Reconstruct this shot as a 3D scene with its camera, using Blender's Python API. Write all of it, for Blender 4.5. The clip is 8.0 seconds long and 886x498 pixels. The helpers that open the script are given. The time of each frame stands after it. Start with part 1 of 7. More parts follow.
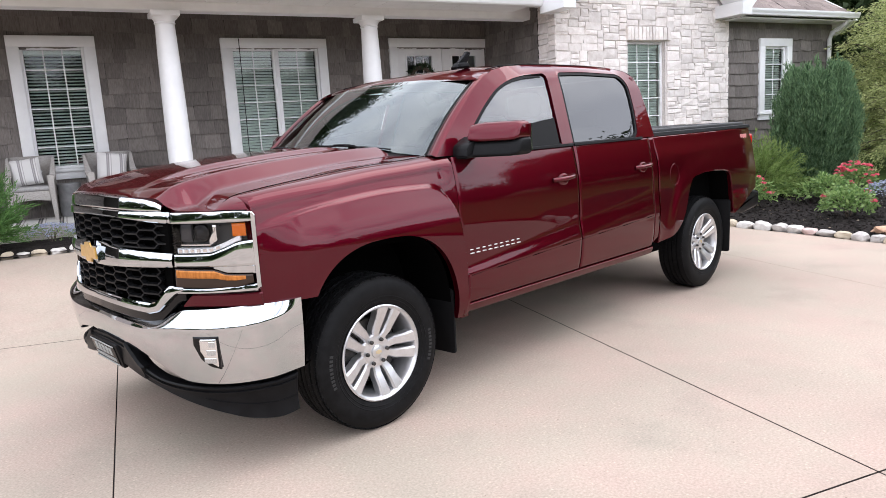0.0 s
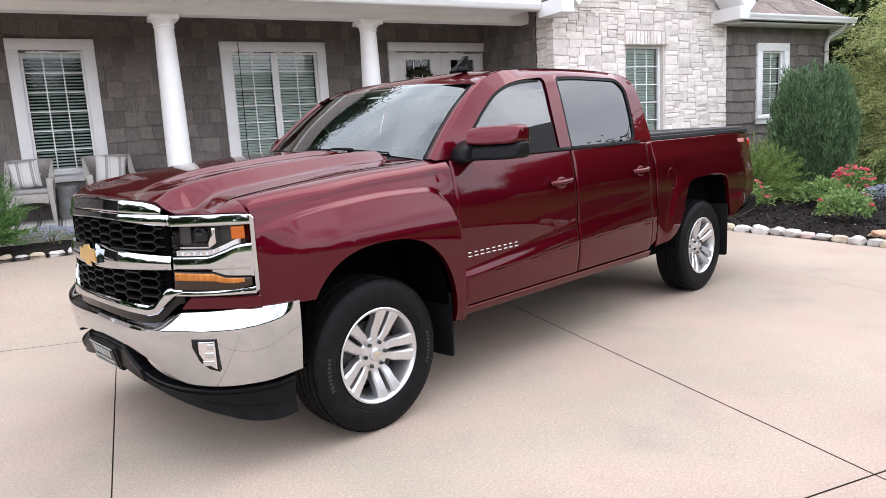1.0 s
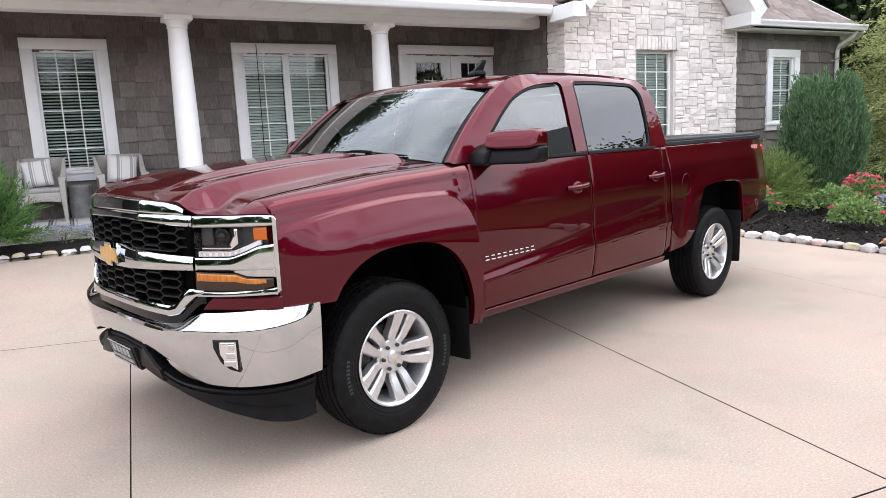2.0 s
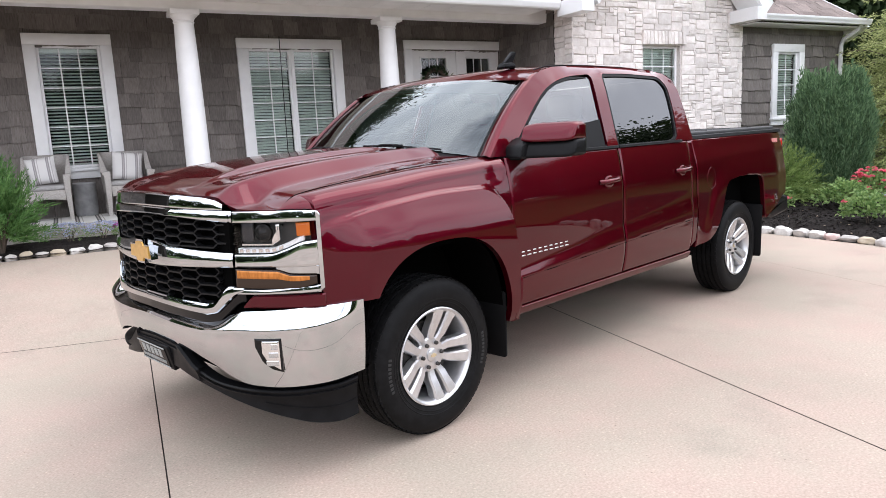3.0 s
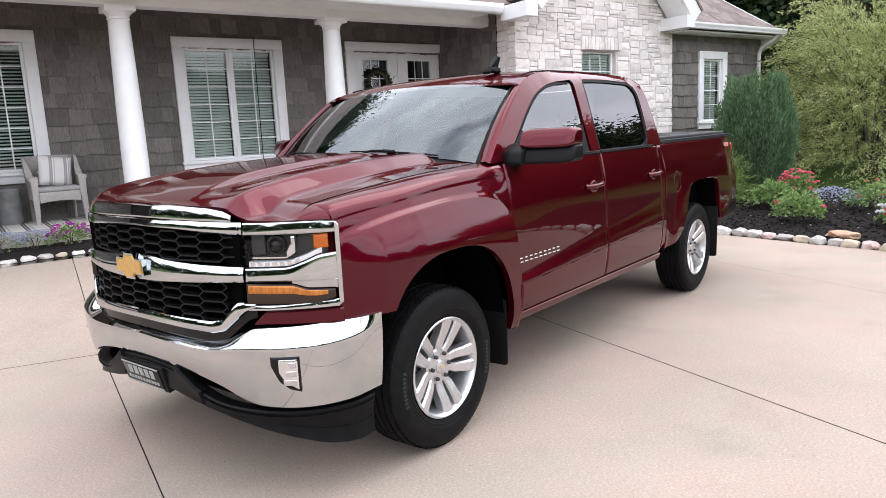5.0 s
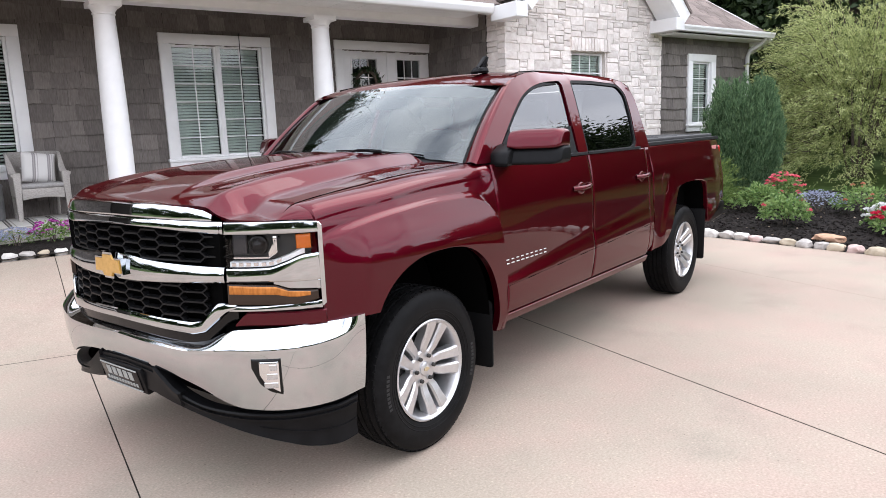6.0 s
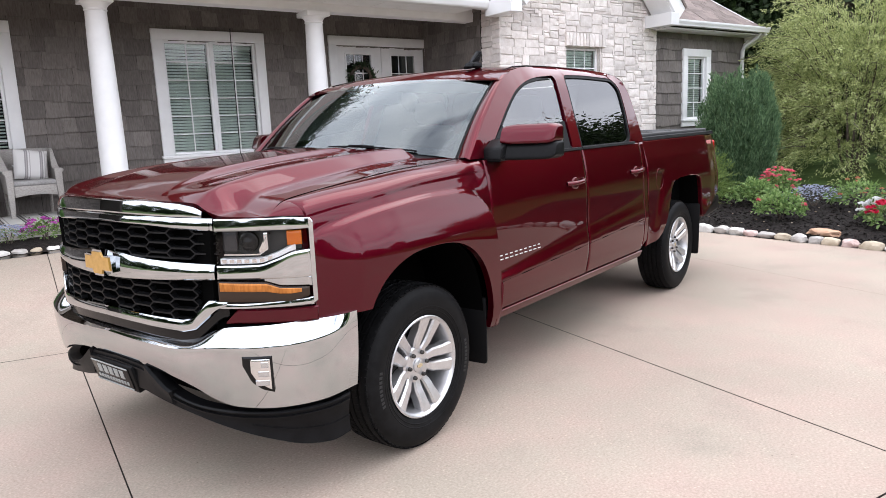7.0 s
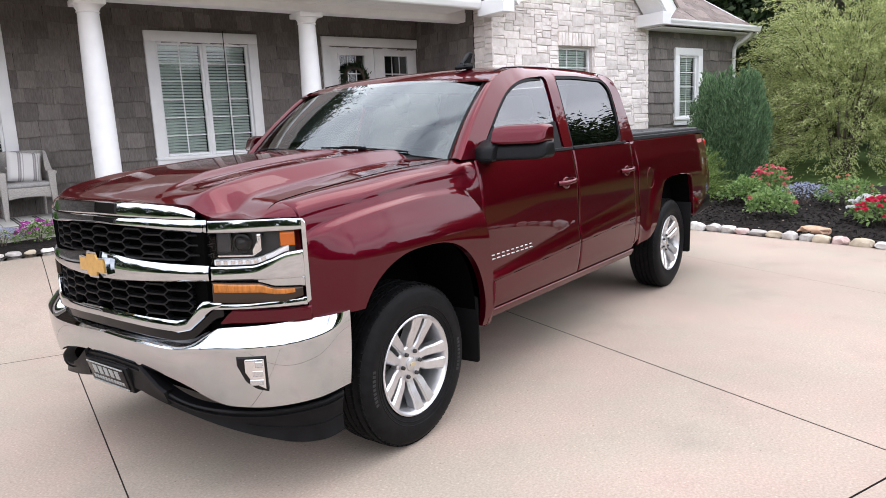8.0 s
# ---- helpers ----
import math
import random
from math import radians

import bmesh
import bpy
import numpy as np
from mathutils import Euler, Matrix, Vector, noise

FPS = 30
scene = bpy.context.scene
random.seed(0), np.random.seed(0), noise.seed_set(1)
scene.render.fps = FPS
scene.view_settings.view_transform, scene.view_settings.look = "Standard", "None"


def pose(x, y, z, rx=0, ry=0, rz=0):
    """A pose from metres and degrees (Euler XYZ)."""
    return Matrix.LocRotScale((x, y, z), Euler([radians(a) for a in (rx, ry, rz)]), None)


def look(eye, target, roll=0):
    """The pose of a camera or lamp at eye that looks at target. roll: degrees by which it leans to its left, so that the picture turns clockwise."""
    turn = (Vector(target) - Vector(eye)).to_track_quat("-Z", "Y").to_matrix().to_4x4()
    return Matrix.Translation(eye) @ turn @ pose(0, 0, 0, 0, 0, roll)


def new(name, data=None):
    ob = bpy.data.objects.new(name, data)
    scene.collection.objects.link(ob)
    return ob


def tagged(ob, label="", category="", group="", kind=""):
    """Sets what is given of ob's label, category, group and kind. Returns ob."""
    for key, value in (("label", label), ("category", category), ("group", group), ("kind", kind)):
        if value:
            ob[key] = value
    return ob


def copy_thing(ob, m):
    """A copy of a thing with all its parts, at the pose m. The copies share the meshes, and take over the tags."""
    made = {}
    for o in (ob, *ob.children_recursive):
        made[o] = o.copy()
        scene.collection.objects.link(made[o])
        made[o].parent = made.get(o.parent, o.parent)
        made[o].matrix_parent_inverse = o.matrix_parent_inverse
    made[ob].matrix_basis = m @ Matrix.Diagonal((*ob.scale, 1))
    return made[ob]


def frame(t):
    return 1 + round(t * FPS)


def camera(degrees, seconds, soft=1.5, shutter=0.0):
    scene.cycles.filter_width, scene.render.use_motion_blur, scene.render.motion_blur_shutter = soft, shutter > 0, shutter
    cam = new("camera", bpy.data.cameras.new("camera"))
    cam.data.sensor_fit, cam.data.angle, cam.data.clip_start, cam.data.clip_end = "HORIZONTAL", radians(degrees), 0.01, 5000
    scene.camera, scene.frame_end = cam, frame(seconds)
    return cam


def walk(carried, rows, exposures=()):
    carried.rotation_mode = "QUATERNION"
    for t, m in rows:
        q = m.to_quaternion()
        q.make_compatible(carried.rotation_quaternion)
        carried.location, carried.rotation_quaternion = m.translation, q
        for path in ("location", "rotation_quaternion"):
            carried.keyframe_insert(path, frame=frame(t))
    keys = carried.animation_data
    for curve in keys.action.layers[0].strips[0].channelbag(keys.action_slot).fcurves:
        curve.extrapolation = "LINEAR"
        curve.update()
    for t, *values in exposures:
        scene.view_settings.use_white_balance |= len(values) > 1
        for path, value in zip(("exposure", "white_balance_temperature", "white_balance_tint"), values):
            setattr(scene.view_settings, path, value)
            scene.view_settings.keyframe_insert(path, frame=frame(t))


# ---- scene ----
cam = camera(65.1, 8.0, soft=0.5)
PATH = [
    (0, (-2.083, -3.626, 1.478), (-0.716, -2.205, 1.141), -3.4),
    (0.5, (-2.081, -3.628, 1.48), (-0.711, -2.209, 1.147), -3.4),
    (1, (-2.091, -3.637, 1.478), (-0.72, -2.219, 1.151), -3.3),
    (1.5, (-2.107, -3.657, 1.489), (-0.737, -2.236, 1.167), -3.0),
    (2, (-2.148, -3.587, 1.486), (-0.783, -2.16, 1.167), -2.7),
    (2.2, (-2.193, -3.544, 1.481), (-0.829, -2.117, 1.162), -2.6),
    (3.3, (-2.264, -3.278, 1.475), (-0.87, -1.882, 1.143), -3.2),
    (3.5, (-2.272, -3.21, 1.476), (-0.864, -1.83, 1.142), -3.4),
    (4, (-2.388, -3.083, 1.501), (-0.933, -1.754, 1.163), -3.7),
    (4.5, (-2.491, -3.014, 1.515), (-0.989, -1.736, 1.178), -3.4),
    (5, (-2.482, -2.998, 1.516), (-0.949, -1.757, 1.182), -2.8),
    (5.2, (-2.471, -2.995, 1.516), (-0.931, -1.763, 1.183), -2.6),
    (6.3, (-2.435, -2.989, 1.514), (-0.882, -1.775, 1.176), -2.2),
    (6.5, (-2.429, -2.988, 1.513), (-0.875, -1.775, 1.172), -2.2),
    (7, (-2.419, -2.993, 1.511), (-0.863, -1.786, 1.164), -2.4),
    (7.5, (-2.418, -3.003, 1.507), (-0.857, -1.803, 1.157), -2.6),
    (8, (-2.438, -3.026, 1.518), (-0.873, -1.83, 1.169), -2.7),
]
walk(cam, [(t, look(eye, target, roll)) for t, eye, target, roll in PATH], [(0.0, 0.36, 6320, 14), (8.0, 0.31, 6320, 14)])

# ---- light ----
# bright, mostly clouded summer sky; a veiled sun stands high beyond the tail of the truck, on its driver's side
SUN_EL, SUN_AZ = 56.0, 110.0
world = bpy.data.worlds.new("world")
scene.world = world
world.use_nodes = True
wn = world.node_tree
wn.nodes.clear()
w_out = wn.nodes.new("ShaderNodeOutputWorld")
w_bg = wn.nodes.new("ShaderNodeBackground")
w_sky = wn.nodes.new("ShaderNodeTexSky")
w_sky.sky_type = "NISHITA"
w_sky.sun_disc = False
w_sky.sun_elevation, w_sky.sun_rotation = radians(SUN_EL), radians(SUN_AZ)
w_tc = wn.nodes.new("ShaderNodeTexCoord")
w_map = wn.nodes.new("ShaderNodeMapping")
w_map.inputs["Scale"].default_value = (1.0, 1.0, 2.6)
w_noise = wn.nodes.new("ShaderNodeTexNoise")
w_noise.inputs["Scale"].default_value = 2.1
w_noise.inputs["Detail"].default_value = 3.5
w_noise.inputs["Roughness"].default_value = 0.55
w_ramp = wn.nodes.new("ShaderNodeValToRGB")
w_ramp.color_ramp.elements[0].position, w_ramp.color_ramp.elements[0].color = 0.25, (0, 0, 0, 1)
w_ramp.color_ramp.elements[1].position, w_ramp.color_ramp.elements[1].color = 0.43, (1, 1, 1, 1)
w_n2 = wn.nodes.new("ShaderNodeTexNoise")
w_n2.inputs["Scale"].default_value = 3.0
w_n2.inputs["Detail"].default_value = 3.0
w_r2 = wn.nodes.new("ShaderNodeValToRGB")
w_r2.color_ramp.elements[0].position, w_r2.color_ramp.elements[0].color = 0.38, (9.6, 10.1, 11.0, 1)
w_r2.color_ramp.elements[1].position, w_r2.color_ramp.elements[1].color = 0.60, (13.6, 14.0, 14.6, 1)
w_mix = wn.nodes.new("ShaderNodeMix")
w_mix.data_type = "RGBA"
wn.links.new(w_tc.outputs["Generated"], w_map.inputs["Vector"])
wn.links.new(w_map.outputs["Vector"], w_noise.inputs["Vector"])
wn.links.new(w_map.outputs["Vector"], w_n2.inputs["Vector"])
wn.links.new(w_noise.outputs["Fac"], w_ramp.inputs["Fac"])
wn.links.new(w_n2.outputs["Fac"], w_r2.inputs["Fac"])
wn.links.new(w_ramp.outputs["Color"], w_mix.inputs["Factor"])
wn.links.new(w_sky.outputs["Color"], w_mix.inputs["A"])
# clouds shine more towards the veiled sun
_gaz, _gel = radians(SUN_AZ), radians(SUN_EL)
w_dot = wn.nodes.new("ShaderNodeVectorMath")
w_dot.operation = "DOT_PRODUCT"
w_dot.inputs[1].default_value = (math.sin(_gaz) * math.cos(_gel), math.cos(_gaz) * math.cos(_gel), math.sin(_gel))
wn.links.new(w_tc.outputs["Generated"], w_dot.inputs[0])
w_glow = wn.nodes.new("ShaderNodeMapRange")
w_glow.interpolation_type = "SMOOTHSTEP"
w_glow.inputs["From Min"].default_value, w_glow.inputs["From Max"].default_value = -0.2, 0.90
w_glow.inputs["To Min"].default_value, w_glow.inputs["To Max"].default_value = 1.08, 1.35
wn.links.new(w_dot.outputs["Value"], w_glow.inputs["Value"])
w_cl = wn.nodes.new("ShaderNodeVectorMath")
w_cl.operation = "SCALE"
wn.links.new(w_r2.outputs["Color"], w_cl.inputs[0])
wn.links.new(w_glow.outputs["Result"], w_cl.inputs["Scale"])
wn.links.new(w_cl.outputs["Vector"], w_mix.inputs["B"])
wn.links.new(w_mix.outputs["Result"], w_bg.inputs["Color"])
w_bg.inputs["Strength"].default_value = 0.143
wn.links.new(w_bg.outputs["Background"], w_out.inputs["Surface"])

sun_data = bpy.data.lights.new("sun", "SUN")
sun_data.energy, sun_data.angle, sun_data.color = 0.7, radians(38), (1.0, 0.96, 0.90)
sun = new("sun", sun_data)
# Nishita azimuth: clockwise from +y seen from above
_az, _el = radians(SUN_AZ), radians(SUN_EL)
sun_dir = Vector((math.sin(_az) * math.cos(_el), math.cos(_az) * math.cos(_el), math.sin(_el)))
sun.matrix_world = look(sun_dir * 60, (0, 0, 0))

# ---- materials ----


def principled(name, rgb, rough=0.6, metal=0.0, spec=0.5, **more):
    m = bpy.data.materials.new(name)
    m.use_nodes = True
    b = m.node_tree.nodes["Principled BSDF"]
    b.inputs["Base Color"].default_value = (*rgb, 1)
    b.inputs["Roughness"].default_value = rough
    b.inputs["Metallic"].default_value = metal
    b.inputs["Specular IOR Level"].default_value = spec
    for k, v in more.items():
        b.inputs[k.replace("_", " ")].default_value = v
    return m


def nd(m, kind, **ins):
    n = m.node_tree.nodes.new(kind)
    for k, v in ins.items():
        n.inputs[k].default_value = v
    return n


def varied(m, rgb_a, rgb_b, scale=8.0, detail=6.0, lo=0.35, hi=0.65, bump=0.0, bump_scale=60.0, bump_dist=0.004,
           stretch=(1, 1, 1), by_object=0.0, by_island=0.0, big=0.0, big_scale=0.7, rough_var=0.0):
    """Two-scale colour variation plus fine relief, in object or world space."""
    t = m.node_tree
    b = t.nodes["Principled BSDF"]
    tc = nd(m, "ShaderNodeTexCoord")
    mp = nd(m, "ShaderNodeMapping")
    mp.inputs["Scale"].default_value = stretch
    t.links.new(tc.outputs["Object"], mp.inputs["Vector"])
    src = mp.outputs["Vector"]
    if by_object:
        oi = nd(m, "ShaderNodeObjectInfo")
        ad = nd(m, "ShaderNodeVectorMath")
        ad.operation = "MULTIPLY_ADD"
        cmb = nd(m, "ShaderNodeCombineXYZ")
        for k in ("X", "Y", "Z"):
            t.links.new(oi.outputs["Random"], cmb.inputs[k])
        t.links.new(cmb.outputs["Vector"], ad.inputs[0])
        ad.inputs[1].default_value = (37, 53, 71)
        t.links.new(src, ad.inputs[2])
        src = ad.outputs["Vector"]
    no = nd(m, "ShaderNodeTexNoise", Scale=scale, Detail=detail, Roughness=0.6)
    t.links.new(src, no.inputs["Vector"])
    rp = nd(m, "ShaderNodeValToRGB")
    rp.color_ramp.elements[0].position, rp.color_ramp.elements[0].color = lo, (*rgb_a, 1)
    rp.color_ramp.elements[1].position, rp.color_ramp.elements[1].color = hi, (*rgb_b, 1)
    t.links.new(no.outputs["Fac"], rp.inputs["Fac"])
    col = rp.outputs["Color"]

    def scaled(col, fac_socket, lo_v, hi_v):
        mr = nd(m, "ShaderNodeMapRange")
        mr.inputs["To Min"].default_value, mr.inputs["To Max"].default_value = lo_v, hi_v
        t.links.new(fac_socket, mr.inputs["Value"])
        mx = nd(m, "ShaderNodeVectorMath")
        mx.operation = "SCALE"
        t.links.new(col, mx.inputs[0])
        t.links.new(mr.outputs["Result"], mx.inputs["Scale"])
        return mx.outputs["Vector"]
    if big:
        nb = nd(m, "ShaderNodeTexNoise", Scale=big_scale, Detail=3.0)
        t.links.new(src, nb.inputs["Vector"])
        mr0 = nd(m, "ShaderNodeMapRange")
        mr0.inputs["From Min"].default_value, mr0.inputs["From Max"].default_value = 0.3, 0.7
        t.links.new(nb.outputs["Fac"], mr0.inputs["Value"])
        col = scaled(col, mr0.outputs["Result"], 1 - big, 1 + big)
    if by_object:
        col = scaled(col, oi.outputs["Random"], 1 - by_object, 1 + by_object)
    if by_island:
        ge = nd(m, "ShaderNodeNewGeometry")
        col = scaled(col, ge.outputs["Random Per Island"], 1 - by_island, 1 + by_island)
    t.links.new(col, b.inputs["Base Color"])
    if rough_var:
        base = b.inputs["Roughness"].default_value
        mr = nd(m, "ShaderNodeMapRange")
        mr.inputs["To Min"].default_value, mr.inputs["To Max"].default_value = base - rough_var, base + rough_var
        t.links.new(no.outputs["Fac"], mr.inputs["Value"])
        t.links.new(mr.outputs["Result"], b.inputs["Roughness"])
    if bump:
        nb2 = nd(m, "ShaderNodeTexNoise", Scale=bump_scale, Detail=5.0)
        t.links.new(src, nb2.inputs["Vector"])
        bp = nd(m, "ShaderNodeBump", Strength=bump, Distance=bump_dist)
        t.links.new(nb2.outputs["Fac"], bp.inputs["Height"])
        t.links.new(bp.outputs["Normal"], b.inputs["Normal"])
    return m


def glass_material(name, tint, ior=1.52, gloss=(1, 1, 1), rough=0.0):
    m = bpy.data.materials.new(name)
    m.use_nodes = True
    t = m.node_tree
    t.nodes.clear()
    out = nd(m, "ShaderNodeOutputMaterial")
    tr = nd(m, "ShaderNodeBsdfTransparent")
    tr.inputs["Color"].default_value = (*tint, 1)
    gl = nd(m, "ShaderNodeBsdfGlossy")
    gl.inputs["Color"].default_value = (*gloss, 1)
    gl.inputs["Roughness"].default_value = rough
    fr = nd(m, "ShaderNodeFresnel", IOR=ior)
    mx = nd(m, "ShaderNodeMixShader")
    t.links.new(fr.outputs["Fac"], mx.inputs["Fac"])
    t.links.new(tr.outputs["BSDF"], mx.inputs[1])
    t.links.new(gl.outputs["BSDF"], mx.inputs[2])
    t.links.new(mx.outputs["Shader"], out.inputs["Surface"])
    return m


def leaf_material(name, a, b, back=0.35, rough=0.55):
    m = principled(name, a, rough, 0, 0.3)
    t = m.node_tree
    ge = nd(m, "ShaderNodeNewGeometry")
    rp = nd(m, "ShaderNodeValToRGB")
    rp.color_ramp.elements[0].color, rp.color_ramp.elements[1].color = (*a, 1), (*b, 1)
    t.links.new(ge.outputs["Random Per Island"], rp.inputs["Fac"])
    t.links.new(rp.outputs["Color"], t.nodes["Principled BSDF"].inputs["Base Color"])
    tl = nd(m, "ShaderNodeBsdfTranslucent")
    t.links.new(rp.outputs["Color"], tl.inputs["Color"])
    mx = nd(m, "ShaderNodeMixShader", Fac=back)
    t.links.new(t.nodes["Principled BSDF"].outputs["BSDF"], mx.inputs[1])
    t.links.new(tl.outputs["BSDF"], mx.inputs[2])
    t.links.new(mx.outputs["Shader"], t.nodes["Material Output"].inputs["Surface"])
    return m


PAINT = principled("wine_red_metallic_paint", (0.082, 0.0015, 0.0084), 0.40, 0.87, 0.2, Coat_Weight=1.0, Coat_Roughness=0.008, Coat_IOR=1.39)
varied(PAINT, (0.077, 0.0013, 0.0077), (0.090, 0.0018, 0.0092), 420.0, 2.0, 0.3, 0.7, bump=0.012, bump_scale=900, bump_dist=0.0005)
PAINT.node_tree.nodes["Principled BSDF"].inputs["Specular Tint"].default_value = (0.55, 0.06, 0.10, 1)
CHROME = principled("chrome", (0.52, 0.54, 0.56), 0.03, 1.0)
varied(CHROME, (0.50, 0.52, 0.54), (0.55, 0.57, 0.59), 9.0, 5.0, 0.3, 0.7, rough_var=0.02)
BLACK_PLASTIC = varied(principled("black_textured_plastic", (0.010, 0.010, 0.011), 0.42, 0, 0.12), (0.004, 0.004, 0.0045), (0.007, 0.007, 0.0078), 14, bump=0.12, bump_scale=700, bump_dist=0.001, rough_var=0.08)
GLOSS_BLACK = principled("gloss_black", (0.004, 0.004, 0.0045), 0.16, 0, 0.3)
MATT_BLACK = principled("matt_black", (0.003, 0.003, 0.003), 0.95, 0, 0.0)
RUBBER = varied(principled("tyre_rubber", (0.008, 0.008, 0.008), 0.55, 0, 0.10), (0.0045, 0.0045, 0.0047), (0.009, 0.009, 0.0095), 26, bump=0.15, bump_scale=300, bump_dist=0.001, rough_var=0.1)
SEAL = principled("rubber_seal", (0.005, 0.005, 0.0055), 0.6, 0, 0.15)
ALLOY = varied(principled("silver_alloy", (0.62, 0.62, 0.63), 0.32, 0.85), (0.58, 0.58, 0.59), (0.66, 0.66, 0.67), 30, rough_var=0.05)
DARK_METAL = varied(principled("dark_metal", (0.05, 0.05, 0.05), 0.5, 0.8), (0.03, 0.03, 0.03), (0.08, 0.075, 0.07), 30)
SCREEN = glass_material("windscreen_glass", (0.78, 0.92, 0.89), 2.0, (0.94, 1.0, 1.0))
SIDE_GLASS = glass_material("front_door_glass", (0.72, 0.78, 0.77), 2.1)
PRIVACY = glass_material("privacy_glass", (0.035, 0.037, 0.042), 1.78)
LENS = glass_material("clear_lens", (0.95, 0.95, 0.95), 1.28)
AMBER = principled("amber_lens", (0.62, 0.145, 0.006), 0.2, 0, 0.3, Coat_Weight=0.3, Coat_Roughness=0.02)
RED_LENS = principled("red_lens", (0.50, 0.012, 0.010), 0.12, 0, 0.6, Coat_Weight=1.0, Coat_Roughness=0.02)
REFLECTOR = principled("silver_reflector", (0.75, 0.75, 0.76), 0.15, 1.0)
GOLD = varied(principled("gold_badge", (0.62, 0.36, 0.08), 0.3, 0.5, Coat_Weight=0.6), (0.58, 0.33, 0.07), (0.68, 0.40, 0.10), 40)
SEAT_GREY = varied(principled("grey_seat_cloth", (0.10, 0.10, 0.105), 0.9), (0.08, 0.08, 0.085), (0.13, 0.13, 0.135), 60, bump=0.2, bump_scale=500)
VINYL = varied(principled("black_vinyl", (0.02, 0.02, 0.021), 0.6), (0.016, 0.016, 0.017), (0.028, 0.028, 0.03), 20, bump=0.2, bump_scale=350, bump_dist=0.001)
WHITE_PAINT = varied(principled("white_trim_paint", (0.74, 0.74, 0.73), 0.45), (0.84, 0.84, 0.84), (0.89, 0.89, 0.89), 5, bump=0.05, bump_scale=90, big=0.03)
SIDING = varied(principled("grey_brown_shingle_stain", (0.11, 0.092, 0.080), 0.85, 0, 0.2), (0.140, 0.124, 0.113), (0.205, 0.184, 0.170), 10, 8, bump=0.4, bump_scale=26, bump_dist=0.004, stretch=(7, 7, 0.9), by_object=0.22, rough_var=0.05)
SIDING_REST = varied(principled("grey_brown_shingle_rest", (0.11, 0.092, 0.080), 0.85, 0, 0.2), (0.140, 0.124, 0.113), (0.205, 0.184, 0.170), 10, 8, bump=0.4, bump_scale=26, bump_dist=0.004, stretch=(7, 7, 0.9), by_island=0.22)
# unseen ceiling, coloured dark so the top of the porch wall dims
CEILING = varied(principled("dark_unseen_ceiling", (0.06, 0.045, 0.035), 0.7), (0.045, 0.034, 0.027), (0.075, 0.058, 0.045), 12, stretch=(1, 8, 1))
BACKING = principled("dark_backing_board", (0.03, 0.026, 0.022), 0.9)
STONE = varied(principled("cream_limestone", (0.46, 0.42, 0.38), 0.9, 0, 0.2), (0.68, 0.61, 0.57), (0.86, 0.81, 0.775), 11, 9, 0.3, 0.7, bump=0.5, bump_scale=34, bump_dist=0.009, by_object=0.13)
STONE_REST = varied(principled("cream_limestone_rest", (0.46, 0.42, 0.38), 0.9, 0, 0.2), (0.68, 0.61, 0.57), (0.86, 0.81, 0.775), 11, 9, 0.3, 0.7, bump=0.5, bump_scale=34, bump_dist=0.009, by_island=0.13)
MORTAR = varied(principled("grey_mortar", (0.40, 0.37, 0.34), 0.95), (0.58, 0.53, 0.50), (0.70, 0.65, 0.615), 30, bump=0.6, bump_scale=90)
CONCRETE = varied(principled("peach_concrete", (0.45, 0.39, 0.33), 0.85, 0, 0.25), (0.286, 0.236, 0.194), (0.428, 0.357, 0.297), 85, 14, 0.30, 0.70, bump=0.07, bump_scale=160, bump_dist=0.003, big=0.13, big_scale=0.5, rough_var=0.06)
_t = CONCRETE.node_tree
_b = _t.nodes["Principled BSDF"]
_src = _b.inputs["Base Color"].links[0].from_socket
_tc = nd(CONCRETE, "ShaderNodeTexCoord")
_no = nd(CONCRETE, "ShaderNodeTexNoise", Scale=0.9, Detail=9.0, Roughness=0.7)
_t.links.new(_tc.outputs["Object"], _no.inputs["Vector"])
_rp = nd(CONCRETE, "ShaderNodeValToRGB")
_rp.color_ramp.elements[0].position, _rp.color_ramp.elements[0].color = 0.40, (0.95, 0.975, 0.955, 1)
_rp.color_ramp.elements[1].position, _rp.color_ramp.elements[1].color = 0.66, (1.065, 0.965, 0.975, 1)
_mm = nd(CONCRETE, "ShaderNodeVectorMath")
_mm.operation = "MULTIPLY"
_t.links.new(_no.outputs["Fac"], _rp.inputs["Fac"])
_t.links.new(_src, _mm.inputs[0])
_t.links.new(_rp.outputs["Color"], _mm.inputs[1])
_sp = nd(CONCRETE, "ShaderNodeTexVoronoi", Scale=14.0, Randomness=1.0)
_t.links.new(_tc.outputs["Object"], _sp.inputs["Vector"])
_sr = nd(CONCRETE, "ShaderNodeValToRGB")
_sr.color_ramp.elements[0].position, _sr.color_ramp.elements[0].color = 0.03, (0.62, 0.58, 0.55, 1)
_sr.color_ramp.elements[1].position, _sr.color_ramp.elements[1].color = 0.075, (1, 1, 1, 1)
_t.links.new(_sp.outputs["Distance"], _sr.inputs["Fac"])
_m2 = nd(CONCRETE, "ShaderNodeVectorMath")
_m2.operation = "MULTIPLY"
_t.links.new(_mm.outputs["Vector"], _m2.inputs[0])
_t.links.new(_sr.outputs["Color"], _m2.inputs[1])
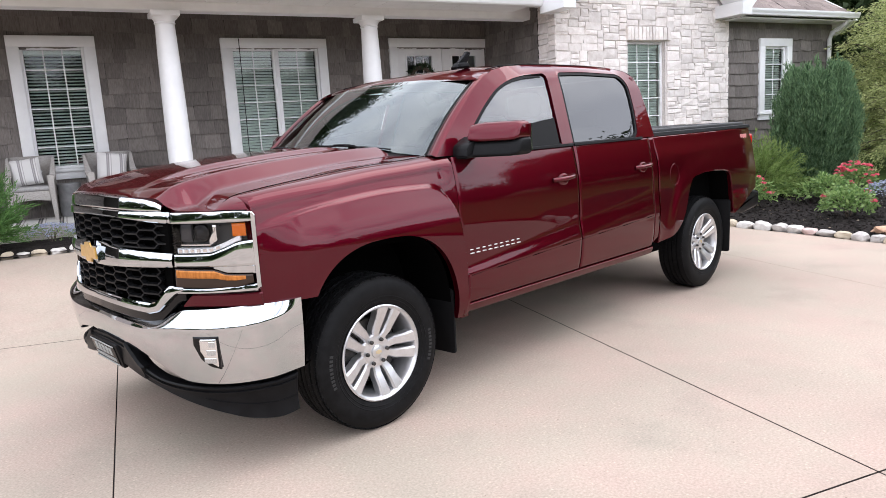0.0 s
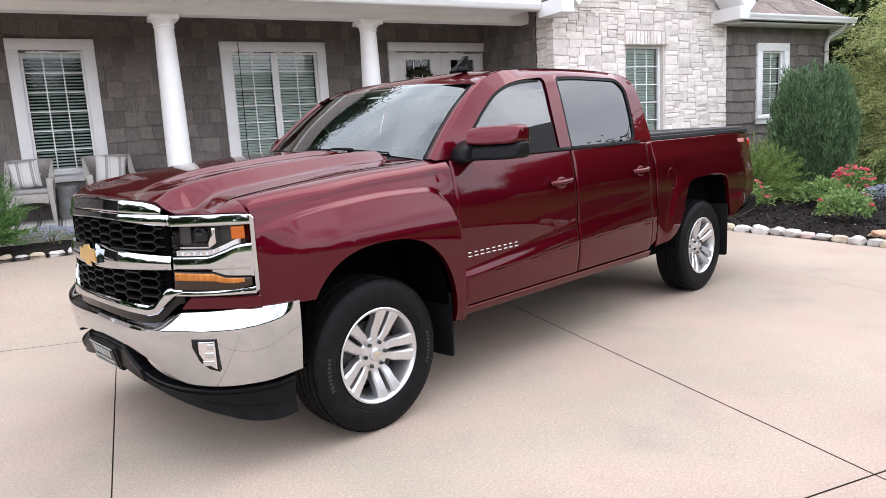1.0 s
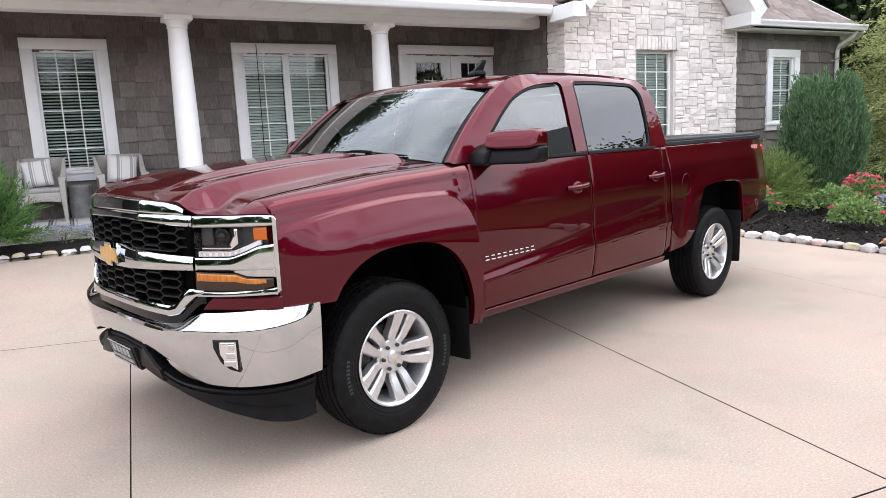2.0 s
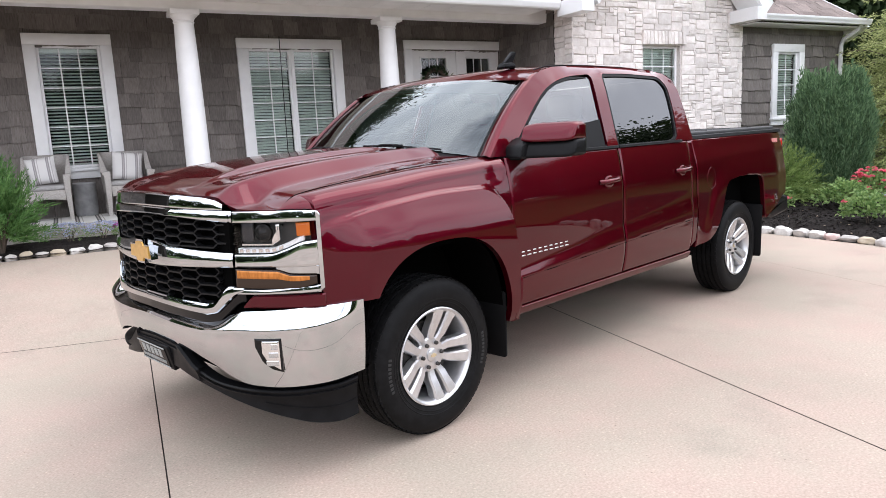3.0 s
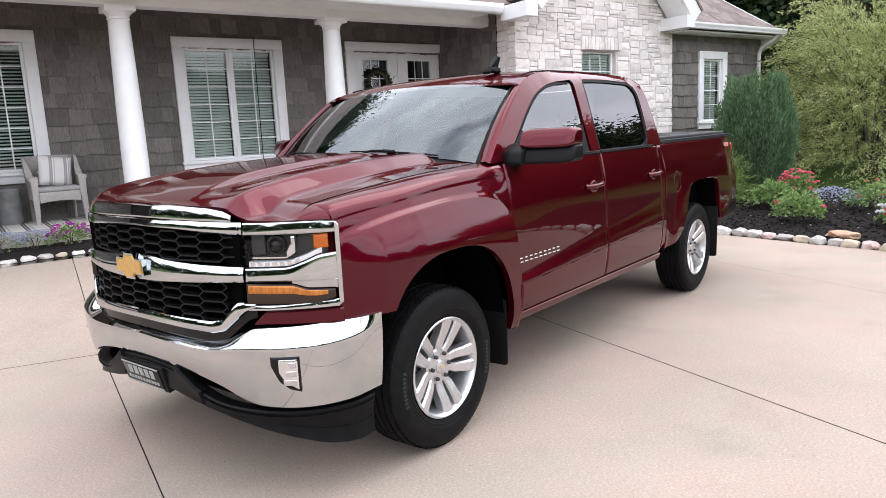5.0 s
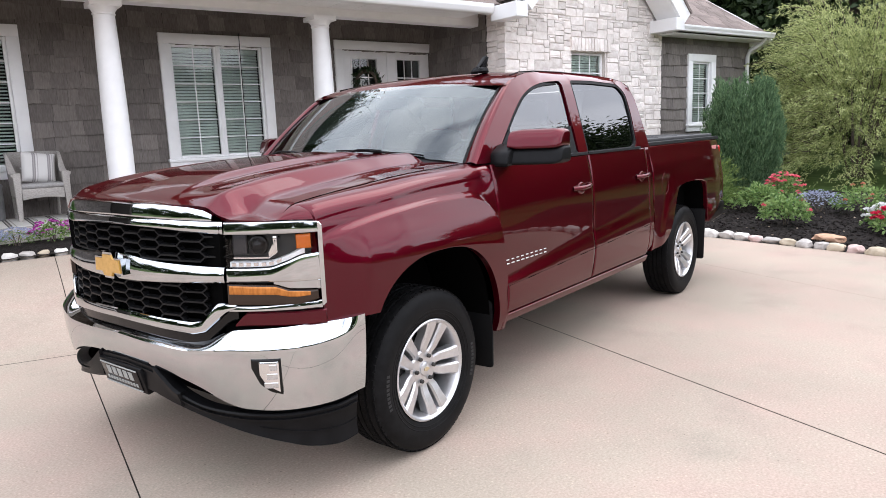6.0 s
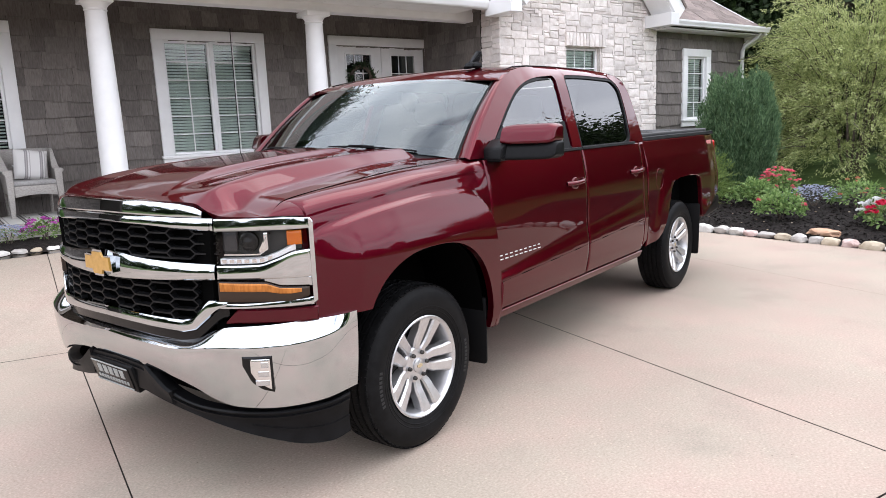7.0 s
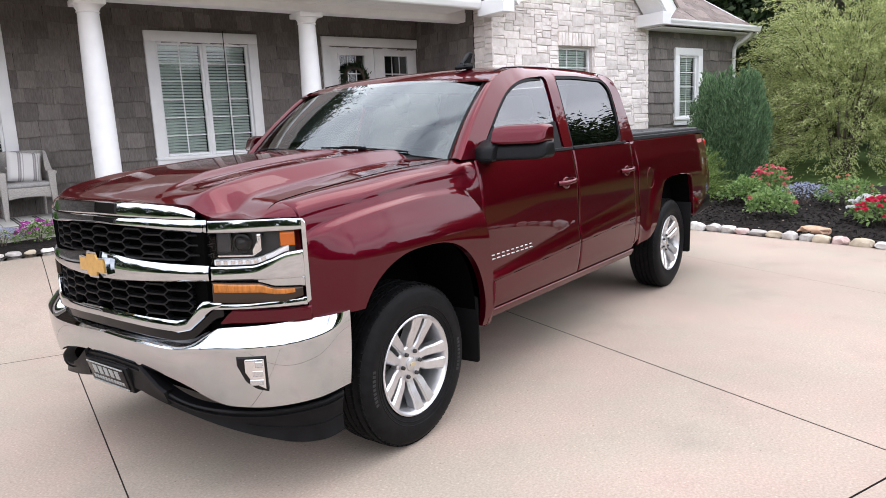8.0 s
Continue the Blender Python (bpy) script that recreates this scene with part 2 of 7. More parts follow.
# pale grit
_sp2 = nd(CONCRETE, "ShaderNodeTexVoronoi", Scale=31.0, Randomness=1.0)
_t.links.new(_tc.outputs["Object"], _sp2.inputs["Vector"])
_sr2 = nd(CONCRETE, "ShaderNodeValToRGB")
_sr2.color_ramp.elements[0].position, _sr2.color_ramp.elements[0].color = 0.10, (1.22, 1.20, 1.16, 1)
_sr2.color_ramp.elements[1].position, _sr2.color_ramp.elements[1].color = 0.20, (1, 1, 1, 1)
_t.links.new(_sp2.outputs["Distance"], _sr2.inputs["Fac"])
_m3 = nd(CONCRETE, "ShaderNodeVectorMath")
_m3.operation = "MULTIPLY"
_t.links.new(_m2.outputs["Vector"], _m3.inputs[0])
_t.links.new(_sr2.outputs["Color"], _m3.inputs[1])
# weather stains
_ns = nd(CONCRETE, "ShaderNodeTexNoise", Scale=1.7, Detail=7.0, Roughness=0.62)
_mp = nd(CONCRETE, "ShaderNodeMapping")
_mp.inputs["Location"].default_value = (3.1, 7.7, 0)
_t.links.new(_tc.outputs["Object"], _mp.inputs["Vector"])
_t.links.new(_mp.outputs["Vector"], _ns.inputs["Vector"])
_rs = nd(CONCRETE, "ShaderNodeValToRGB")
_rs.color_ramp.elements[0].position, _rs.color_ramp.elements[0].color = 0.54, (1, 1, 1, 1)
_rs.color_ramp.elements[1].position, _rs.color_ramp.elements[1].color = 0.76, (0.85, 0.86, 0.87, 1)
_t.links.new(_ns.outputs["Fac"], _rs.inputs["Fac"])
_m4 = nd(CONCRETE, "ShaderNodeVectorMath")
_m4.operation = "MULTIPLY"
_t.links.new(_m3.outputs["Vector"], _m4.inputs[0])
_t.links.new(_rs.outputs["Color"], _m4.inputs[1])
_t.links.new(_m4.outputs["Vector"], _b.inputs["Base Color"])
JOINT = principled("joint_dirt", (0.030, 0.024, 0.019), 0.95)
MULCH = varied(principled("dark_bark_mulch", (0.016, 0.012, 0.011), 0.95, 0, 0.2), (0.006, 0.005, 0.0045), (0.026, 0.020, 0.018), 30, bump=1.0, bump_scale=45, bump_dist=0.03)
CHIPS = varied(principled("bark_chips", (0.02, 0.016, 0.014), 0.9, 0, 0.2), (0.008, 0.0065, 0.006), (0.028, 0.023, 0.020), 60, by_island=0.6)
GRASS_SOIL = varied(principled("lawn_ground", (0.06, 0.10, 0.025), 0.95, 0, 0.1), (0.038, 0.066, 0.016), (0.068, 0.102, 0.030), 6, bump=0.6, bump_scale=80, big=0.15, big_scale=0.3)
PORCH = varied(principled("porch_concrete", (0.42, 0.38, 0.34), 0.85), (0.37, 0.335, 0.30), (0.46, 0.42, 0.38), 30, bump=0.2, bump_scale=140)
ROOF = varied(principled("grey_brown_asphalt_shingle", (0.20, 0.165, 0.15), 0.95, 0, 0.15), (0.15, 0.125, 0.115), (0.27, 0.22, 0.20), 90, bump=0.5, bump_scale=240, by_object=0.22)
ROOF_REST = varied(principled("asphalt_shingle_rest", (0.20, 0.165, 0.15), 0.95, 0, 0.15), (0.15, 0.125, 0.115), (0.27, 0.22, 0.20), 90, bump=0.5, bump_scale=240, by_island=0.22)
HOUSE_GLASS = glass_material("window_glass", (0.84, 0.91, 0.88), 1.55)
BLIND = varied(principled("white_blind_slat", (0.78, 0.80, 0.77), 0.6), (0.75, 0.77, 0.74), (0.81, 0.83, 0.80), 12)
# unlit rooms: their darkness is put into the wall colour
ROOM_SHADE = principled("near_black_room_shade", (0.03, 0.032, 0.032), 0.95)
WICKER = varied(principled("whitewashed_wicker", (0.40, 0.37, 0.34), 0.8), (0.33, 0.305, 0.28), (0.46, 0.43, 0.40), 45, bump=0.7, bump_scale=180, bump_dist=0.004, stretch=(1, 1, 2.5))
CUSHION = varied(principled("grey_cushion_cloth", (0.34, 0.33, 0.32), 0.95), (0.30, 0.29, 0.28), (0.38, 0.37, 0.36), 50, bump=0.3, bump_scale=300)
DRUM = varied(principled("grey_ceramic", (0.20, 0.20, 0.20), 0.6), (0.16, 0.16, 0.165), (0.25, 0.25, 0.25), 8, bump=0.2, bump_scale=60)
TRUNK = varied(principled("bark", (0.09, 0.065, 0.05), 0.95), (0.06, 0.045, 0.035), (0.13, 0.10, 0.08), 18, bump=1.0, bump_scale=30, bump_dist=0.02, stretch=(1, 1, 0.3))
WHITE_METAL = principled("white_gutter_metal", (0.78, 0.78, 0.78), 0.32, 0, 0.5)

# ---- mesh kit ----


def link_mesh(name, me, material, parent=None, label="", smooth=True, angle=40):
    if material is not None:
        me.materials.append(material)
    if smooth:
        me.polygons.foreach_set("use_smooth", [True] * len(me.polygons))
        if angle:
            me.set_sharp_from_angle(angle=radians(angle))
    ob = new(name, me)
    if parent is not None:
        ob.parent = parent
    if label:
        ob["label"] = label
    return ob


def part(name, bm, material, parent, label="", smooth=True, angle=40):
    me = bpy.data.meshes.new(name)
    bmesh.ops.recalc_face_normals(bm, faces=bm.faces)
    bm.to_mesh(me)
    bm.free()
    return link_mesh(name, me, material, parent, label, smooth, angle)


def raw(name, verts, faces, material, parent=None, label="", smooth=True, angle=40):
    me = bpy.data.meshes.new(name)
    me.from_pydata([tuple(v) for v in verts], [], faces)
    me.update()
    return link_mesh(name, me, material, parent, label, smooth, angle)


def thing(name, m, label, category, group="", kind=""):
    ob = new(name)
    ob.empty_display_size = 0.2
    ob.matrix_world = m
    return tagged(ob, label, category, group, kind)


def bm_box(x0, x1, y0, y1, z0, z1, bevel=0.0, seg=2, bm=None):
    own = bmesh.new()
    vs = [own.verts.new((x, y, z)) for x in (x0, x1) for y in (y0, y1) for z in (z0, z1)]
    for f in ((0, 1, 3, 2), (4, 6, 7, 5), (0, 4, 5, 1), (2, 3, 7, 6), (0, 2, 6, 4), (1, 5, 7, 3)):
        own.faces.new([vs[i] for i in f])
    if bevel:
        bmesh.ops.bevel(own, geom=own.edges[:], offset=bevel, segments=seg, affect="EDGES", profile=0.5)
    return merge(bm, own)


def merge(bm, own):
    if bm is None:
        return own
    me = bpy.data.meshes.new("tmp")
    own.to_mesh(me)
    own.free()
    bm.from_mesh(me)
    bpy.data.meshes.remove(me)
    return bm


def bm_lathe(profile, n=48, axis="z", close=False, bm=None, caps=True):
    """Profile of (radius, height) turned about an axis."""
    own = bmesh.new()
    rings = []
    for r, h in profile:
        ring = []
        for i in range(n):
            a = 2 * math.pi * i / n
            c, s = r * math.cos(a), r * math.sin(a)
            ring.append(own.verts.new((c, s, h) if axis == "z" else (c, h, s) if axis == "y" else (h, c, s)))
        rings.append(ring)
    pairs = list(zip(rings, rings[1:])) + ([(rings[-1], rings[0])] if close else [])
    for a, b in pairs:
        for i in range(n):
            own.faces.new((a[i], a[(i + 1) % n], b[(i + 1) % n], b[i]))
    if caps and not close:
        for ring in (rings[0], rings[-1]):
            if (ring[0].co - ring[n // 2].co).length > 1e-4:
                own.faces.new(ring)
    return merge(bm, own)


def bm_tube(points, radius, n=8, bm=None, taper=1.0):
    own = bmesh.new()
    pts = [Vector(p) for p in points]
    rings = []
    for i, p in enumerate(pts):
        d = (pts[min(i + 1, len(pts) - 1)] - pts[max(i - 1, 0)]).normalized()
        a = d.orthogonal().normalized() if i == 0 else (rings[-1][1] - d * rings[-1][1].dot(d)).normalized()
        b = d.cross(a)
        r = radius * (1 + (taper - 1) * i / max(1, len(pts) - 1))
        rings.append(([own.verts.new(p + (a * math.cos(2 * math.pi * k / n) + b * math.sin(2 * math.pi * k / n)) * r) for k in range(n)], a))
    for (a, _), (b, _) in zip(rings, rings[1:]):
        for k in range(n):
            own.faces.new((a[k], a[(k + 1) % n], b[(k + 1) % n], b[k]))
    own.faces.new(rings[0][0][::-1])
    own.faces.new(rings[-1][0])
    return merge(bm, own)


def bm_prism(poly, d0, d1, axis="y", bevel=0.0, bm=None, seg=2):
    """A polygon of (a, b) pairs pushed from d0 to d1 along an axis: y takes (x, z), x takes (y, z), z takes (x, y)."""
    own = bmesh.new()

    def at(a, b, d):
        return (a, d, b) if axis == "y" else (d, a, b) if axis == "x" else (a, b, d)
    lo = [own.verts.new(at(a, b, d0)) for a, b in poly]
    hi = [own.verts.new(at(a, b, d1)) for a, b in poly]
    own.faces.new(lo)
    own.faces.new(hi[::-1])
    for i in range(len(poly)):
        j = (i + 1) % len(poly)
        own.faces.new((lo[i], hi[i], hi[j], lo[j]))
    bmesh.ops.recalc_face_normals(own, faces=own.faces)
    if bevel:
        bmesh.ops.bevel(own, geom=own.edges[:], offset=bevel, segments=seg, affect="EDGES", profile=0.5)
    return merge(bm, own)


def curve_at(pts):
    """Smooth monotone interpolation through (x, y) pairs."""
    xs = [p[0] for p in pts]
    ys = [p[1] for p in pts]
    n = len(xs)
    d = [(ys[i + 1] - ys[i]) / (xs[i + 1] - xs[i]) for i in range(n - 1)]
    m = [d[0]] + [0 if d[i - 1] * d[i] <= 0 else 2 * d[i - 1] * d[i] / (d[i - 1] + d[i]) for i in range(1, n - 1)] + [d[-1]]

    def f(x):
        if x <= xs[0]:
            return ys[0]
        if x >= xs[-1]:
            return ys[-1]
        i = max(k for k in range(n - 1) if xs[k] <= x)
        h = xs[i + 1] - xs[i]
        t = (x - xs[i]) / h
        return ((1 + 2 * t) * (1 - t) ** 2 * ys[i] + t * (1 - t) ** 2 * h * m[i] + t * t * (3 - 2 * t) * ys[i + 1] + t * t * (t - 1) * h * m[i + 1])
    return f


def line_at(pts):
    """Straight interpolation through (x, y) pairs."""
    def f(x):
        if x <= pts[0][0]:
            return pts[0][1]
        for (a, b), (c, d) in zip(pts, pts[1:]):
            if x <= c:
                return b + (d - b) * (x - a) / (c - a)
        return pts[-1][1]
    return f


def step(a, b, x):
    t = min(1.0, max(0.0, (x - a) / (b - a)))
    return t * t * (3 - 2 * t)


def patch(fn, s0, s1, lo, hi, n=24, m=8, off=0.0, depth=0.02, rnd=0.004, cols=None, flip=False):
    """A panel over columns s from s0 to s1, between lo(s) and hi(s), on the surface fn(s, h, off), with rolled edges and a skirt."""
    if not callable(lo):
        lo = (lambda v: lambda s: v)(lo)
    if not callable(hi):
        hi = (lambda v: lambda s: v)(hi)
    ss = cols if cols else [s0 + (s1 - s0) * i / n for i in range(n + 1)]
    e = min(0.012, (ss[-1] - ss[0]) * 0.08)
    ss = [ss[0], ss[0] + e * 0.5] + [s for s in ss[1:-1] if ss[0] + e < s < ss[-1] - e] + [ss[-1] - e * 0.5, ss[-1]]
    verts, faces = [], []
    nc, nr = len(ss), m + 3

    def rows(s):
        a, b = lo(s), hi(s)
        if b < a + 1e-5:
            b = a + 1e-5
        ee = min(0.006, (b - a) * 0.1)
        return [a, a + ee] + [a + (b - a) * k / m for k in range(1, m)] + [b - ee, b]
    for i, s in enumerate(ss):
        rr = rows(s)
        for j, h in enumerate(rr):
            edge = i in (0, nc - 1) or j in (0, nr - 1)
            verts.append(fn(s, h, off - (rnd if edge else 0)))
    for i in range(nc - 1):
        for j in range(nr - 1):
            a = i * nr + j
            faces.append((a, a + 1, a + nr + 1, a + nr))
    ring = [(i, 0) for i in range(nc)] + [(nc - 1, j) for j in range(1, nr)] + [(i, nr - 1) for i in range(nc - 2, -1, -1)] + [(0, j) for j in range(nr - 2, 0, -1)]
    base = len(verts)
    for i, j in ring:
        verts.append(fn(ss[i], rows(ss[i])[j], off - rnd - depth))
    L = len(ring)
    for k in range(L):
        a, b = ring[k], ring[(k + 1) % L]
        faces.append((a[0] * nr + a[1], base + k, base + (k + 1) % L, b[0] * nr + b[1]))
    if flip:
        faces = [f[::-1] for f in faces]
    return verts, faces


def facing(ob, d):
    """Turn a sheet's faces so that they look along d."""
    me = ob.data
    s = sum((p.normal * p.area for p in me.polygons), Vector())
    if s.dot(Vector(d)) < 0:
        me.flip_normals()
    return ob


def mirrored(verts, faces):
    return [(x, -y, z) for x, y, z in verts], [f[::-1] for f in faces]


def fill_outline(outer, holes, fn):
    """A flat outline with holes, in (a, b), laid on the surface fn(a, b)."""
    own = bmesh.new()
    loops = []
    for loop in [outer] + holes:
        vs = [own.verts.new((a, 0, b)) for a, b in loop]
        loops.append([own.edges.new((vs[i], vs[(i + 1) % len(vs)])) for i in range(len(vs))])
    bmesh.ops.triangle_fill(own, use_beauty=True, use_dissolve=False, edges=[e for l in loops for e in l], normal=(0, -1, 0))
    for v in own.verts:
        v.co = Vector(fn(v.co.x, v.co.z))
    return own


def rounded(poly, r, n=4):
    """A polygon with its corners rounded; r may be one radius or one a corner."""
    out = []
    k = len(poly)
    for i in range(k):
        p, a, b = Vector(poly[i]), Vector(poly[i - 1]), Vector(poly[(i + 1) % k])
        rr = r[i] if isinstance(r, (list, tuple)) else r
        if rr <= 0:
            out.append(tuple(p))
            continue
        u, v = (a - p), (b - p)
        rr = min(rr, u.length * 0.45, v.length * 0.45)
        q0, q1 = p + u.normalized() * rr, p + v.normalized() * rr
        for t in range(n + 1):
            s = t / n
            out.append(tuple((1 - s) ** 2 * q0 + 2 * s * (1 - s) * p + s * s * q1))
    return out


def blades(name, base, tip, width, material, parent=None, label="", bend=None, seed=1):
    """Many small leaves: arrays of base and tip points; each is a diamond folded along its rib."""
    rng = np.random.default_rng(seed)
    n = len(base)
    d = tip - base
    ln = np.linalg.norm(d, axis=1, keepdims=True)
    r = rng.normal(size=(n, 3))
    side = np.cross(d, r)
    side /= np.linalg.norm(side, axis=1, keepdims=True) + 1e-9
    mid = base + d * 0.5
    nrm = np.cross(side, d / (ln + 1e-9))
    mid = mid + nrm * ln * 0.12
    w = np.broadcast_to(np.asarray(width).reshape(-1, 1), (n, 1)) * 0.5
    co = np.stack([base, mid - side * w, tip, mid + side * w], axis=1).reshape(-1, 3)
    me = bpy.data.meshes.new(name)
    me.vertices.add(4 * n)
    me.vertices.foreach_set("co", co.astype(np.float32).ravel())
    me.loops.add(4 * n)
    me.loops.foreach_set("vertex_index", np.arange(4 * n, dtype=np.int32))
    me.polygons.add(n)
    me.polygons.foreach_set("loop_start", np.arange(0, 4 * n, 4, dtype=np.int32))
    me.update(calc_edges=True)
    me.validate()
    return link_mesh(name, me, material, parent, label, smooth=False)


# house frame: u along the front, w away from the driveway
HOUSE = Matrix.Rotation(radians(-16.0), 4, "Z")


def gz(x, y):
    """Height of the drive: level round the truck, rising to the porch."""
    a = radians(16.0)
    u, w = x * math.cos(a) - y * math.sin(a), x * math.sin(a) + y * math.cos(a)
    return 0.42 * step(1.9, 4.9, w) * (1 - step(2.5, 6.3, u)) + 0.02 * step(2.0, 5.0, w)


def gh(u, w):
    p = HOUSE @ Vector((u, w, 0))
    return gz(p.x, p.y)

# ---- ground, drive and beds ----
gv, gf = [], []
RR = [0, 8, 16, 30, 60, 120, 250, 500, 900]
for r in RR:
    for k in range(48):
        a = 2 * math.pi * k / 48
        gv.append((4 + r * math.cos(a), r * math.sin(a), -0.05 - 0.0 * r))
for i in range(len(RR) - 1):
    for k in range(48):
        gf.append((i * 48 + k, i * 48 + (k + 1) % 48, (i + 1) * 48 + (k + 1) % 48, (i + 1) * 48 + k))
tagged(raw("ground", gv, gf, GRASS_SOIL, None, "wide mown lawn round the house", smooth=False), kind="structure")

EDGE_W, EDGE_U = 4.42, 6.62


def sheet(name, u0, u1, w0, w1, nu, nw, material, z, label):
    v, f = [], []
    for i in range(nu + 1):
        for j in range(nw + 1):
            u, w = u0 + (u1 - u0) * i / nu, w0 + (w1 - w0) * j / nw
            p = HOUSE @ Vector((u, w, 0))
            v.append((p.x, p.y, z(u, w)))
    f = [(i * (nw + 1) + j, (i + 1) * (nw + 1) + j, (i + 1) * (nw + 1) + j + 1, i * (nw + 1) + j + 1) for i in range(nu) for j in range(nw)]
    return tagged(raw(name, v, f, material, None, label), kind="structure")


sheet("joint_bed", -26, EDGE_U, -26, EDGE_W, 90, 90, JOINT, lambda u, w: gh(u, w) - 0.016, "dark soil under the drive's joints")
bm = bmesh.new()
NU, NW = 110, 110
vs = [[None] * (NW + 1) for _ in range(NU + 1)]
for i in range(NU + 1):
    for j in range(NW + 1):
        u, w = -26 + (EDGE_U + 26) * i / NU, -26 + (EDGE_W + 26) * j / NW
        p = HOUSE @ Vector((u, w, 0))
        vs[i][j] = bm.verts.new((p.x, p.y, 0))
for i in range(NU):
    for j in range(NW):
        bm.faces.new((vs[i][j], vs[i + 1][j], vs[i + 1][j + 1], vs[i][j + 1]))


def cut(p, d, where=None, half=0.0045):
    """A saw-cut joint through p along d; only through faces for which where() holds."""
    n = Vector((-d[1], d[0], 0)).normalized()
    for s in (-1, 1):
        fs = [f for f in bm.faces if where is None or where(f.calc_center_median())]
        geom = list({v for f in fs for v in f.verts}) + list({e for f in fs for e in f.edges}) + fs
        bmesh.ops.bisect_plane(bm, geom=geom, plane_co=Vector((p[0], p[1], 0)) + n * half * s, plane_no=n)
    gone = [f for f in bm.faces if abs((f.calc_center_median() - Vector((p[0], p[1], 0))).dot(n)) < half * 0.9 and (where is None or where(f.calc_center_median()))]
    bmesh.ops.delete(bm, geom=gone, context="FACES")


def side_of(p, d, c):
    return (c.x - p[0]) * -d[1] + (c.y - p[1]) * d[0]


JA = ((-1.09, -0.23), (0.365, 1.0))
JB = ((1.28, -2.248), (0.4043, 0.9146))
JC = ((4.69, -1.37), (0.57, 1.165))
cut(*JA, half=0.0033)
cut(*JB)
cut(*JC, half=0.0018)
cut((0.73, -2.83), (-0.928, 0.372), lambda c: side_of(*JC, c) > 0)
cut((-0.62, 2.355), (0.50, -0.245), lambda c: side_of(*JB, c) > 0)
for v in bm.verts:
    v.co.z = gz(v.co.x, v.co.y)
tagged(part("driveway", bm, CONCRETE, None, "pinkish broom-finished concrete drive with saw-cut joints", smooth=False), kind="structure")


def noise_at(x, y, s, seed=0.0):
    return noise.noise(Vector((x * s, y * s, seed)))


def bed_z(u, w):
    p = HOUSE @ Vector((u, w, 0))
    rise = 0.10 * step(EDGE_U, EDGE_U + 0.7, u) + 0.12 * step(EDGE_U + 0.8, EDGE_U + 3.5, u)
    return -0.01 + rise + 0.018 * noise_at(p.x, p.y, 5.0) + 0.016 * noise_at(p.x, p.y, 16.0)


sheet("mulch_bed", EDGE_U - 0.02, 11.2, -2.8, 4.6, 130, 200, MULCH, bed_z, "dark shredded bark mulch bed beside the house")
sheet("porch_mulch", -6.0, 5.9, EDGE_W - 0.02, 5.25, 120, 14, MULCH,
      lambda u, w: gh(u, w) + 0.03 + 0.02 * step(EDGE_W, EDGE_W + 0.3, w) + 0.012 * noise_at(u, w, 9.0), "dark mulch strip before the porch")
sheet("side_lawn", 11.15, 40, -16, 30, 40, 40, GRASS_SOIL, lambda u, w: 0.16 + 0.03 * noise_at(u, w, 0.8) + 0.02 * max(0, u - 12), "mown lawn behind the flower bed")
sheet("front_lawn", EDGE_U, 11.2, -16, -2.75, 16, 16, GRASS_SOIL, lambda u, w: 0.05 + 0.1 * step(EDGE_U, 9, u), "mown lawn beyond the bed")

# ---- the pickup truck: front axle at x 0, nose towards -x, its driver's side at -y ----
truck = thing("pickup_truck", Matrix.Identity(4), "wine-red metallic crew-cab pickup truck parked on the concrete drive", "pickup truck")

side_base = curve_at([(0.42, 0.925), (0.47, 0.955), (0.52, 0.972), (0.60, 0.984), (0.70, 0.987), (0.80, 0.988), (0.95, 0.987),
                      (1.08, 0.984), (1.17, 0.974), (1.25, 0.960), (1.32, 0.944), (1.38, 0.925)])
flare_top = curve_at([(-0.62, 1.10), (-0.45, 1.150), (-0.20, 1.185), (0.14, 1.203), (0.38, 1.200), (0.455, 1.180), (0.505, 1.13), (0.540, 1.04), (0.565, 0.90), (0.585, 0.70), (0.61, 0.4)])
bed_flare_top = curve_at([(2.80, 0.3), (2.95, 0.75), (3.10, 1.02), (3.25, 1.10), (3.65, 1.13), (4.20, 1.12), (4.62, 1.09)])
seam_z = curve_at([(-0.74, 1.197), (-0.69, 1.228), (-0.645, 1.249), (-0.56, 1.263), (-0.30, 1.291), (0.08, 1.323), (0.34, 1.334), (0.52, 1.343), (0.62, 1.345)])


def crease_line(x):
    return 0.668 + 0.040 * (x - 0.62)


def body_y(x, z):
    """Half width of the body side at x and z."""
    y = side_base(z)
    if 0.58 < x < 2.79:
        # lower door: a shallow panel, then a band that widens towards the rear, a crease and a tucked sill
        cr, top = crease_line(x), crease_line(x) + 0.050 + 0.085 * (x - 0.60)
        if z > cr:
            y += 0.013 * step(top, cr, z) - 0.004 * step(1.0, 0.8, z) * step(cr, top, z)
        else:
            y += 0.010 - 0.012 * step(cr, 0.50, z)
    if x < 0.66:
        y -= 0.050 * step(-0.15, -0.68, x) + 0.018 * step(0.62, 0.50, x) * step(1.15, 1.30, z)
        inside = step(flare_top(x) + 0.008, flare_top(x) - 0.014, z)
        y += (0.017 * inside + 0.044 * inside * step(1.20, 0.98, z)) * step(-0.66, -0.40, x)
    if x > 2.78:
        inside = step(bed_flare_top(x) + 0.05, bed_flare_top(x) - 0.17, z)
        y += 0.022 * inside
        y -= 0.030 * step(4.30, 4.66, x)
        y -= 0.012 * step(1.15, 1.30, z)
    return y


def side_pt(x, z, off):
    return (x, -(body_y(x, z) + off), z)


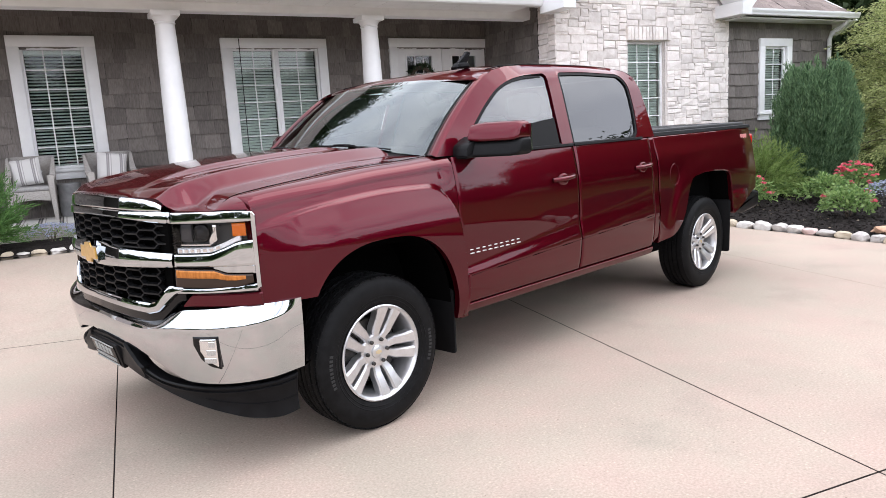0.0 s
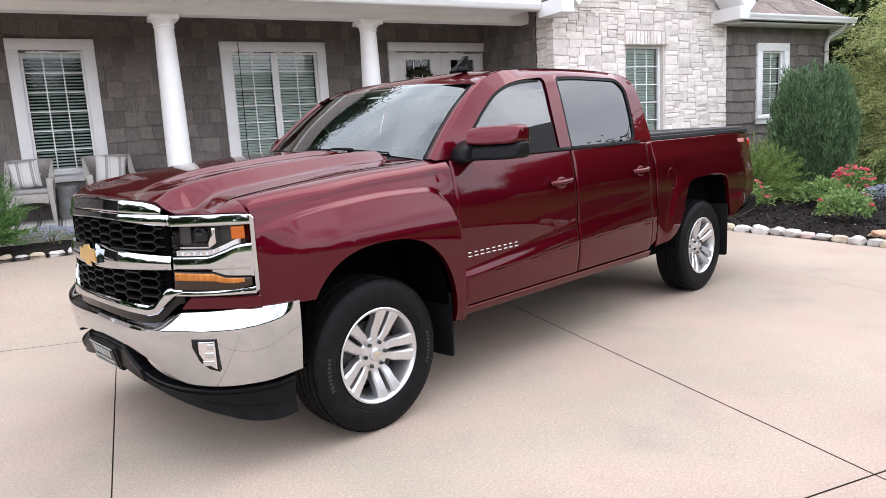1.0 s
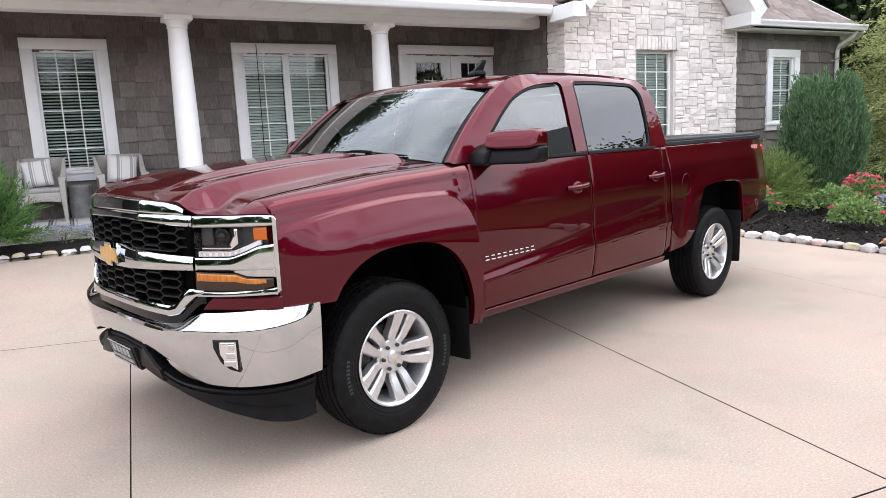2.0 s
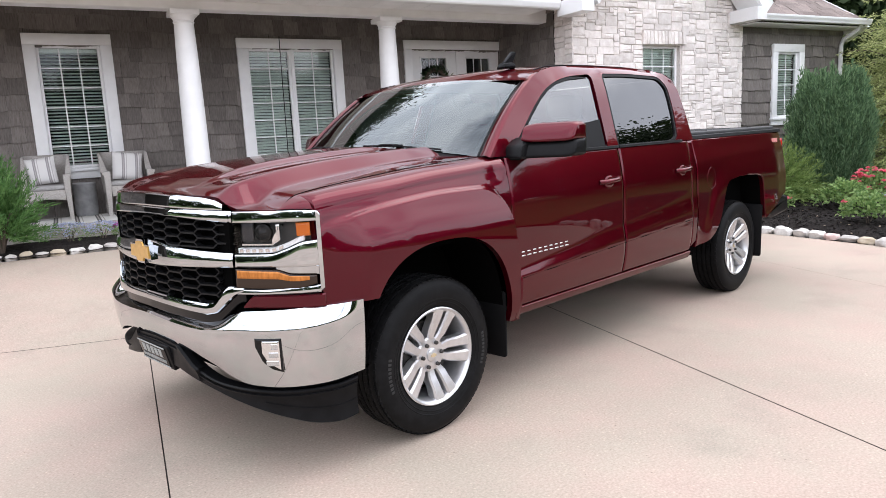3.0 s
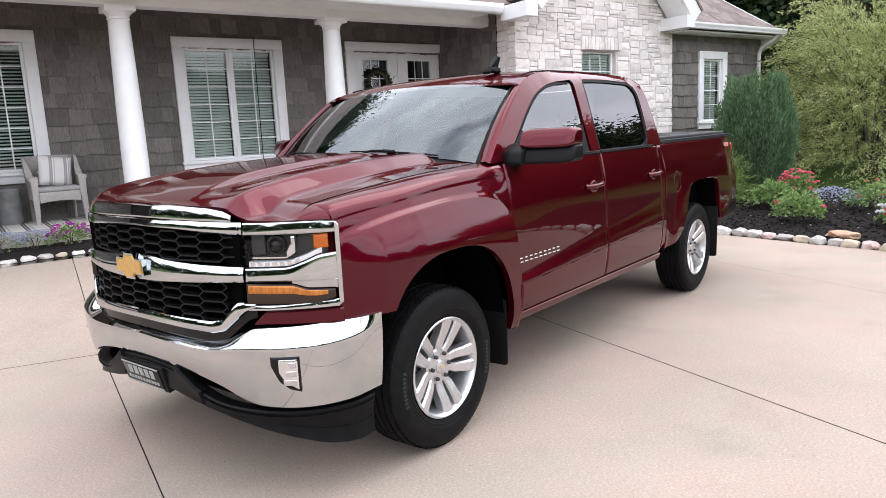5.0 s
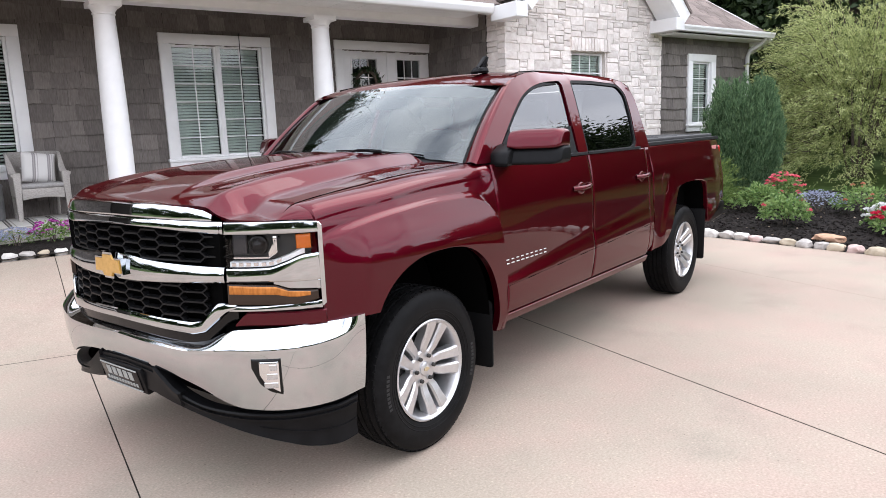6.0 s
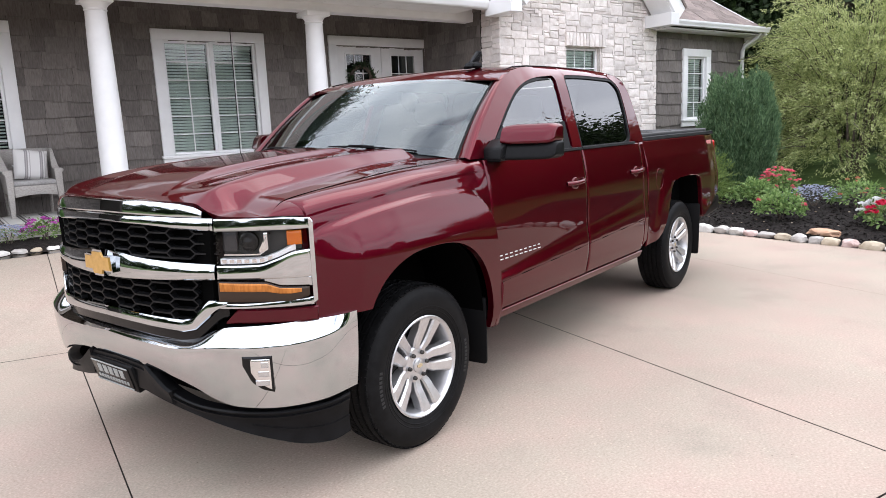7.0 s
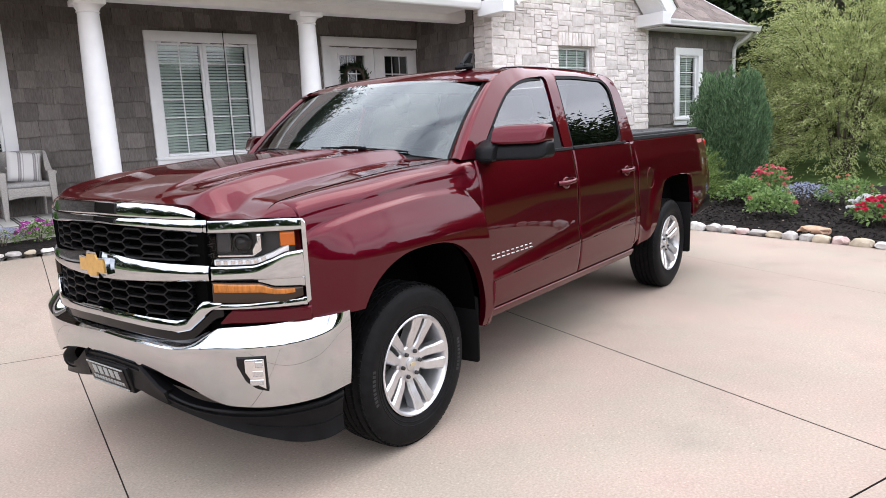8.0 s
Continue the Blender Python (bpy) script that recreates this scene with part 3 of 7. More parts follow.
def both(name, verts, faces, material, parent, label="", angle=40):
    raw(name, verts, faces, material, parent, label, angle=angle)
    raw(name, *mirrored(verts, faces), material, parent, label, angle=angle)


def arch(cx, half, top, base, power):
    """Wheel arch: a squarish opening; gives the lowest body height at x."""
    def f(x):
        t = min(1.0, abs(x - cx) / half)
        return base + (top - base) * (1 - t ** power) ** (1 / power)
    return f


front_arch = arch(0.035, 0.475, 0.978, 0.44, 2.6)


def cosine_cols(a, b, n):
    return [a + (b - a) * (0.5 - 0.5 * math.cos(math.pi * i / n)) for i in range(n + 1)]


# front fender: side wall, then rolled over to the bonnet seam
def fender_section(x, t):
    """t from 0 at the lower edge to 1 at the bonnet seam."""
    zs = seam_z(x)
    if x < -0.615:
        k = step(-0.745, -0.615, x)
        ylo, zlo = 0.838 + (0.942 - 0.838) * k ** 0.8, 1.199 - 0.004 * k
        return (x, -(ylo + (0.836 - ylo) * t + 0.02 * math.sin(math.pi * t) * k), zlo + (zs - zlo) * t ** 0.7)
    zlo = max(front_arch(x), 0.774 if x < -0.2 else 0.0) if -0.44 < x < 0.51 else (0.774 if x < 0 else 0.46)
    zsh = zs - 0.075
    if t < 0.78:
        mid = 0.995
        z = zlo + (mid - zlo) * t / 0.32 if t < 0.32 else mid + (zsh - mid) * (t - 0.32) / 0.46
        return (x, -body_y(x, z), z)
    k = (t - 0.78) / 0.22 * math.pi / 2
    y0 = body_y(x, zsh)
    return (x, -(0.838 + (y0 - 0.838) * math.cos(k) ** 0.9), zsh + (zs - zsh) * math.sin(k))


f_cols = [-0.745 + 0.125 * i / 8 for i in range(8)] + [-0.612, -0.58, -0.53, -0.48, -0.446, -0.4395] + [x for x in cosine_cols(-0.4395, 0.5095, 44)][1:-1] + [0.5095, 0.512] + [0.518 + 0.006 * i for i in range(13)] + [0.594]
nt = 84
fv = [fender_section(x, t / nt) for x in f_cols for t in range(nt + 1)]
ff = [(i * (nt + 1) + j, i * (nt + 1) + j + 1, (i + 1) * (nt + 1) + j + 1, (i + 1) * (nt + 1) + j) for i in range(len(f_cols) - 1) for j in range(nt)]
# an inward lip along the wheel opening and the rear edge
lip = [i * (nt + 1) for i in range(len(f_cols))] + [(len(f_cols) - 1) * (nt + 1) + j for j in range(1, nt + 1)]
n0 = len(fv)
for k in lip:
    x, y, z = fv[k]
    fv.append((x, y + 0.035, z))
ff += [(lip[k], lip[k + 1], n0 + k + 1, n0 + k) for k in range(len(lip) - 1)]
both("front_fender", fv, ff, PAINT, truck, angle=32)


# doors, rocker, cab corner
def rear_edge_low(x):
    return 0.515 + 0.045 * step(2.66, 2.77, x)


both("front_door", *patch(side_pt, 0.601, 1.728, 0.512, lambda x: 1.330, 44, 64, 0, 0.02, 0.004), PAINT, truck)
both("rear_door", *patch(side_pt, 1.738, 2.690, rear_edge_low, 1.334, 40, 64, 0, 0.02, 0.004), PAINT, truck)
both("cab_corner", *patch(side_pt, 2.697, 2.762, lambda x: rear_edge_low(x) + 0.01, 1.336, 6, 30, 0, 0.05, 0.006), PAINT, truck)
# thin black strip puts the crease's shade into colour; the panel isn't cut
both("door_crease_groove", *patch(lambda x, z, o: side_pt(x, z, o), 0.660, 2.672, lambda x: crease_line(x) - 0.0025, lambda x: crease_line(x) + 0.0025, 60, 2, 0.0006, 0.002, 0.0), MATT_BLACK, truck)
both("rocker_panel", *patch(side_pt, 0.55, 2.72, 0.448, 0.504, 40, 5, 0.002, 0.06, 0.008), PAINT, truck)
# black sheet added behind the doors, so their gaps look shaded
both("door_gap_liner", *patch(side_pt, 0.56, 2.775, lambda x: max(0.47, rear_edge_low(x)), 1.345, 30, 12, -0.028, 0.01, 0.001), MATT_BLACK, truck)


# bed side
bed_low = line_at([(2.785, 0.520), (2.88, 0.530), (2.98, 0.552), (3.06, 0.595), (3.12, 0.650), (3.17, 0.735), (3.21, 0.850), (3.245, 0.930), (3.285, 0.972), (3.35, 0.992), (3.50, 1.006), (3.68, 1.008),
                   (3.88, 0.994), (3.955, 0.978), (3.99, 0.945), (4.015, 0.860), (4.04, 0.720), (4.065, 0.620), (4.10, 0.590), (4.20, 0.625), (4.48, 0.745), (4.61, 0.770)])


b_cols = [2.785, 2.80, 2.85, 2.92] + [2.97 + 1.15 * i / 70 for i in range(71)] + [4.16, 4.25, 4.35, 4.45, 4.52, 4.58, 4.61]
both("bed_side", *patch(side_pt, 0, 0, bed_low, 1.335, 0, 34, 0, 0.03, 0.006, cols=b_cols), PAINT, truck, angle=32)
both("bed_rail_cap", *patch(lambda x, z, o: (x, -(0.922 + o - 0.3 * (z - 1.335)), z), 2.80, 4.60, 1.336, 1.366, 20, 3, 0.004, 0.10, 0.006), BLACK_PLASTIC, truck)
bm = bm_box(2.83, 4.60, -0.86, 0.86, 1.352, 1.392, 0.012, 3)
for k in range(1, 4):
    bm_box(2.83 + 1.77 * k / 4 - 0.006, 2.83 + 1.77 * k / 4 + 0.006, -0.83, 0.83, 1.388, 1.396, 0.003, 1, bm)
part("tonneau_cover", bm, VINYL, truck, "black soft vinyl tonneau cover")
bm = bm_box(4.585, 4.635, -0.80, 0.80, 0.70, 1.345, 0.015, 3)
part("tailgate", bm, PAINT, truck)
bm = bm_box(2.79, 4.58, -0.80, 0.80, 0.60, 1.33)
part("bed_liner", bm, MATT_BLACK, truck)


# tail lights and rear bumper
for s in (-1, 1):
    poly = rounded([(4.600, 0.86), (4.645, 0.86), (4.645, 1.275), (4.605, 1.275)], 0.02)
    bm = bm_prism(poly, s * 0.80, s * 0.930, "y", 0.012)
    tl = part("tail_light", bm, RED_LENS, truck, "red and amber wrap-round tail light")
    bm = bm_prism(rounded([(4.60, 0.99), (4.65, 0.99), (4.65, 1.12), (4.61, 1.12)], 0.01), s * 0.82, s * 0.934, "y", 0.006)
    part("amber_segment", bm, AMBER, tl)
# a chrome bumper coloured black, standing for the dark reflections in it
bm = bm_prism(rounded([(4.24, 0.600), (4.42, 0.545), (4.79, 0.58), (4.80, 0.72), (4.62, 0.752), (4.46, 0.705), (4.32, 0.640)], 0.03), -0.945, 0.945, "y", 0.028, None, 3)
part("rear_bumper", bm, BLACK_PLASTIC, truck, "rear bumper with rounded ends, black for its chrome's dark reflections")
bm = bm_box(4.62, 4.80, -0.90, 0.90, 0.700, 0.735, 0.012)
part("bumper_step_pad", bm, BLACK_PLASTIC, truck)

# ---- greenhouse ----
cab_side_y = curve_at([(1.30, 0.952), (1.36, 0.938), (1.50, 0.892), (1.65, 0.842), (1.75, 0.806), (1.82, 0.770), (1.86, 0.730)])


def cab_pt(x, z, off=0.0):
    return (x, -(cab_side_y(z) + off - 0.03 * step(1.1, 0.5, x)), z)


UPPER = [(0.515, 1.338), (0.62, 1.434), (0.74, 1.541), (0.86, 1.641), (0.96, 1.720), (1.05, 1.776), (1.16, 1.818), (1.30, 1.844), (1.50, 1.858), (1.80, 1.864),
         (2.20, 1.864), (2.50, 1.854), (2.66, 1.832), (2.745, 1.786), (2.778, 1.70), (2.786, 1.55), (2.782, 1.338)]
FRONT_WIN = rounded([(0.705, 1.345), (0.84, 1.462), (0.99, 1.592), (1.13, 1.688), (1.27, 1.742), (1.42, 1.772), (1.655, 1.790), (1.628, 1.60), (1.598, 1.345)], [0.01, 0.05, 0.1, 0.1, 0.1, 0.08, 0.025, 0.1, 0.012], 3)
REAR_WIN = rounded([(1.752, 1.345), (1.785, 1.60), (1.812, 1.797), (2.10, 1.804), (2.54, 1.793), (2.612, 1.73), (2.600, 1.56), (2.545, 1.372), (2.46, 1.345)], [0.012, 0.1, 0.025, 0.1, 0.06, 0.05, 0.1, 0.04, 0.04], 3)


def grown(poly, d):
    c = Vector((sum(p[0] for p in poly) / len(poly), sum(p[1] for p in poly) / len(poly)))
    out = []
    k = len(poly)
    for i in range(k):
        a, p, b = Vector(poly[i - 1]), Vector(poly[i]), Vector(poly[(i + 1) % k])
        t = (b - a).normalized()
        nr = Vector((t.y, -t.x))
        if nr.dot(p - c) < 0:
            nr = -nr
        out.append(tuple(p + nr * d))
    return out


def cab_side(s):
    def at(x, z, off=0.0):
        p = cab_pt(x, z, off)
        return (p[0], -s * p[1], p[2]) if s > 0 else p
    bm = fill_outline(UPPER, [grown(FRONT_WIN, 0.016), grown(REAR_WIN, 0.016)], lambda x, z: at(x, z))
    r = bmesh.ops.extrude_face_region(bm, geom=bm.faces[:])
    for v in r["geom"]:
        if isinstance(v, bmesh.types.BMVert):
            v.co.y += 0.035 if s < 0 else -0.035
    part("cab_side_frame", bm, PAINT, truck, "wine-red door frames and pillars", angle=50)
    for win, mat_, lab in ((FRONT_WIN, SIDE_GLASS, "clear front door glass"), (REAR_WIN, PRIVACY, "dark tinted rear door glass")):
        bm = fill_outline(win, [], lambda x, z: at(x, z, -0.014))
        glass = part("door_window", bm, mat_, truck, lab)
        glass.visible_shadow = False
        facing(glass, (0, s, 0))
        bm = fill_outline(grown(win, 0.019), [grown(win, -0.004)], lambda x, z: at(x, z, -0.004))
        r = bmesh.ops.extrude_face_region(bm, geom=bm.faces[:])
        for v in r["geom"]:
            if isinstance(v, bmesh.types.BMVert):
                v.co.y += 0.02 if s < 0 else -0.02
        part("window_seal", bm, SEAL, glass, angle=30)
    for a, b in ((0.64, 1.730), (1.740, 2.60)):
        v, f = patch(lambda x, z, o: (x, -(0.949 + o - 0.25 * (z - 1.33)), z), a, b, 1.328, 1.346, 16, 2, 0.006, 0.02, 0.003)
        if s > 0:
            v, f = mirrored(v, f)
        raw("belt_moulding", v, f, SEAL, truck, "black belt moulding under the side glass")
    # mirror sail
    bm = fill_outline([(0.652, 1.338), (0.885, 1.342), (0.897, 1.470), (0.878, 1.506), (0.845, 1.482), (0.70, 1.368)], [], lambda x, z: at(x, z, 0.006))
    r = bmesh.ops.extrude_face_region(bm, geom=bm.faces[:])
    for v in r["geom"]:
        if isinstance(v, bmesh.types.BMVert):
            v.co.y += 0.02 if s < 0 else -0.02
    part("mirror_sail", bm, BLACK_PLASTIC, truck)


cab_side(-1)
cab_side(1)

# roof skin between the two rails
roof_edge = curve_at([(1.00, 1.757), (1.05, 1.778), (1.16, 1.819), (1.30, 1.845), (1.50, 1.859), (1.80, 1.865), (2.20, 1.865), (2.50, 1.855), (2.66, 1.833), (2.745, 1.787)])


def roof_half(x):
    return cab_side_y(roof_edge(x)) - 0.03 * step(1.1, 0.5, x) + 0.001


rv, rf = [], []
r_cols = [0.985 + 1.765 * (i / 40) for i in range(41)]
NY = 24
for x in r_cols:
    for j in range(NY + 1):
        q = -1 + 2 * j / NY
        bow = 1 - abs(q) ** 2.6
        lead = -0.055 * (1 - q * q) * step(1.35, 0.98, x)
        rv.append((x + lead, q * roof_half(x), roof_edge(x) + 0.022 * bow + 0.006 * step(0.74, 0.72, abs(q)) * step(1.0, 1.2, x)))
for i in range(40):
    for j in range(NY):
        a = i * (NY + 1) + j
        rf.append((a, a + 1, a + NY + 2, a + NY + 1))
raw("roof", rv, rf, PAINT, truck, angle=40)
for s in (-1, 1):
    bm = bm_tube([(x, s * (roof_half(x) * 0.935), roof_edge(x) + 0.008) for x in (1.16, 1.3, 1.5, 1.8, 2.2, 2.5, 2.64)], 0.0035, 6)
    part("roof_ditch_strip", bm, SEAL, truck)

# windscreen: curved in plan, raked back


def ws_pt(q, t, off=0.0):
    """q across from -1 to 1, t up from 0 to 1."""
    a = abs(q)
    x0, z0 = 0.372 + 0.143 * a ** 2.2, 1.402 - 0.060 * a ** 2.4
    x1, z1 = 0.935 + 0.075 * a ** 2.2, 1.800 - 0.045 * a ** 2.4
    y = q * (0.842 + (0.758 - 0.842) * t)
    bow = 0.022 * math.sin(math.pi * t)
    return (x0 + (x1 - x0) * t - bow * 0.6 - off * 0.6, y, z0 + (z1 - z0) * t + bow * 0.8 + off * 0.8)


def ws_grid(q0, q1, t0, t1, n, m, off=0.0):
    v = [ws_pt(q0 + (q1 - q0) * i / n, t0 + (t1 - t0) * j / m, off) for i in range(n + 1) for j in range(m + 1)]
    f = [(i * (m + 1) + j, (i + 1) * (m + 1) + j, (i + 1) * (m + 1) + j + 1, i * (m + 1) + j + 1) for i in range(n) for j in range(m)]
    return v, f


screen = raw("windscreen", *ws_grid(-0.985, 0.985, 0.0, 1.0, 32, 16), SCREEN, truck, "tinted windscreen mirroring the sky and the porch")
screen.visible_shadow = False
facing(screen, (-1, 0, 1))
for q0, q1, t0, t1 in ((-0.985, -0.945, 0, 1), (0.945, 0.985, 0, 1), (-0.945, 0.945, 0, 0.085), (-0.945, 0.945, 0.978, 1.0)):
    raw("screen_frit", *ws_grid(q0, q1, t0, t1, 24, 10, -0.006), GLOSS_BLACK, screen)
for s in (-1, 1):
    v, f = ws_grid(s * 0.985, s * 1.0, 0, 1, 2, 14, 0.006)
    raw("screen_seal", v, f, SEAL, screen)
# pillars wrapping from the door frame to the glass
pillar_x = line_at([(z, x) for x, z in UPPER[:8]])
for s in (-1, 1):
    v, f = [], []
    for k in range(21):
        t = k / 20
        a = Vector(ws_pt(-1.0, t, 0.004))
        z = 1.338 + (1.80 - 1.338) * t
        b = Vector(cab_pt(pillar_x(z), z, 0.0))
        for q in range(6):
            e = q / 5
            p = a.lerp(b, e) + Vector((-0.6, -0.55, 0.4)) * 0.020 * math.sin(math.pi * e)
            v.append((p.x, p.y if s < 0 else -p.y, p.z))
    f = [(i * 6 + j, i * 6 + j + 1, (i + 1) * 6 + j + 1, (i + 1) * 6 + j) for i in range(20) for j in range(5)]
    raw("windscreen_pillar", v, f, PAINT, truck)
# rear window wall of the cab
bm = bm_prism([(2.775, 1.34), (2.765, 1.70), (2.73, 1.79), (2.69, 1.79), (2.70, 1.34)], -0.80, 0.80, "y", 0.01)
part("cab_back", bm, PAINT, truck)

# antenna fin
bm = bm_prism(rounded([(1.115, 1.852), (1.245, 1.860), (1.24, 1.886), (1.21, 1.895), (1.14, 1.886)], 0.012), -0.520, -0.462, "y", 0.010)
own = bm_prism(rounded([(1.150, 1.885), (1.232, 1.888), (1.268, 1.955), (1.236, 1.962)], 0.008), -0.505, -0.477, "y", 0.006)
bm = merge(bm, own)
part("antenna_fin", bm, BLACK_PLASTIC, truck, "dark grey roof antenna fin")

# ---- bonnet ----
crest_z = curve_at([(-0.94, 1.246), (-0.90, 1.262), (-0.82, 1.294), (-0.72, 1.322), (-0.50, 1.358), (-0.20, 1.385), (0.0, 1.397), (0.30, 1.408), (0.55, 1.408)])
nose_x = curve_at([(0.0, -0.918), (0.30, -0.904), (0.50, -0.876), (0.60, -0.860), (0.655, -0.846), (0.72, -0.822), (0.80, -0.770), (0.835, -0.742)])
lip_z = curve_at([(0.0, 1.268), (0.30, 1.264), (0.48, 1.252), (0.56, 1.240), (0.64, 1.203), (0.70, 1.200), (0.835, 1.196)])
cowl_x = curve_at([(0.0, 0.385), (0.45, 0.405), (0.70, 0.46), (0.835, 0.52)])


def bonnet_pt(q, t):
    """q across from -1 to 1, t back from the lip to the cowl."""
    y = q * 0.834
    a = abs(y)
    x = nose_x(a) + (cowl_x(a) - nose_x(a)) * t
    seam = seam_z(x) + 0.002
    crest = crest_z(x)
    edge = 0.595 - 0.05 * t
    m = 0.335 - 0.10 * t
    g = step(0.0, 0.30, t) * step(1.05, 0.85, t)
    # flat middle, a crease down to a shallow dish, the outer ridge, its flank and the flat edge
    knots = [(0.0, crest + 0.020 * g), (m - 0.022, crest + 0.017 * g), (m + 0.022, crest - 0.008 * g), (edge - 0.13, crest - 0.016 * g),
             (edge - 0.012, crest), (edge + 0.085, seam + 0.014), (0.84, seam)]
    z = 0.0
    for d in (-0.010, -0.005, 0.0, 0.005, 0.010):
        e = min(0.834, max(0.0, a + d))
        for (a0, z0), (a1, z1) in zip(knots, knots[1:]):
            if a0 <= e <= a1:
                z += (z0 + (z1 - z0) * (e - a0) / (a1 - a0)) / 5
                break
    low = lip_z(a)
    z = low + (z - low) * step(-0.05, 0.06, t) if t < 0.06 else z
    return (x, y, z)


NQ, NT = 168, 60
bv = [bonnet_pt(-1 + 2 * i / NQ, (j / NT) ** 1.25) for i in range(NQ + 1) for j in range(NT + 1)]
bf = [(i * (NT + 1) + j, i * (NT + 1) + j + 1, (i + 1) * (NT + 1) + j + 1, (i + 1) * (NT + 1) + j)[::-1] for i in range(NQ) for j in range(NT)]
rim_i = [i * (NT + 1) for i in range(NQ + 1)]
n0 = len(bv)
bv += [(bv[k][0] + 0.02, bv[k][1], bv[k][2] - 0.025) for k in rim_i]
bf += [(rim_i[k], rim_i[k + 1], n0 + k + 1, n0 + k) for k in range(NQ)]
raw("bonnet", bv, bf, PAINT, truck, "sculpted wine-red bonnet with raised ridges", angle=24)
# dark tray below the seams and the cowl
bm = bm_prism([(-0.70, 1.13), (0.52, 1.30), (0.60, 1.30), (0.60, 0.9), (-0.60, 0.9)], -0.80, 0.80, "y")
part("engine_bay", bm, MATT_BLACK, truck)
cw = []
for i in range(25):
    q = -1 + i / 12
    a = abs(q) * 0.834
    x0 = cowl_x(a) + 0.006
    p = ws_pt(q * 0.98, 0.035)
    cw += [(x0 - 0.03, q * 0.83, crest_z(x0) - 0.035 - 0.045 * step(0.5, 0.8, a)), (x0 + 0.01, q * 0.83, p[2] - 0.018), (p[0] + 0.01, q * 0.83, p[2] - 0.004)]
raw("cowl_panel", cw, [(3 * i + j, 3 * i + 3 + j, 3 * i + 4 + j, 3 * i + 1 + j) for i in range(24) for j in range(2)], BLACK_PLASTIC, truck)
for y0, y1 in ((-0.62, -0.02), (0.10, 0.62)):
    pts = []
    for k in range(9):
        p = ws_pt((y0 + (y1 - y0) * k / 8) / 0.842, 0.018 + 0.015 * k / 8, 0.010)
        pts.append(p)
    w = part("wiper", bm_tube(pts, 0.005, 6), SEAL, truck, "black wiper blade")
    p = Vector(pts[4])
    part("wiper_arm", bm_tube([p + Vector((-0.05, 0.30, -0.03)), p + Vector((-0.02, 0.12, 0.012)), p + Vector((0, 0, 0.008))], 0.006, 6), SEAL, w)
    part("wiper_hinge", bm_box(p.x - 0.02, p.x + 0.015, p.y - 0.03, p.y + 0.03, p.z - 0.004, p.z + 0.010, 0.004), SEAL, w)

# ---- front fascia: (s, z) on a wrapped plan curve; s is the half breadth measured round the corner ----
PLAN = [(-0.962, 0.0), (-0.957, 0.15), (-0.945, 0.30), (-0.918, 0.45), (-0.885, 0.56), (-0.848, 0.648), (-0.800, 0.742), (-0.740, 0.832), (-0.685, 0.898), (-0.612, 0.955)]
_arc = [0.0]
for _a, _b in zip(PLAN, PLAN[1:]):
    _arc.append(_arc[-1] + math.hypot(_b[0] - _a[0], _b[1] - _a[1]))
plan_x = curve_at([(s, p[0]) for s, p in zip(_arc, PLAN)])
plan_y = curve_at([(s, p[1]) for s, p in zip(_arc, PLAN)])
S_LAMP, S_END = _arc[5], _arc[-1]


def nose(s, z, off=0.0):
    """A point of the nose on the driver's side, s may be negative for the other half."""
    a = abs(s)
    x, y = plan_x(a), plan_y(a)
    dx, dy = plan_x(a + 0.004) - plan_x(a - 0.004), plan_y(a + 0.004) - plan_y(a - 0.004)
    if a < 0.005:
        dx, dy = 0.0, 1.0
    ln = math.hypot(dx, dy) or 1.0
    lean = 0.05 * (z - 1.0) * step(0.95, 0.4, a)
    y_sign = -1 if s >= 0 else 1
    return (x + lean - off * dy / ln, y_sign * (y + off * dx / ln), z)


def nose_both(name, s0, s1, lo, hi, material, parent, n=24, m=4, off=0.0, depth=0.02, rnd=0.004, label=""):
    v, f = patch(nose, s0, s1, lo, hi, n, m, off, depth, rnd)
    raw(name, v, f, material, parent, label)
    raw(name, *mirrored(v, f), material, parent, label)


def nose_across(name, s, lo, hi, material, parent, n=60, m=5, off=0.0, depth=0.02, rnd=0.004, label="", bulge=0.0, back=0.0):
    """A strip over the whole front; lo and hi take the absolute s. bulge: swell of its section; back: how far its top leans back."""
    lo_f = lo if callable(lo) else (lambda q: lo)
    hi_f = hi if callable(hi) else (lambda q: hi)
    def curved(q, z, o):
        a, b = lo_f(abs(q)), hi_f(abs(q))
        t = min(1.0, max(0.0, (z - a) / max(1e-4, b - a)))
        return nose(q, z, o + bulge * math.sin(math.pi * t) - back * t ** 1.5)
    v, f = patch(curved, -s, s, lambda q: lo_f(abs(q)), lambda q: hi_f(abs(q)), n, m, off, depth, rnd)
    return raw(name, v, f, material, parent, label)


grille = part("grille", bm_prism([(-0.62, 0.78), (0.62, 0.78), (0.64, 1.18), (-0.64, 1.18)], -0.86, -0.80, "x"), MATT_BLACK, truck, "black honeycomb grille between chrome bars")
top_lo = curve_at([(0.0, 1.172), (0.3, 1.166), (0.5, 1.155), (0.70, 1.146)])
top_hi = line_at([(0.0, 1.268), (0.30, 1.264), (0.50, 1.253), (0.575, 1.240), (0.655, 1.203), (0.72, 1.199)])
top_mid = curve_at([(0.0, 1.207), (0.3, 1.203), (0.55, 1.198), (0.66, 1.196), (0.72, 1.19)])
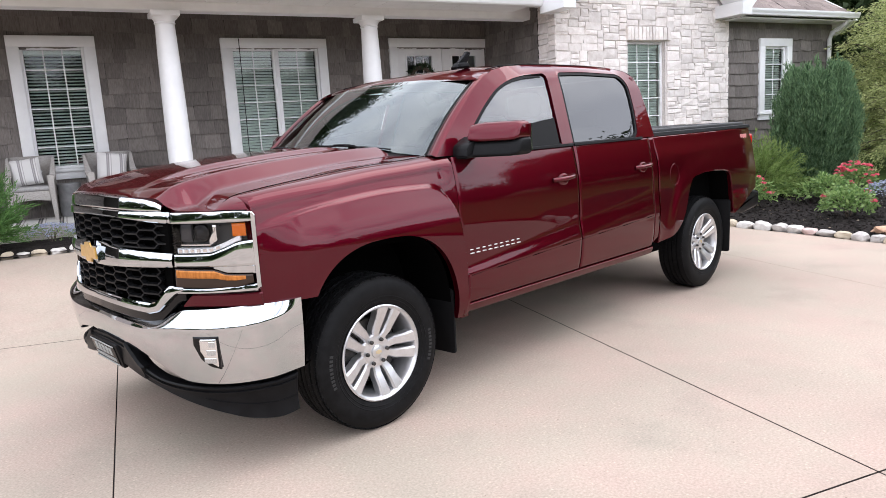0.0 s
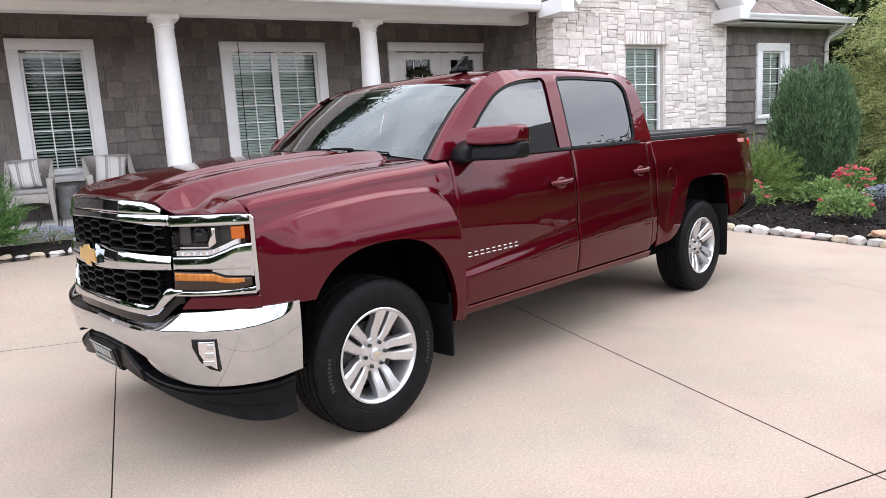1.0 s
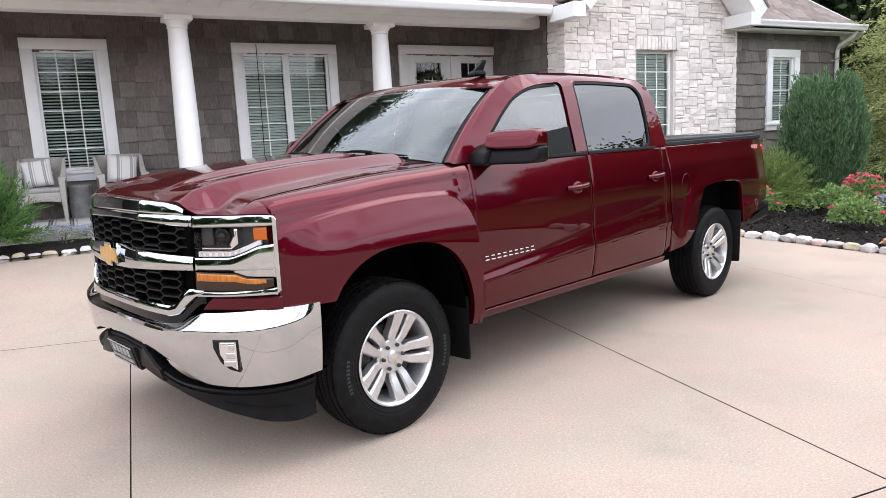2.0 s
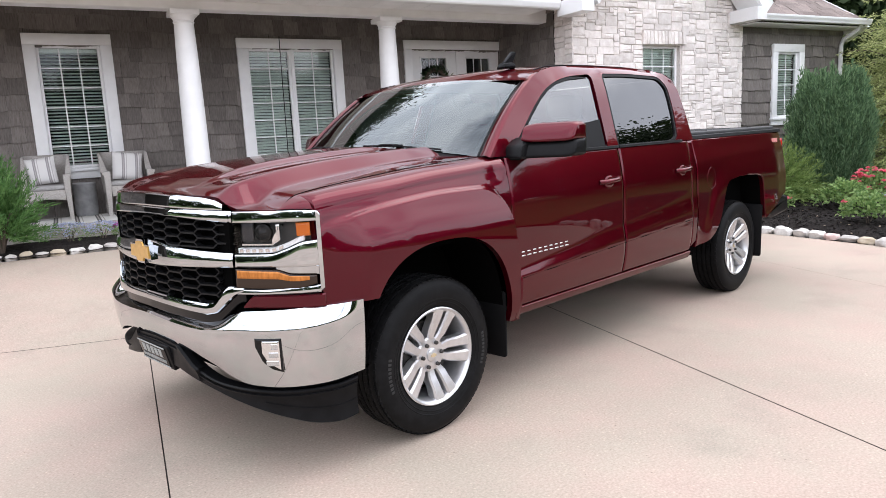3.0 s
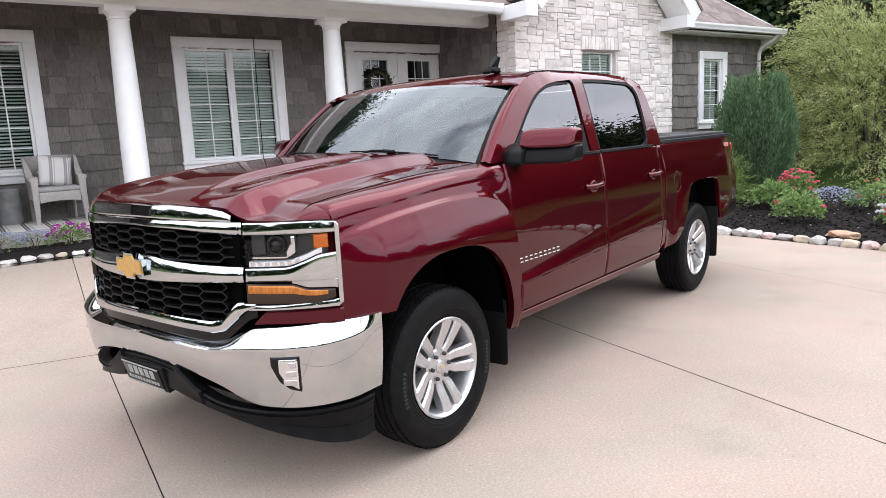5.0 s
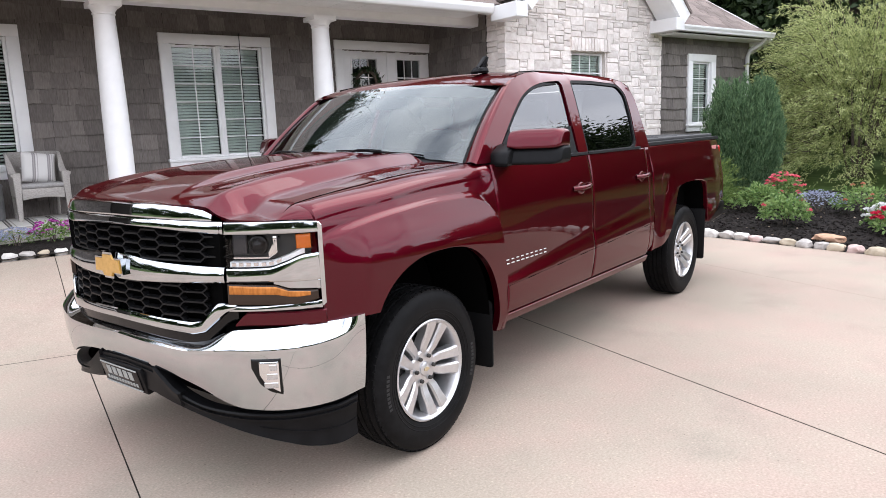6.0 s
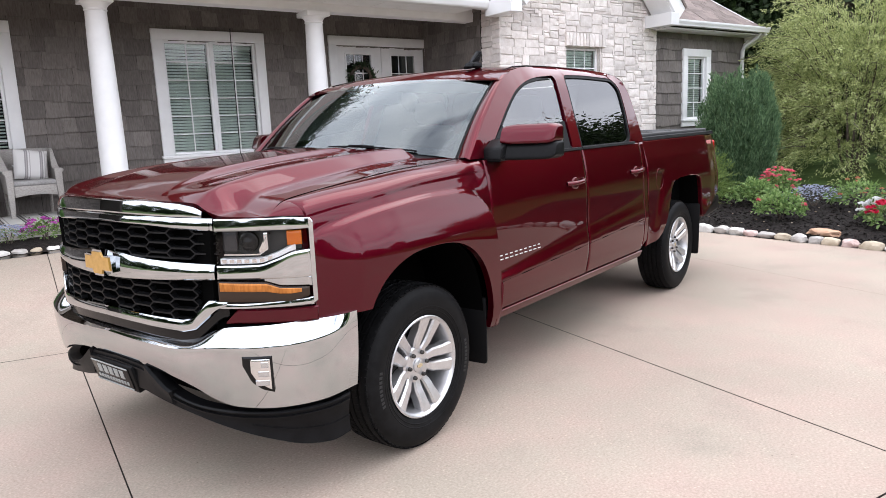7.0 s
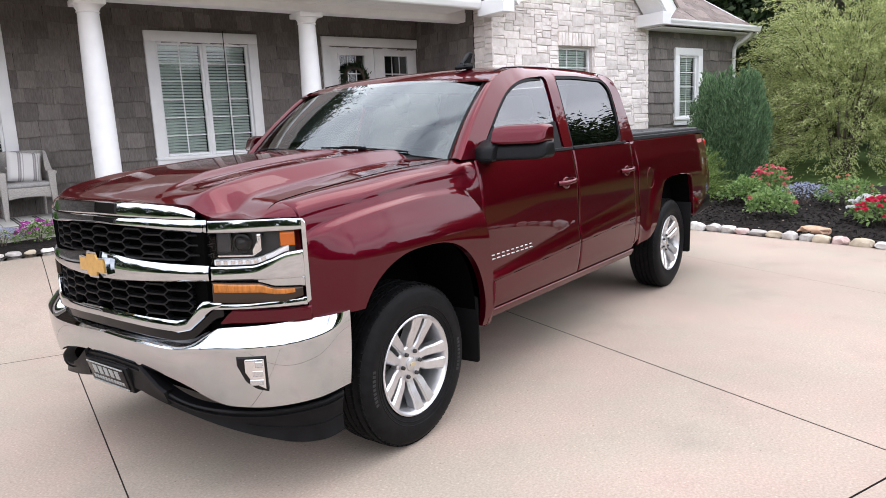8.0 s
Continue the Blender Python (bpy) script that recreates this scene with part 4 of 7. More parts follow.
nose_across("grille_top_bar", S_LAMP - 0.004, top_lo, lambda s: min(top_mid(s), top_hi(s) - 0.006), CHROME, grille, off=0.010, depth=0.05, rnd=0.004, m=8, bulge=0.0015, back=0.003, label="chrome upper grille bar")
nose_across("grille_brow", 0.61, lambda s: top_mid(s) + 0.003, lambda s: max(top_mid(s) + 0.006, top_hi(s)), CHROME, grille, off=0.002, depth=0.04, rnd=0.002, m=8, bulge=0.001, back=0.004, label="chrome brow under the bonnet lip")
bar_lo = curve_at([(0.0, 0.936), (0.15, 0.938), (0.3, 0.944), (0.5, 0.952), (0.70, 0.957)])
bar_hi = curve_at([(0.0, 1.048), (0.10, 1.046), (0.25, 1.032), (0.42, 1.024), (0.54, 1.020), (0.70, 1.014)])
nose_across("grille_centre_bar", S_LAMP - 0.004, bar_lo, bar_hi, CHROME, grille, off=0.018, depth=0.06, rnd=0.004, m=12, bulge=0.004, back=0.005, label="chrome centre bar")
low_lo = line_at([(0.0, 0.758), (0.25, 0.752), (0.42, 0.744), (0.50, 0.740), (0.56, 0.752), (0.66, 0.835), (0.71, 0.855)])
low_hi = line_at([(0.0, 0.800), (0.25, 0.795), (0.42, 0.790), (0.50, 0.788), (0.545, 0.797), (0.615, 0.868), (0.63, 0.871), (0.71, 0.872)])
nose_across("grille_lower_frame", 0.702, low_lo, low_hi, CHROME, grille, off=0.018, depth=0.06, rnd=0.005, n=90, bulge=0.001, back=0.004, label="chrome lower grille frame")
nose_across("grille_lower_shadow_strip", 0.70, lambda s: low_lo(s) - 0.045, lambda s: low_lo(s) + 0.004, GLOSS_BLACK, grille, off=0.0, depth=0.03, n=90)


def hexes(z0, z1, rows, s_max):
    """A lattice of long flat-topped hexagon cells; each cell gives its lower edge and two slanted ends."""
    h = (z1 - z0) / rows
    w = 0.150
    step_s = 0.82 * w
    n = int(s_max / step_s) + 1
    for c in range(-n, n + 1):
        for r in range(-1, rows + 1):
            sc, zc = c * step_s, z0 + (r + 0.5 + (0.5 if c % 2 else 0.0)) * h
            pts = []
            for du, dv in ((-0.5, 0.0), (-0.32, -0.5), (0.32, -0.5), (0.5, 0.0)):
                s, z = sc + du * w, zc + dv * h
                if abs(s) < s_max and z0 - 0.02 < z < z1 + 0.02:
                    pts.append((s, z))
            if len(pts) > 1:
                own = bmesh.new()
                rings = []
                for s, z in pts:
                    rings.append([own.verts.new(nose(s, z + dz, off)) for dz, off in ((-0.0065, -0.034), (-0.0035, -0.006), (0.0035, -0.006), (0.0065, -0.034))])
                for p, q in zip(rings, rings[1:]):
                    for i in range(3):
                        own.faces.new((p[i], p[i + 1], q[i + 1], q[i]))
                part("grille_rib", own, GRILLE_BLACK, grille, smooth=False)


GRILLE_BLACK = principled("satin_grille_black", (0.005, 0.005, 0.0055), 0.42, 0, 0.22)
hexes(1.035, 1.155, 3, 0.685)
hexes(0.785, 0.950, 4, 0.645)
# the badge: a plain gold cross-bar shape on a chrome plate
bow = [(-0.105, -0.028), (-0.040, -0.028), (-0.034, -0.047), (0.034, -0.047), (0.046, -0.028), (0.105, -0.028), (0.098, 0.028), (0.040, 0.028), (0.034, 0.047), (-0.034, 0.047), (-0.046, 0.028), (-0.098, 0.028)]
badge = part("nose_badge", bm_prism([(a * 1.13, 0.994 + b * 1.22) for a, b in bow], -0.998, -0.965, "x"), CHROME, grille, "gold cross-shaped badge on chrome")
part("badge_face", bm_prism([(a, 0.994 + b) for a, b in bow], -1.003, -0.990, "x"), GOLD, badge)

# headlights
DULL_AMBER = varied(principled("dull_amber_reflector", (0.42, 0.15, 0.03), 0.18, 0.3, 0.4), (0.34, 0.12, 0.022), (0.58, 0.21, 0.045), 30, stretch=(2, 2, 0.6))
for s in (-1, 1):
    def lamp(sv, z, off=0.0, s=s):
        p = nose(sv, z, off)
        return p if s < 0 else (p[0], -p[1], p[2])

    def lp(name, s0, s1, lo, hi, material, parent, off=0.0, depth=0.02, rnd=0.003, n=20, m=4, label="", roll=0.0):
        lo_f = lo if callable(lo) else (lambda q: lo)
        hi_f = hi if callable(hi) else (lambda q: hi)

        def rolled(q, z, o):
            t = min(1.0, max(0.0, (z - lo_f(q)) / max(1e-4, hi_f(q) - lo_f(q))))
            return lamp(q, z, o - roll * t ** 1.8 + 0.004 * abs(roll) ** 0.5 * math.sin(math.pi * t))
        v, f = patch(rolled, s0, s1, lo, hi, n, m, off, depth, rnd, flip=s > 0)
        return raw(name, v, f, material, parent, label)
    A, B = S_LAMP + 0.004, S_END
    L = B - A
    head = lp("headlight", A, B, 0.83, 1.186, principled("dark_grey_lamp_housing", (0.030, 0.032, 0.033), 0.35, 0.0, 0.4), truck, -0.055, 0.02, 0.002, label="headlight unit with chrome surround and amber signals")
    lp("chrome_top", A, B - 0.016, 1.147, lambda q: 1.194 - 0.006 * step(B - 0.10, B, q), CHROME, head, 0.014, 0.06, 0.003, 24, 10, roll=0.003)
    lp("chrome_corner", B - 0.018, B + 0.002, lambda q: 0.845 + 0.010 * step(B - 0.018, B, q), lambda q: 1.187 - 0.014 * step(B - 0.012, B + 0.002, q), CHROME, head, 0.0135, 0.05, 0.006, 8, 24, roll=0.003)
    drl_lo = curve_at([(A, 1.010), (A + 0.17, 1.012), (A + 0.24, 1.032), (B - 0.07, 1.060), (B, 1.066)])
    lp("chrome_middle", A, B - 0.016, 0.957, drl_lo, CHROME, head, 0.016, 0.06, 0.004, 26, 10, roll=0.004)
    tlo, thi = line_at([(A, 0.868), (B - 0.10, 0.866), (B - 0.02, 0.885)]), line_at([(A, 0.950), (A + 0.20, 0.944), (A + 0.25, 0.925), (B - 0.02, 0.917)])
    lp("chrome_cheek", A + 0.19, B - 0.016, lambda q: thi(q) + 0.003, 0.960, CHROME, head, 0.012, 0.05, 0.004, 20, 6)
    lp("chrome_lower", A, B - 0.016, lambda q: 0.838 + 0.006 * step(A, B, q), lambda q: 0.862 + 0.012 * step(A + 0.1, B, q), CHROME, head, 0.015, 0.05, 0.003, 24, 8, roll=0.003)
    lens = lp("lamp_lens", A, B - 0.04, lambda q: drl_lo(q), 1.149, LENS, head, 0.004, 0.004, 0.001, 24, 4)
    lens.visible_shadow = False
    facing(lens, (-1, s, 0))
    lp("running_light", A + 0.01, B - 0.07, lambda q: drl_lo(q) + 0.004, lambda q: drl_lo(q) + 0.026, principled("milky_light_guide", (0.90, 0.91, 0.93), 0.3), head, -0.002, 0.03, 0.004, 30, 3, "milky white running-light strip")
    for k in range(7):
        q = A + 0.02 + k * 0.031
        lp("running_light_cell", q, q + 0.020, lambda v: drl_lo(v) + 0.007, lambda v: drl_lo(v) + 0.023, REFLECTOR, head, 0.0, 0.01, 0.003, 3, 2)
    lp("signal_lamp", A + 0.735 * L, B - 0.044, 1.084, 1.140, AMBER, head, -0.002, 0.03, 0.004, 8, 4, "amber turn signal")
    lp("inner_bezel", A + 0.02, A + 0.175, 1.046, 1.053, REFLECTOR, head, -0.016, 0.01, 0.002)
    lp("inner_bezel_rise", A + 0.170, A + 0.205, lambda q: 1.046 + 0.6 * (q - A - 0.170), lambda q: 1.060 + 1.9 * max(0, q - A - 0.165), REFLECTOR, head, -0.016, 0.01, 0.002, 6, 3)
    lp("inner_bezel_post", A + 0.192, A + 0.208, 1.07, 1.135, REFLECTOR, head, -0.016, 0.01, 0.002, 3, 6)
    c = lamp(A + 0.125, 1.098, -0.022)
    nx = Vector(lamp(A + 0.125, 1.098, 0.05)) - Vector(lamp(A + 0.125, 1.098, -0.05))
    bm = bm_lathe([(0.001, 0.016), (0.016, 0.013), (0.027, 0.004), (0.031, -0.004), (0.038, -0.006), (0.040, -0.02)], 28)
    bmesh.ops.transform(bm, matrix=Matrix.Translation(c) @ nx.to_track_quat("Z", "Y").to_matrix().to_4x4(), verts=bm.verts)
    part("projector_lens", bm, GLOSS_BLACK, head, "round projector lens")
    lp("reflector_box", A + 0.012, A + 0.075, 1.062, 1.140, principled("smoked_reflector", (0.05, 0.05, 0.055), 0.3, 0.6), head, -0.030, 0.01, 0.002, 6, 4)
    low = lp("lower_signal", A + 0.004, B - 0.030, tlo, thi, principled("smoked_lower_lens", (0.030, 0.018, 0.012), 0.12, 0, 0.35), head, 0.0195, 0.03, 0.003, 24, 4, "smoked lower lens with amber signal")
    lp("amber_strip", A + 0.012, B - 0.06, lambda q: (tlo(q) + thi(q)) / 2 + 0.002, lambda q: thi(q) - 0.005, DULL_AMBER, low, 0.0215, 0.01, 0.002, 24, 3)
    # body-coloured strip and dark gap under the unit
    lp("valance_panel", 0.685, B + 0.002, 0.776, lambda q: min(0.834, 0.776 + 1.1 * max(0.002, q - 0.682)), PAINT, truck, 0.004, 0.03, 0.005)
    lp("bumper_gap", 0.62, B - 0.01, 0.74, 0.778, MATT_BLACK, truck, -0.035, 0.03, 0.002)

# ---- chrome bumper: plan curve of its own ----
BPLAN = [(-1.000, 0.0), (-0.997, 0.20), (-0.985, 0.38), (-0.962, 0.54), (-0.925, 0.68), (-0.862, 0.81), (-0.780, 0.905), (-0.680, 0.968), (-0.570, 1.003), (-0.462, 1.016)]
_b = [0.0]
for _p, _q in zip(BPLAN, BPLAN[1:]):
    _b.append(_b[-1] + math.hypot(_q[0] - _p[0], _q[1] - _p[1]))
bump_x = curve_at([(s, p[0]) for s, p in zip(_b, BPLAN)])
bump_y = curve_at([(s, p[1]) for s, p in zip(_b, BPLAN)])
BEND = _b[-1]


def bump_pt(s, z, off=0.0):
    a = abs(s)
    x, y = bump_x(a), bump_y(a)
    dx, dy = bump_x(min(BEND, a + 0.004)) - bump_x(max(0, a - 0.004)), bump_y(min(BEND, a + 0.004)) - bump_y(max(0, a - 0.004))
    if a < 0.005:
        dx, dy = 0.0, 1.0
    ln = math.hypot(dx, dy) or 1.0
    return (x - off * dy / ln, (-1 if s >= 0 else 1) * (y + off * dx / ln), z)


b_top = curve_at([(0.0, 0.718), (0.30, 0.712), (0.48, 0.706), (0.56, 0.712), (0.66, 0.752), (0.74, 0.768), (0.95, 0.776), (1.15, 0.780), (BEND, 0.786)])
b_bot = curve_at([(0.0, 0.574), (0.25, 0.566), (0.42, 0.545), (0.55, 0.515), (0.66, 0.474), (0.76, 0.452), (0.95, 0.445), (1.10, 0.446), (BEND, 0.462)])
crease = curve_at([(0.0, 0.690), (0.48, 0.678), (0.60, 0.690), (0.72, 0.702), (1.0, 0.706), (1.2, 0.722), (BEND, 0.768)])


def bump_sec(s, t):
    """t 0 at the bottom edge, 1 at the rolled top."""
    a = abs(s)
    lo, cr, hi = b_bot(a), crease(a), b_top(a)
    fade = step(BEND, BEND - 0.25, a)
    if t < 0.62:
        k = t / 0.62
        z = lo + (cr - lo) * k
        off = -0.028 * (1 - k) ** 2 - 0.006 * math.sin(math.pi * k) * 0
    else:
        k = (t - 0.62) / 0.38
        z = cr + (hi - cr) * k
        off = -0.058 * fade * k ** 1.25
    return bump_pt(s, z, off)


NS, NTT = 110, 30
bmv, bmf = [], []
for i in range(NS + 1):
    s = -BEND + 2 * BEND * i / NS
    for j in range(NTT + 1):
        bmv.append(bump_sec(s, j / NTT))
    p = bump_sec(s, 1)
    bmv.append((p[0] + 0.06, p[1] * 0.985, p[2] - 0.01))
    p = bump_sec(s, 0)
    bmv.append((p[0] + 0.05, p[1] * 0.98, p[2] + 0.01))
R = NTT + 3
for i in range(NS):
    for j in range(NTT):
        bmf.append((i * R + j, i * R + j + 1, (i + 1) * R + j + 1, (i + 1) * R + j))
    bmf.append((i * R + NTT, i * R + NTT + 1, (i + 1) * R + NTT + 1, (i + 1) * R + NTT))
    bmf.append((i * R, (i + 1) * R, (i + 1) * R + NTT + 2, i * R + NTT + 2))
bumper = raw("front_bumper", bmv, bmf, CHROME, truck, "wide chrome front bumper", angle=30)
bm = bm_box(-0.84, -0.55, -0.70, 0.70, 0.50, 0.72)
part("bumper_core", bm, MATT_BLACK, truck)

for s in (-1, 1):
    def fog(sv, z, off=0.0, s=s):
        p = bump_pt(sv, z, off)
        return p if s < 0 else (p[0], -p[1], p[2])
    f_lo = line_at([(0.808, 0.632), (0.840, 0.566), (0.880, 0.535), (0.925, 0.522)])
    v, f = patch(fog, 0.808, 0.925, f_lo, 0.668, 12, 8, 0.004, 0.01, 0.003, flip=s > 0)
    fg = raw("fog_lamp", v, f, GLOSS_BLACK, bumper, "clear fog lamp in a dark bezel")
    g_lo = line_at([(0.842, 0.606), (0.865, 0.566), (0.915, 0.535)])
    v, f = patch(fog, 0.842, 0.916, g_lo, 0.658, 10, 6, 0.008, 0.006, 0.002, flip=s > 0)
    raw("fog_lens", v, f, REFLECTOR, fg)
    for k in range(3):
        v, f = patch(fog, 0.858 + 0.012 * k, 0.910, 0.552 + 0.036 * k, 0.575 + 0.036 * k, 4, 3, 0.0105, 0.004, 0.002, flip=s > 0)
        raw("fog_reflector", v, f, principled("fog_glass_grey", (0.55, 0.56, 0.57), 0.1, 0.8), fg)

# ---- black lower valance ----
d_top = curve_at([(0.0, 0.572), (0.22, 0.560), (0.29, 0.520), (0.38, 0.470), (0.55, 0.434), (0.70, 0.428), (0.95, 0.425), (1.15, 0.425), (BEND, 0.440)])
d_bot = curve_at([(0.0, 0.440), (0.20, 0.430), (0.38, 0.400), (0.55, 0.372), (0.72, 0.340), (0.90, 0.300), (1.05, 0.262), (1.18, 0.246), (BEND, 0.262)])


def dam_pt(s, z, off=0.0):
    a = abs(s)
    t = (z - d_bot(a)) / max(0.01, d_top(a) - d_bot(a))
    return bump_pt(s, z, off - 0.045 + 0.014 * t - 0.012 * step(0.25, 0.55, a) * math.sin(math.pi * min(1, t)))


v, f = patch(dam_pt, -BEND + 0.03, BEND - 0.03, lambda q: d_bot(abs(q)), lambda q: d_top(abs(q)), 90, 10, 0, 0.05, 0.01)
dam = raw("air_dam", v, f, BLACK_PLASTIC, truck, "black plastic lower valance")
v, f = patch(dam_pt, -BEND + 0.04, BEND - 0.04, lambda q: d_top(abs(q)) - 0.030, lambda q: d_top(abs(q)) - 0.022, 90, 2, 0.008, 0.012, 0.003)
raw("valance_ridge", v, f, BLACK_PLASTIC, dam)
for s in (-1, 1):
    # the crease across the skirt before the wheel
    mid_z = lambda q: d_bot(abs(q)) + 0.42 * (d_top(abs(q)) - d_bot(abs(q)))
    v, f = patch(dam_pt, *sorted((s * 0.80, s * (BEND - 0.035))), lambda q: mid_z(q) - 0.003, lambda q: mid_z(q) + 0.003, 24, 2, 0.004, 0.008, 0.002)
    raw("skirt_crease", v, f, BLACK_PLASTIC, dam)
for s in (-1, 1):
    v, f = patch(dam_pt, *sorted((s * 0.23, s * 0.40)), lambda q: d_bot(abs(q)) + 0.01, lambda q: d_top(abs(q)) + 0.012, 12, 8, 0.012, 0.03, 0.014)
    raw("valance_lobe", v, f, BLACK_PLASTIC, dam)
# plate holder and the dealer's plate: plain bars stand for its writing
M = pose(-0.958, 0.05, 0.480, 0, -14, 0)
bm = bm_box(-0.012, 0.06, -0.185, 0.185, -0.072, 0.060, 0.008)
bmesh.ops.transform(bm, matrix=M, verts=bm.verts)
holder = part("plate_holder", bm, BLACK_PLASTIC, truck, "black dealer plate holder with pale bars")
bm = bm_box(-0.018, -0.010, -0.158, 0.158, -0.055, 0.048, 0.003)
bmesh.ops.transform(bm, matrix=M, verts=bm.verts)
part("plate", bm, GLOSS_BLACK, holder)
PLATE_WHITE = principled("plate_white", (0.30, 0.31, 0.30), 0.5)
for k in range(5):
    bm = bm_box(-0.0205, -0.0175, -0.115 + 0.048 * k, -0.080 + 0.048 * k, -0.008, 0.034, 0.001, 1)
    bmesh.ops.transform(bm, matrix=M, verts=bm.verts)
    part("plate_bar", bm, PLATE_WHITE, holder)
for k in range(11):
    bm = bm_box(-0.0205, -0.0175, -0.135 + 0.025 * k, -0.117 + 0.025 * k, -0.038, -0.021, 0.001, 1)
    bmesh.ops.transform(bm, matrix=M, verts=bm.verts)
    part("plate_bar", bm, PLATE_WHITE, holder)
for a, b, c, d in ((-0.158, 0.158, 0.044, 0.050), (-0.158, 0.158, -0.057, -0.051)):
    bm = bm_box(-0.021, -0.016, a, b, c, d, 0.001, 1)
    bmesh.ops.transform(bm, matrix=M, verts=bm.verts)
    part("plate_edge", bm, PLATE_WHITE, holder)

# ---- wheels, built once about the y axis with the outer face towards -y ----
def build_wheel():
    wh = thing("wheel", Matrix.Identity(4), "", "")
    hub_y = 0.0
    # tyre: carcass with grooves, side wall ribs
    prof = [(0.236, 0.100), (0.246, 0.112), (0.262, 0.121), (0.300, 0.131), (0.330, 0.131), (0.352, 0.126), (0.369, 0.117), (0.381, 0.105), (0.388, 0.092)]
    outer = [(r, -h) for r, h in prof]
    inner = [(r, h) for r, h in prof[::-1]]
    tread = []
    for y0, y1 in ((-0.098, -0.064), (-0.056, -0.022), (-0.014, 0.014), (0.022, 0.056), (0.064, 0.098)):
        tread += [(0.3925, y0), (0.395, (y0 + y1) / 2), (0.3925, y1), (0.384, y1 + 0.001), (0.384, y1 + 0.007)]
    tread = tread[:-2]
    bm = bm_lathe(outer + tread + inner, 96, "y", False, None, False)
    tyre = part("tyre", bm, RUBBER, wh, "black all-terrain tyre", angle=35)
    own = bmesh.new()
    for k in range(72):
        a = 2 * math.pi * k / 72
        m = Matrix.Rotation(-a, 4, "Y") @ pose(0, 0, 0.3885)
        for y0, y1, sk in ((-0.106, -0.066, 0.15), (-0.054, -0.024, -0.3), (0.024, 0.054, 0.3), (0.066, 0.106, -0.15)):
            b = bm_box(-0.0115, 0.0115, y0, y1, -0.012, 0.0072 if abs(y0 + y1) < 0.12 else 0.0062)
            for v in b.verts:
                v.co.x += sk * (v.co.y - (y0 + y1) / 2)
                if abs(v.co.y) > 0.10:
                    v.co.z -= 0.009
            bmesh.ops.transform(b, matrix=m, verts=b.verts)
            me = bpy.data.meshes.new("tmp")
            b.to_mesh(me)
            b.free()
            own.from_mesh(me)
            bpy.data.meshes.remove(me)
    tagged(part("tread", own, RUBBER, tyre, smooth=False), kind="stuff")
    for r, y in ((0.286, -0.1280), (0.268, -0.1235)):
        part("sidewall_rib", bm_lathe([(r, y), (r + 0.002, y - 0.0022), (r + 0.005, y - 0.0022), (r + 0.007, y)], 96, "y", True), RUBBER, tyre)
    # raised maker's marks on the side wall, as plain blocks
    own = bmesh.new()
    for centre in (math.pi / 2 + 0.10, -math.pi / 2 - 0.05):
        for k in range(9):
            a = centre + (k - 4) * 0.062
            b = bm_box(-0.0060, 0.0060, -0.1325, -0.129, 0.310, 0.330, 0.001, 1)
            bmesh.ops.transform(b, matrix=Matrix.Rotation(-a, 4, "Y"), verts=b.verts)
            own = merge(own, b)
    tagged(part("sidewall_mark", own, varied(principled("worn_tyre_print", (0.02, 0.02, 0.02), 0.7), (0.006, 0.006, 0.006), (0.016, 0.016, 0.016), 60), tyre, smooth=False), kind="stuff")
    # rim barrel and lip
    rim = part("rim", bm_lathe([(0.243, -0.112), (0.246, -0.119), (0.240, -0.122), (0.230, -0.116), (0.224, -0.104), (0.219, -0.07), (0.208, 0.02), (0.206, 0.10), (0.222, 0.105), (0.238, 0.108)], 72, "y", False, None, False), ALLOY, wh, "silver six-bolt alloy rim with five split spokes")
    spoke_m = ALLOY
    for k in range(5):
        a0 = radians(72 * k)
        for sgn in (-1, 1):
            # each spoke bends out from the hub to run beside its twin
            sec = []
            for r, off, wd, y in ((0.050, 0.014, 0.021, -0.070), (0.084, 0.0245, 0.0215, -0.074), (0.112, 0.0340, 0.0240, -0.084), (0.165, 0.0375, 0.0265, -0.100), (0.205, 0.0420, 0.0310, -0.110), (0.232, 0.0470, 0.0370, -0.115)):
                sec.append((r, sgn * off, wd, y))
            own = bmesh.new()
            rings = []
            for r, off, wd, y in sec:
                ring = []
                for du, dy in ((-1, 0.055), (-1.0, 0.010), (-0.72, 0.0), (0.72, 0.0), (1.0, 0.010), (1, 0.055)):
                    ca, sa = math.cos(a0), math.sin(a0)
                    t = off + du * wd
                    ring.append(own.verts.new((r * ca - t * sa, y + dy, r * sa + t * ca)))
                rings.append(ring)
            for p, q in zip(rings, rings[1:]):
                for i in range(6):
                    own.faces.new((p[i], p[(i + 1) % 6], q[(i + 1) % 6], q[i]))
            own.faces.new(rings[0])
            own.faces.new(rings[-1])
            part("spoke", own, spoke_m, rim, angle=25)
    part("hub", bm_lathe([(0.012, -0.0760), (0.055, -0.0760), (0.083, -0.0720), (0.090, -0.0630), (0.090, -0.03), (0.02, -0.03)], 40, "y"), ALLOY, rim, angle=30)
    cap = part("hub_cap", bm_lathe([(0.001, -0.0900), (0.022, -0.0880), (0.033, -0.0830), (0.036, -0.0740)], 32, "y"), ALLOY, rim, "silver hub cap with a small gold badge")
    part("cap_badge", bm_prism([(a * 0.17, b * 0.21) for a, b in bow], -0.0925, -0.0870, "y"), principled("pale_gold_badge", (0.60, 0.50, 0.32), 0.3, 0.6), cap)
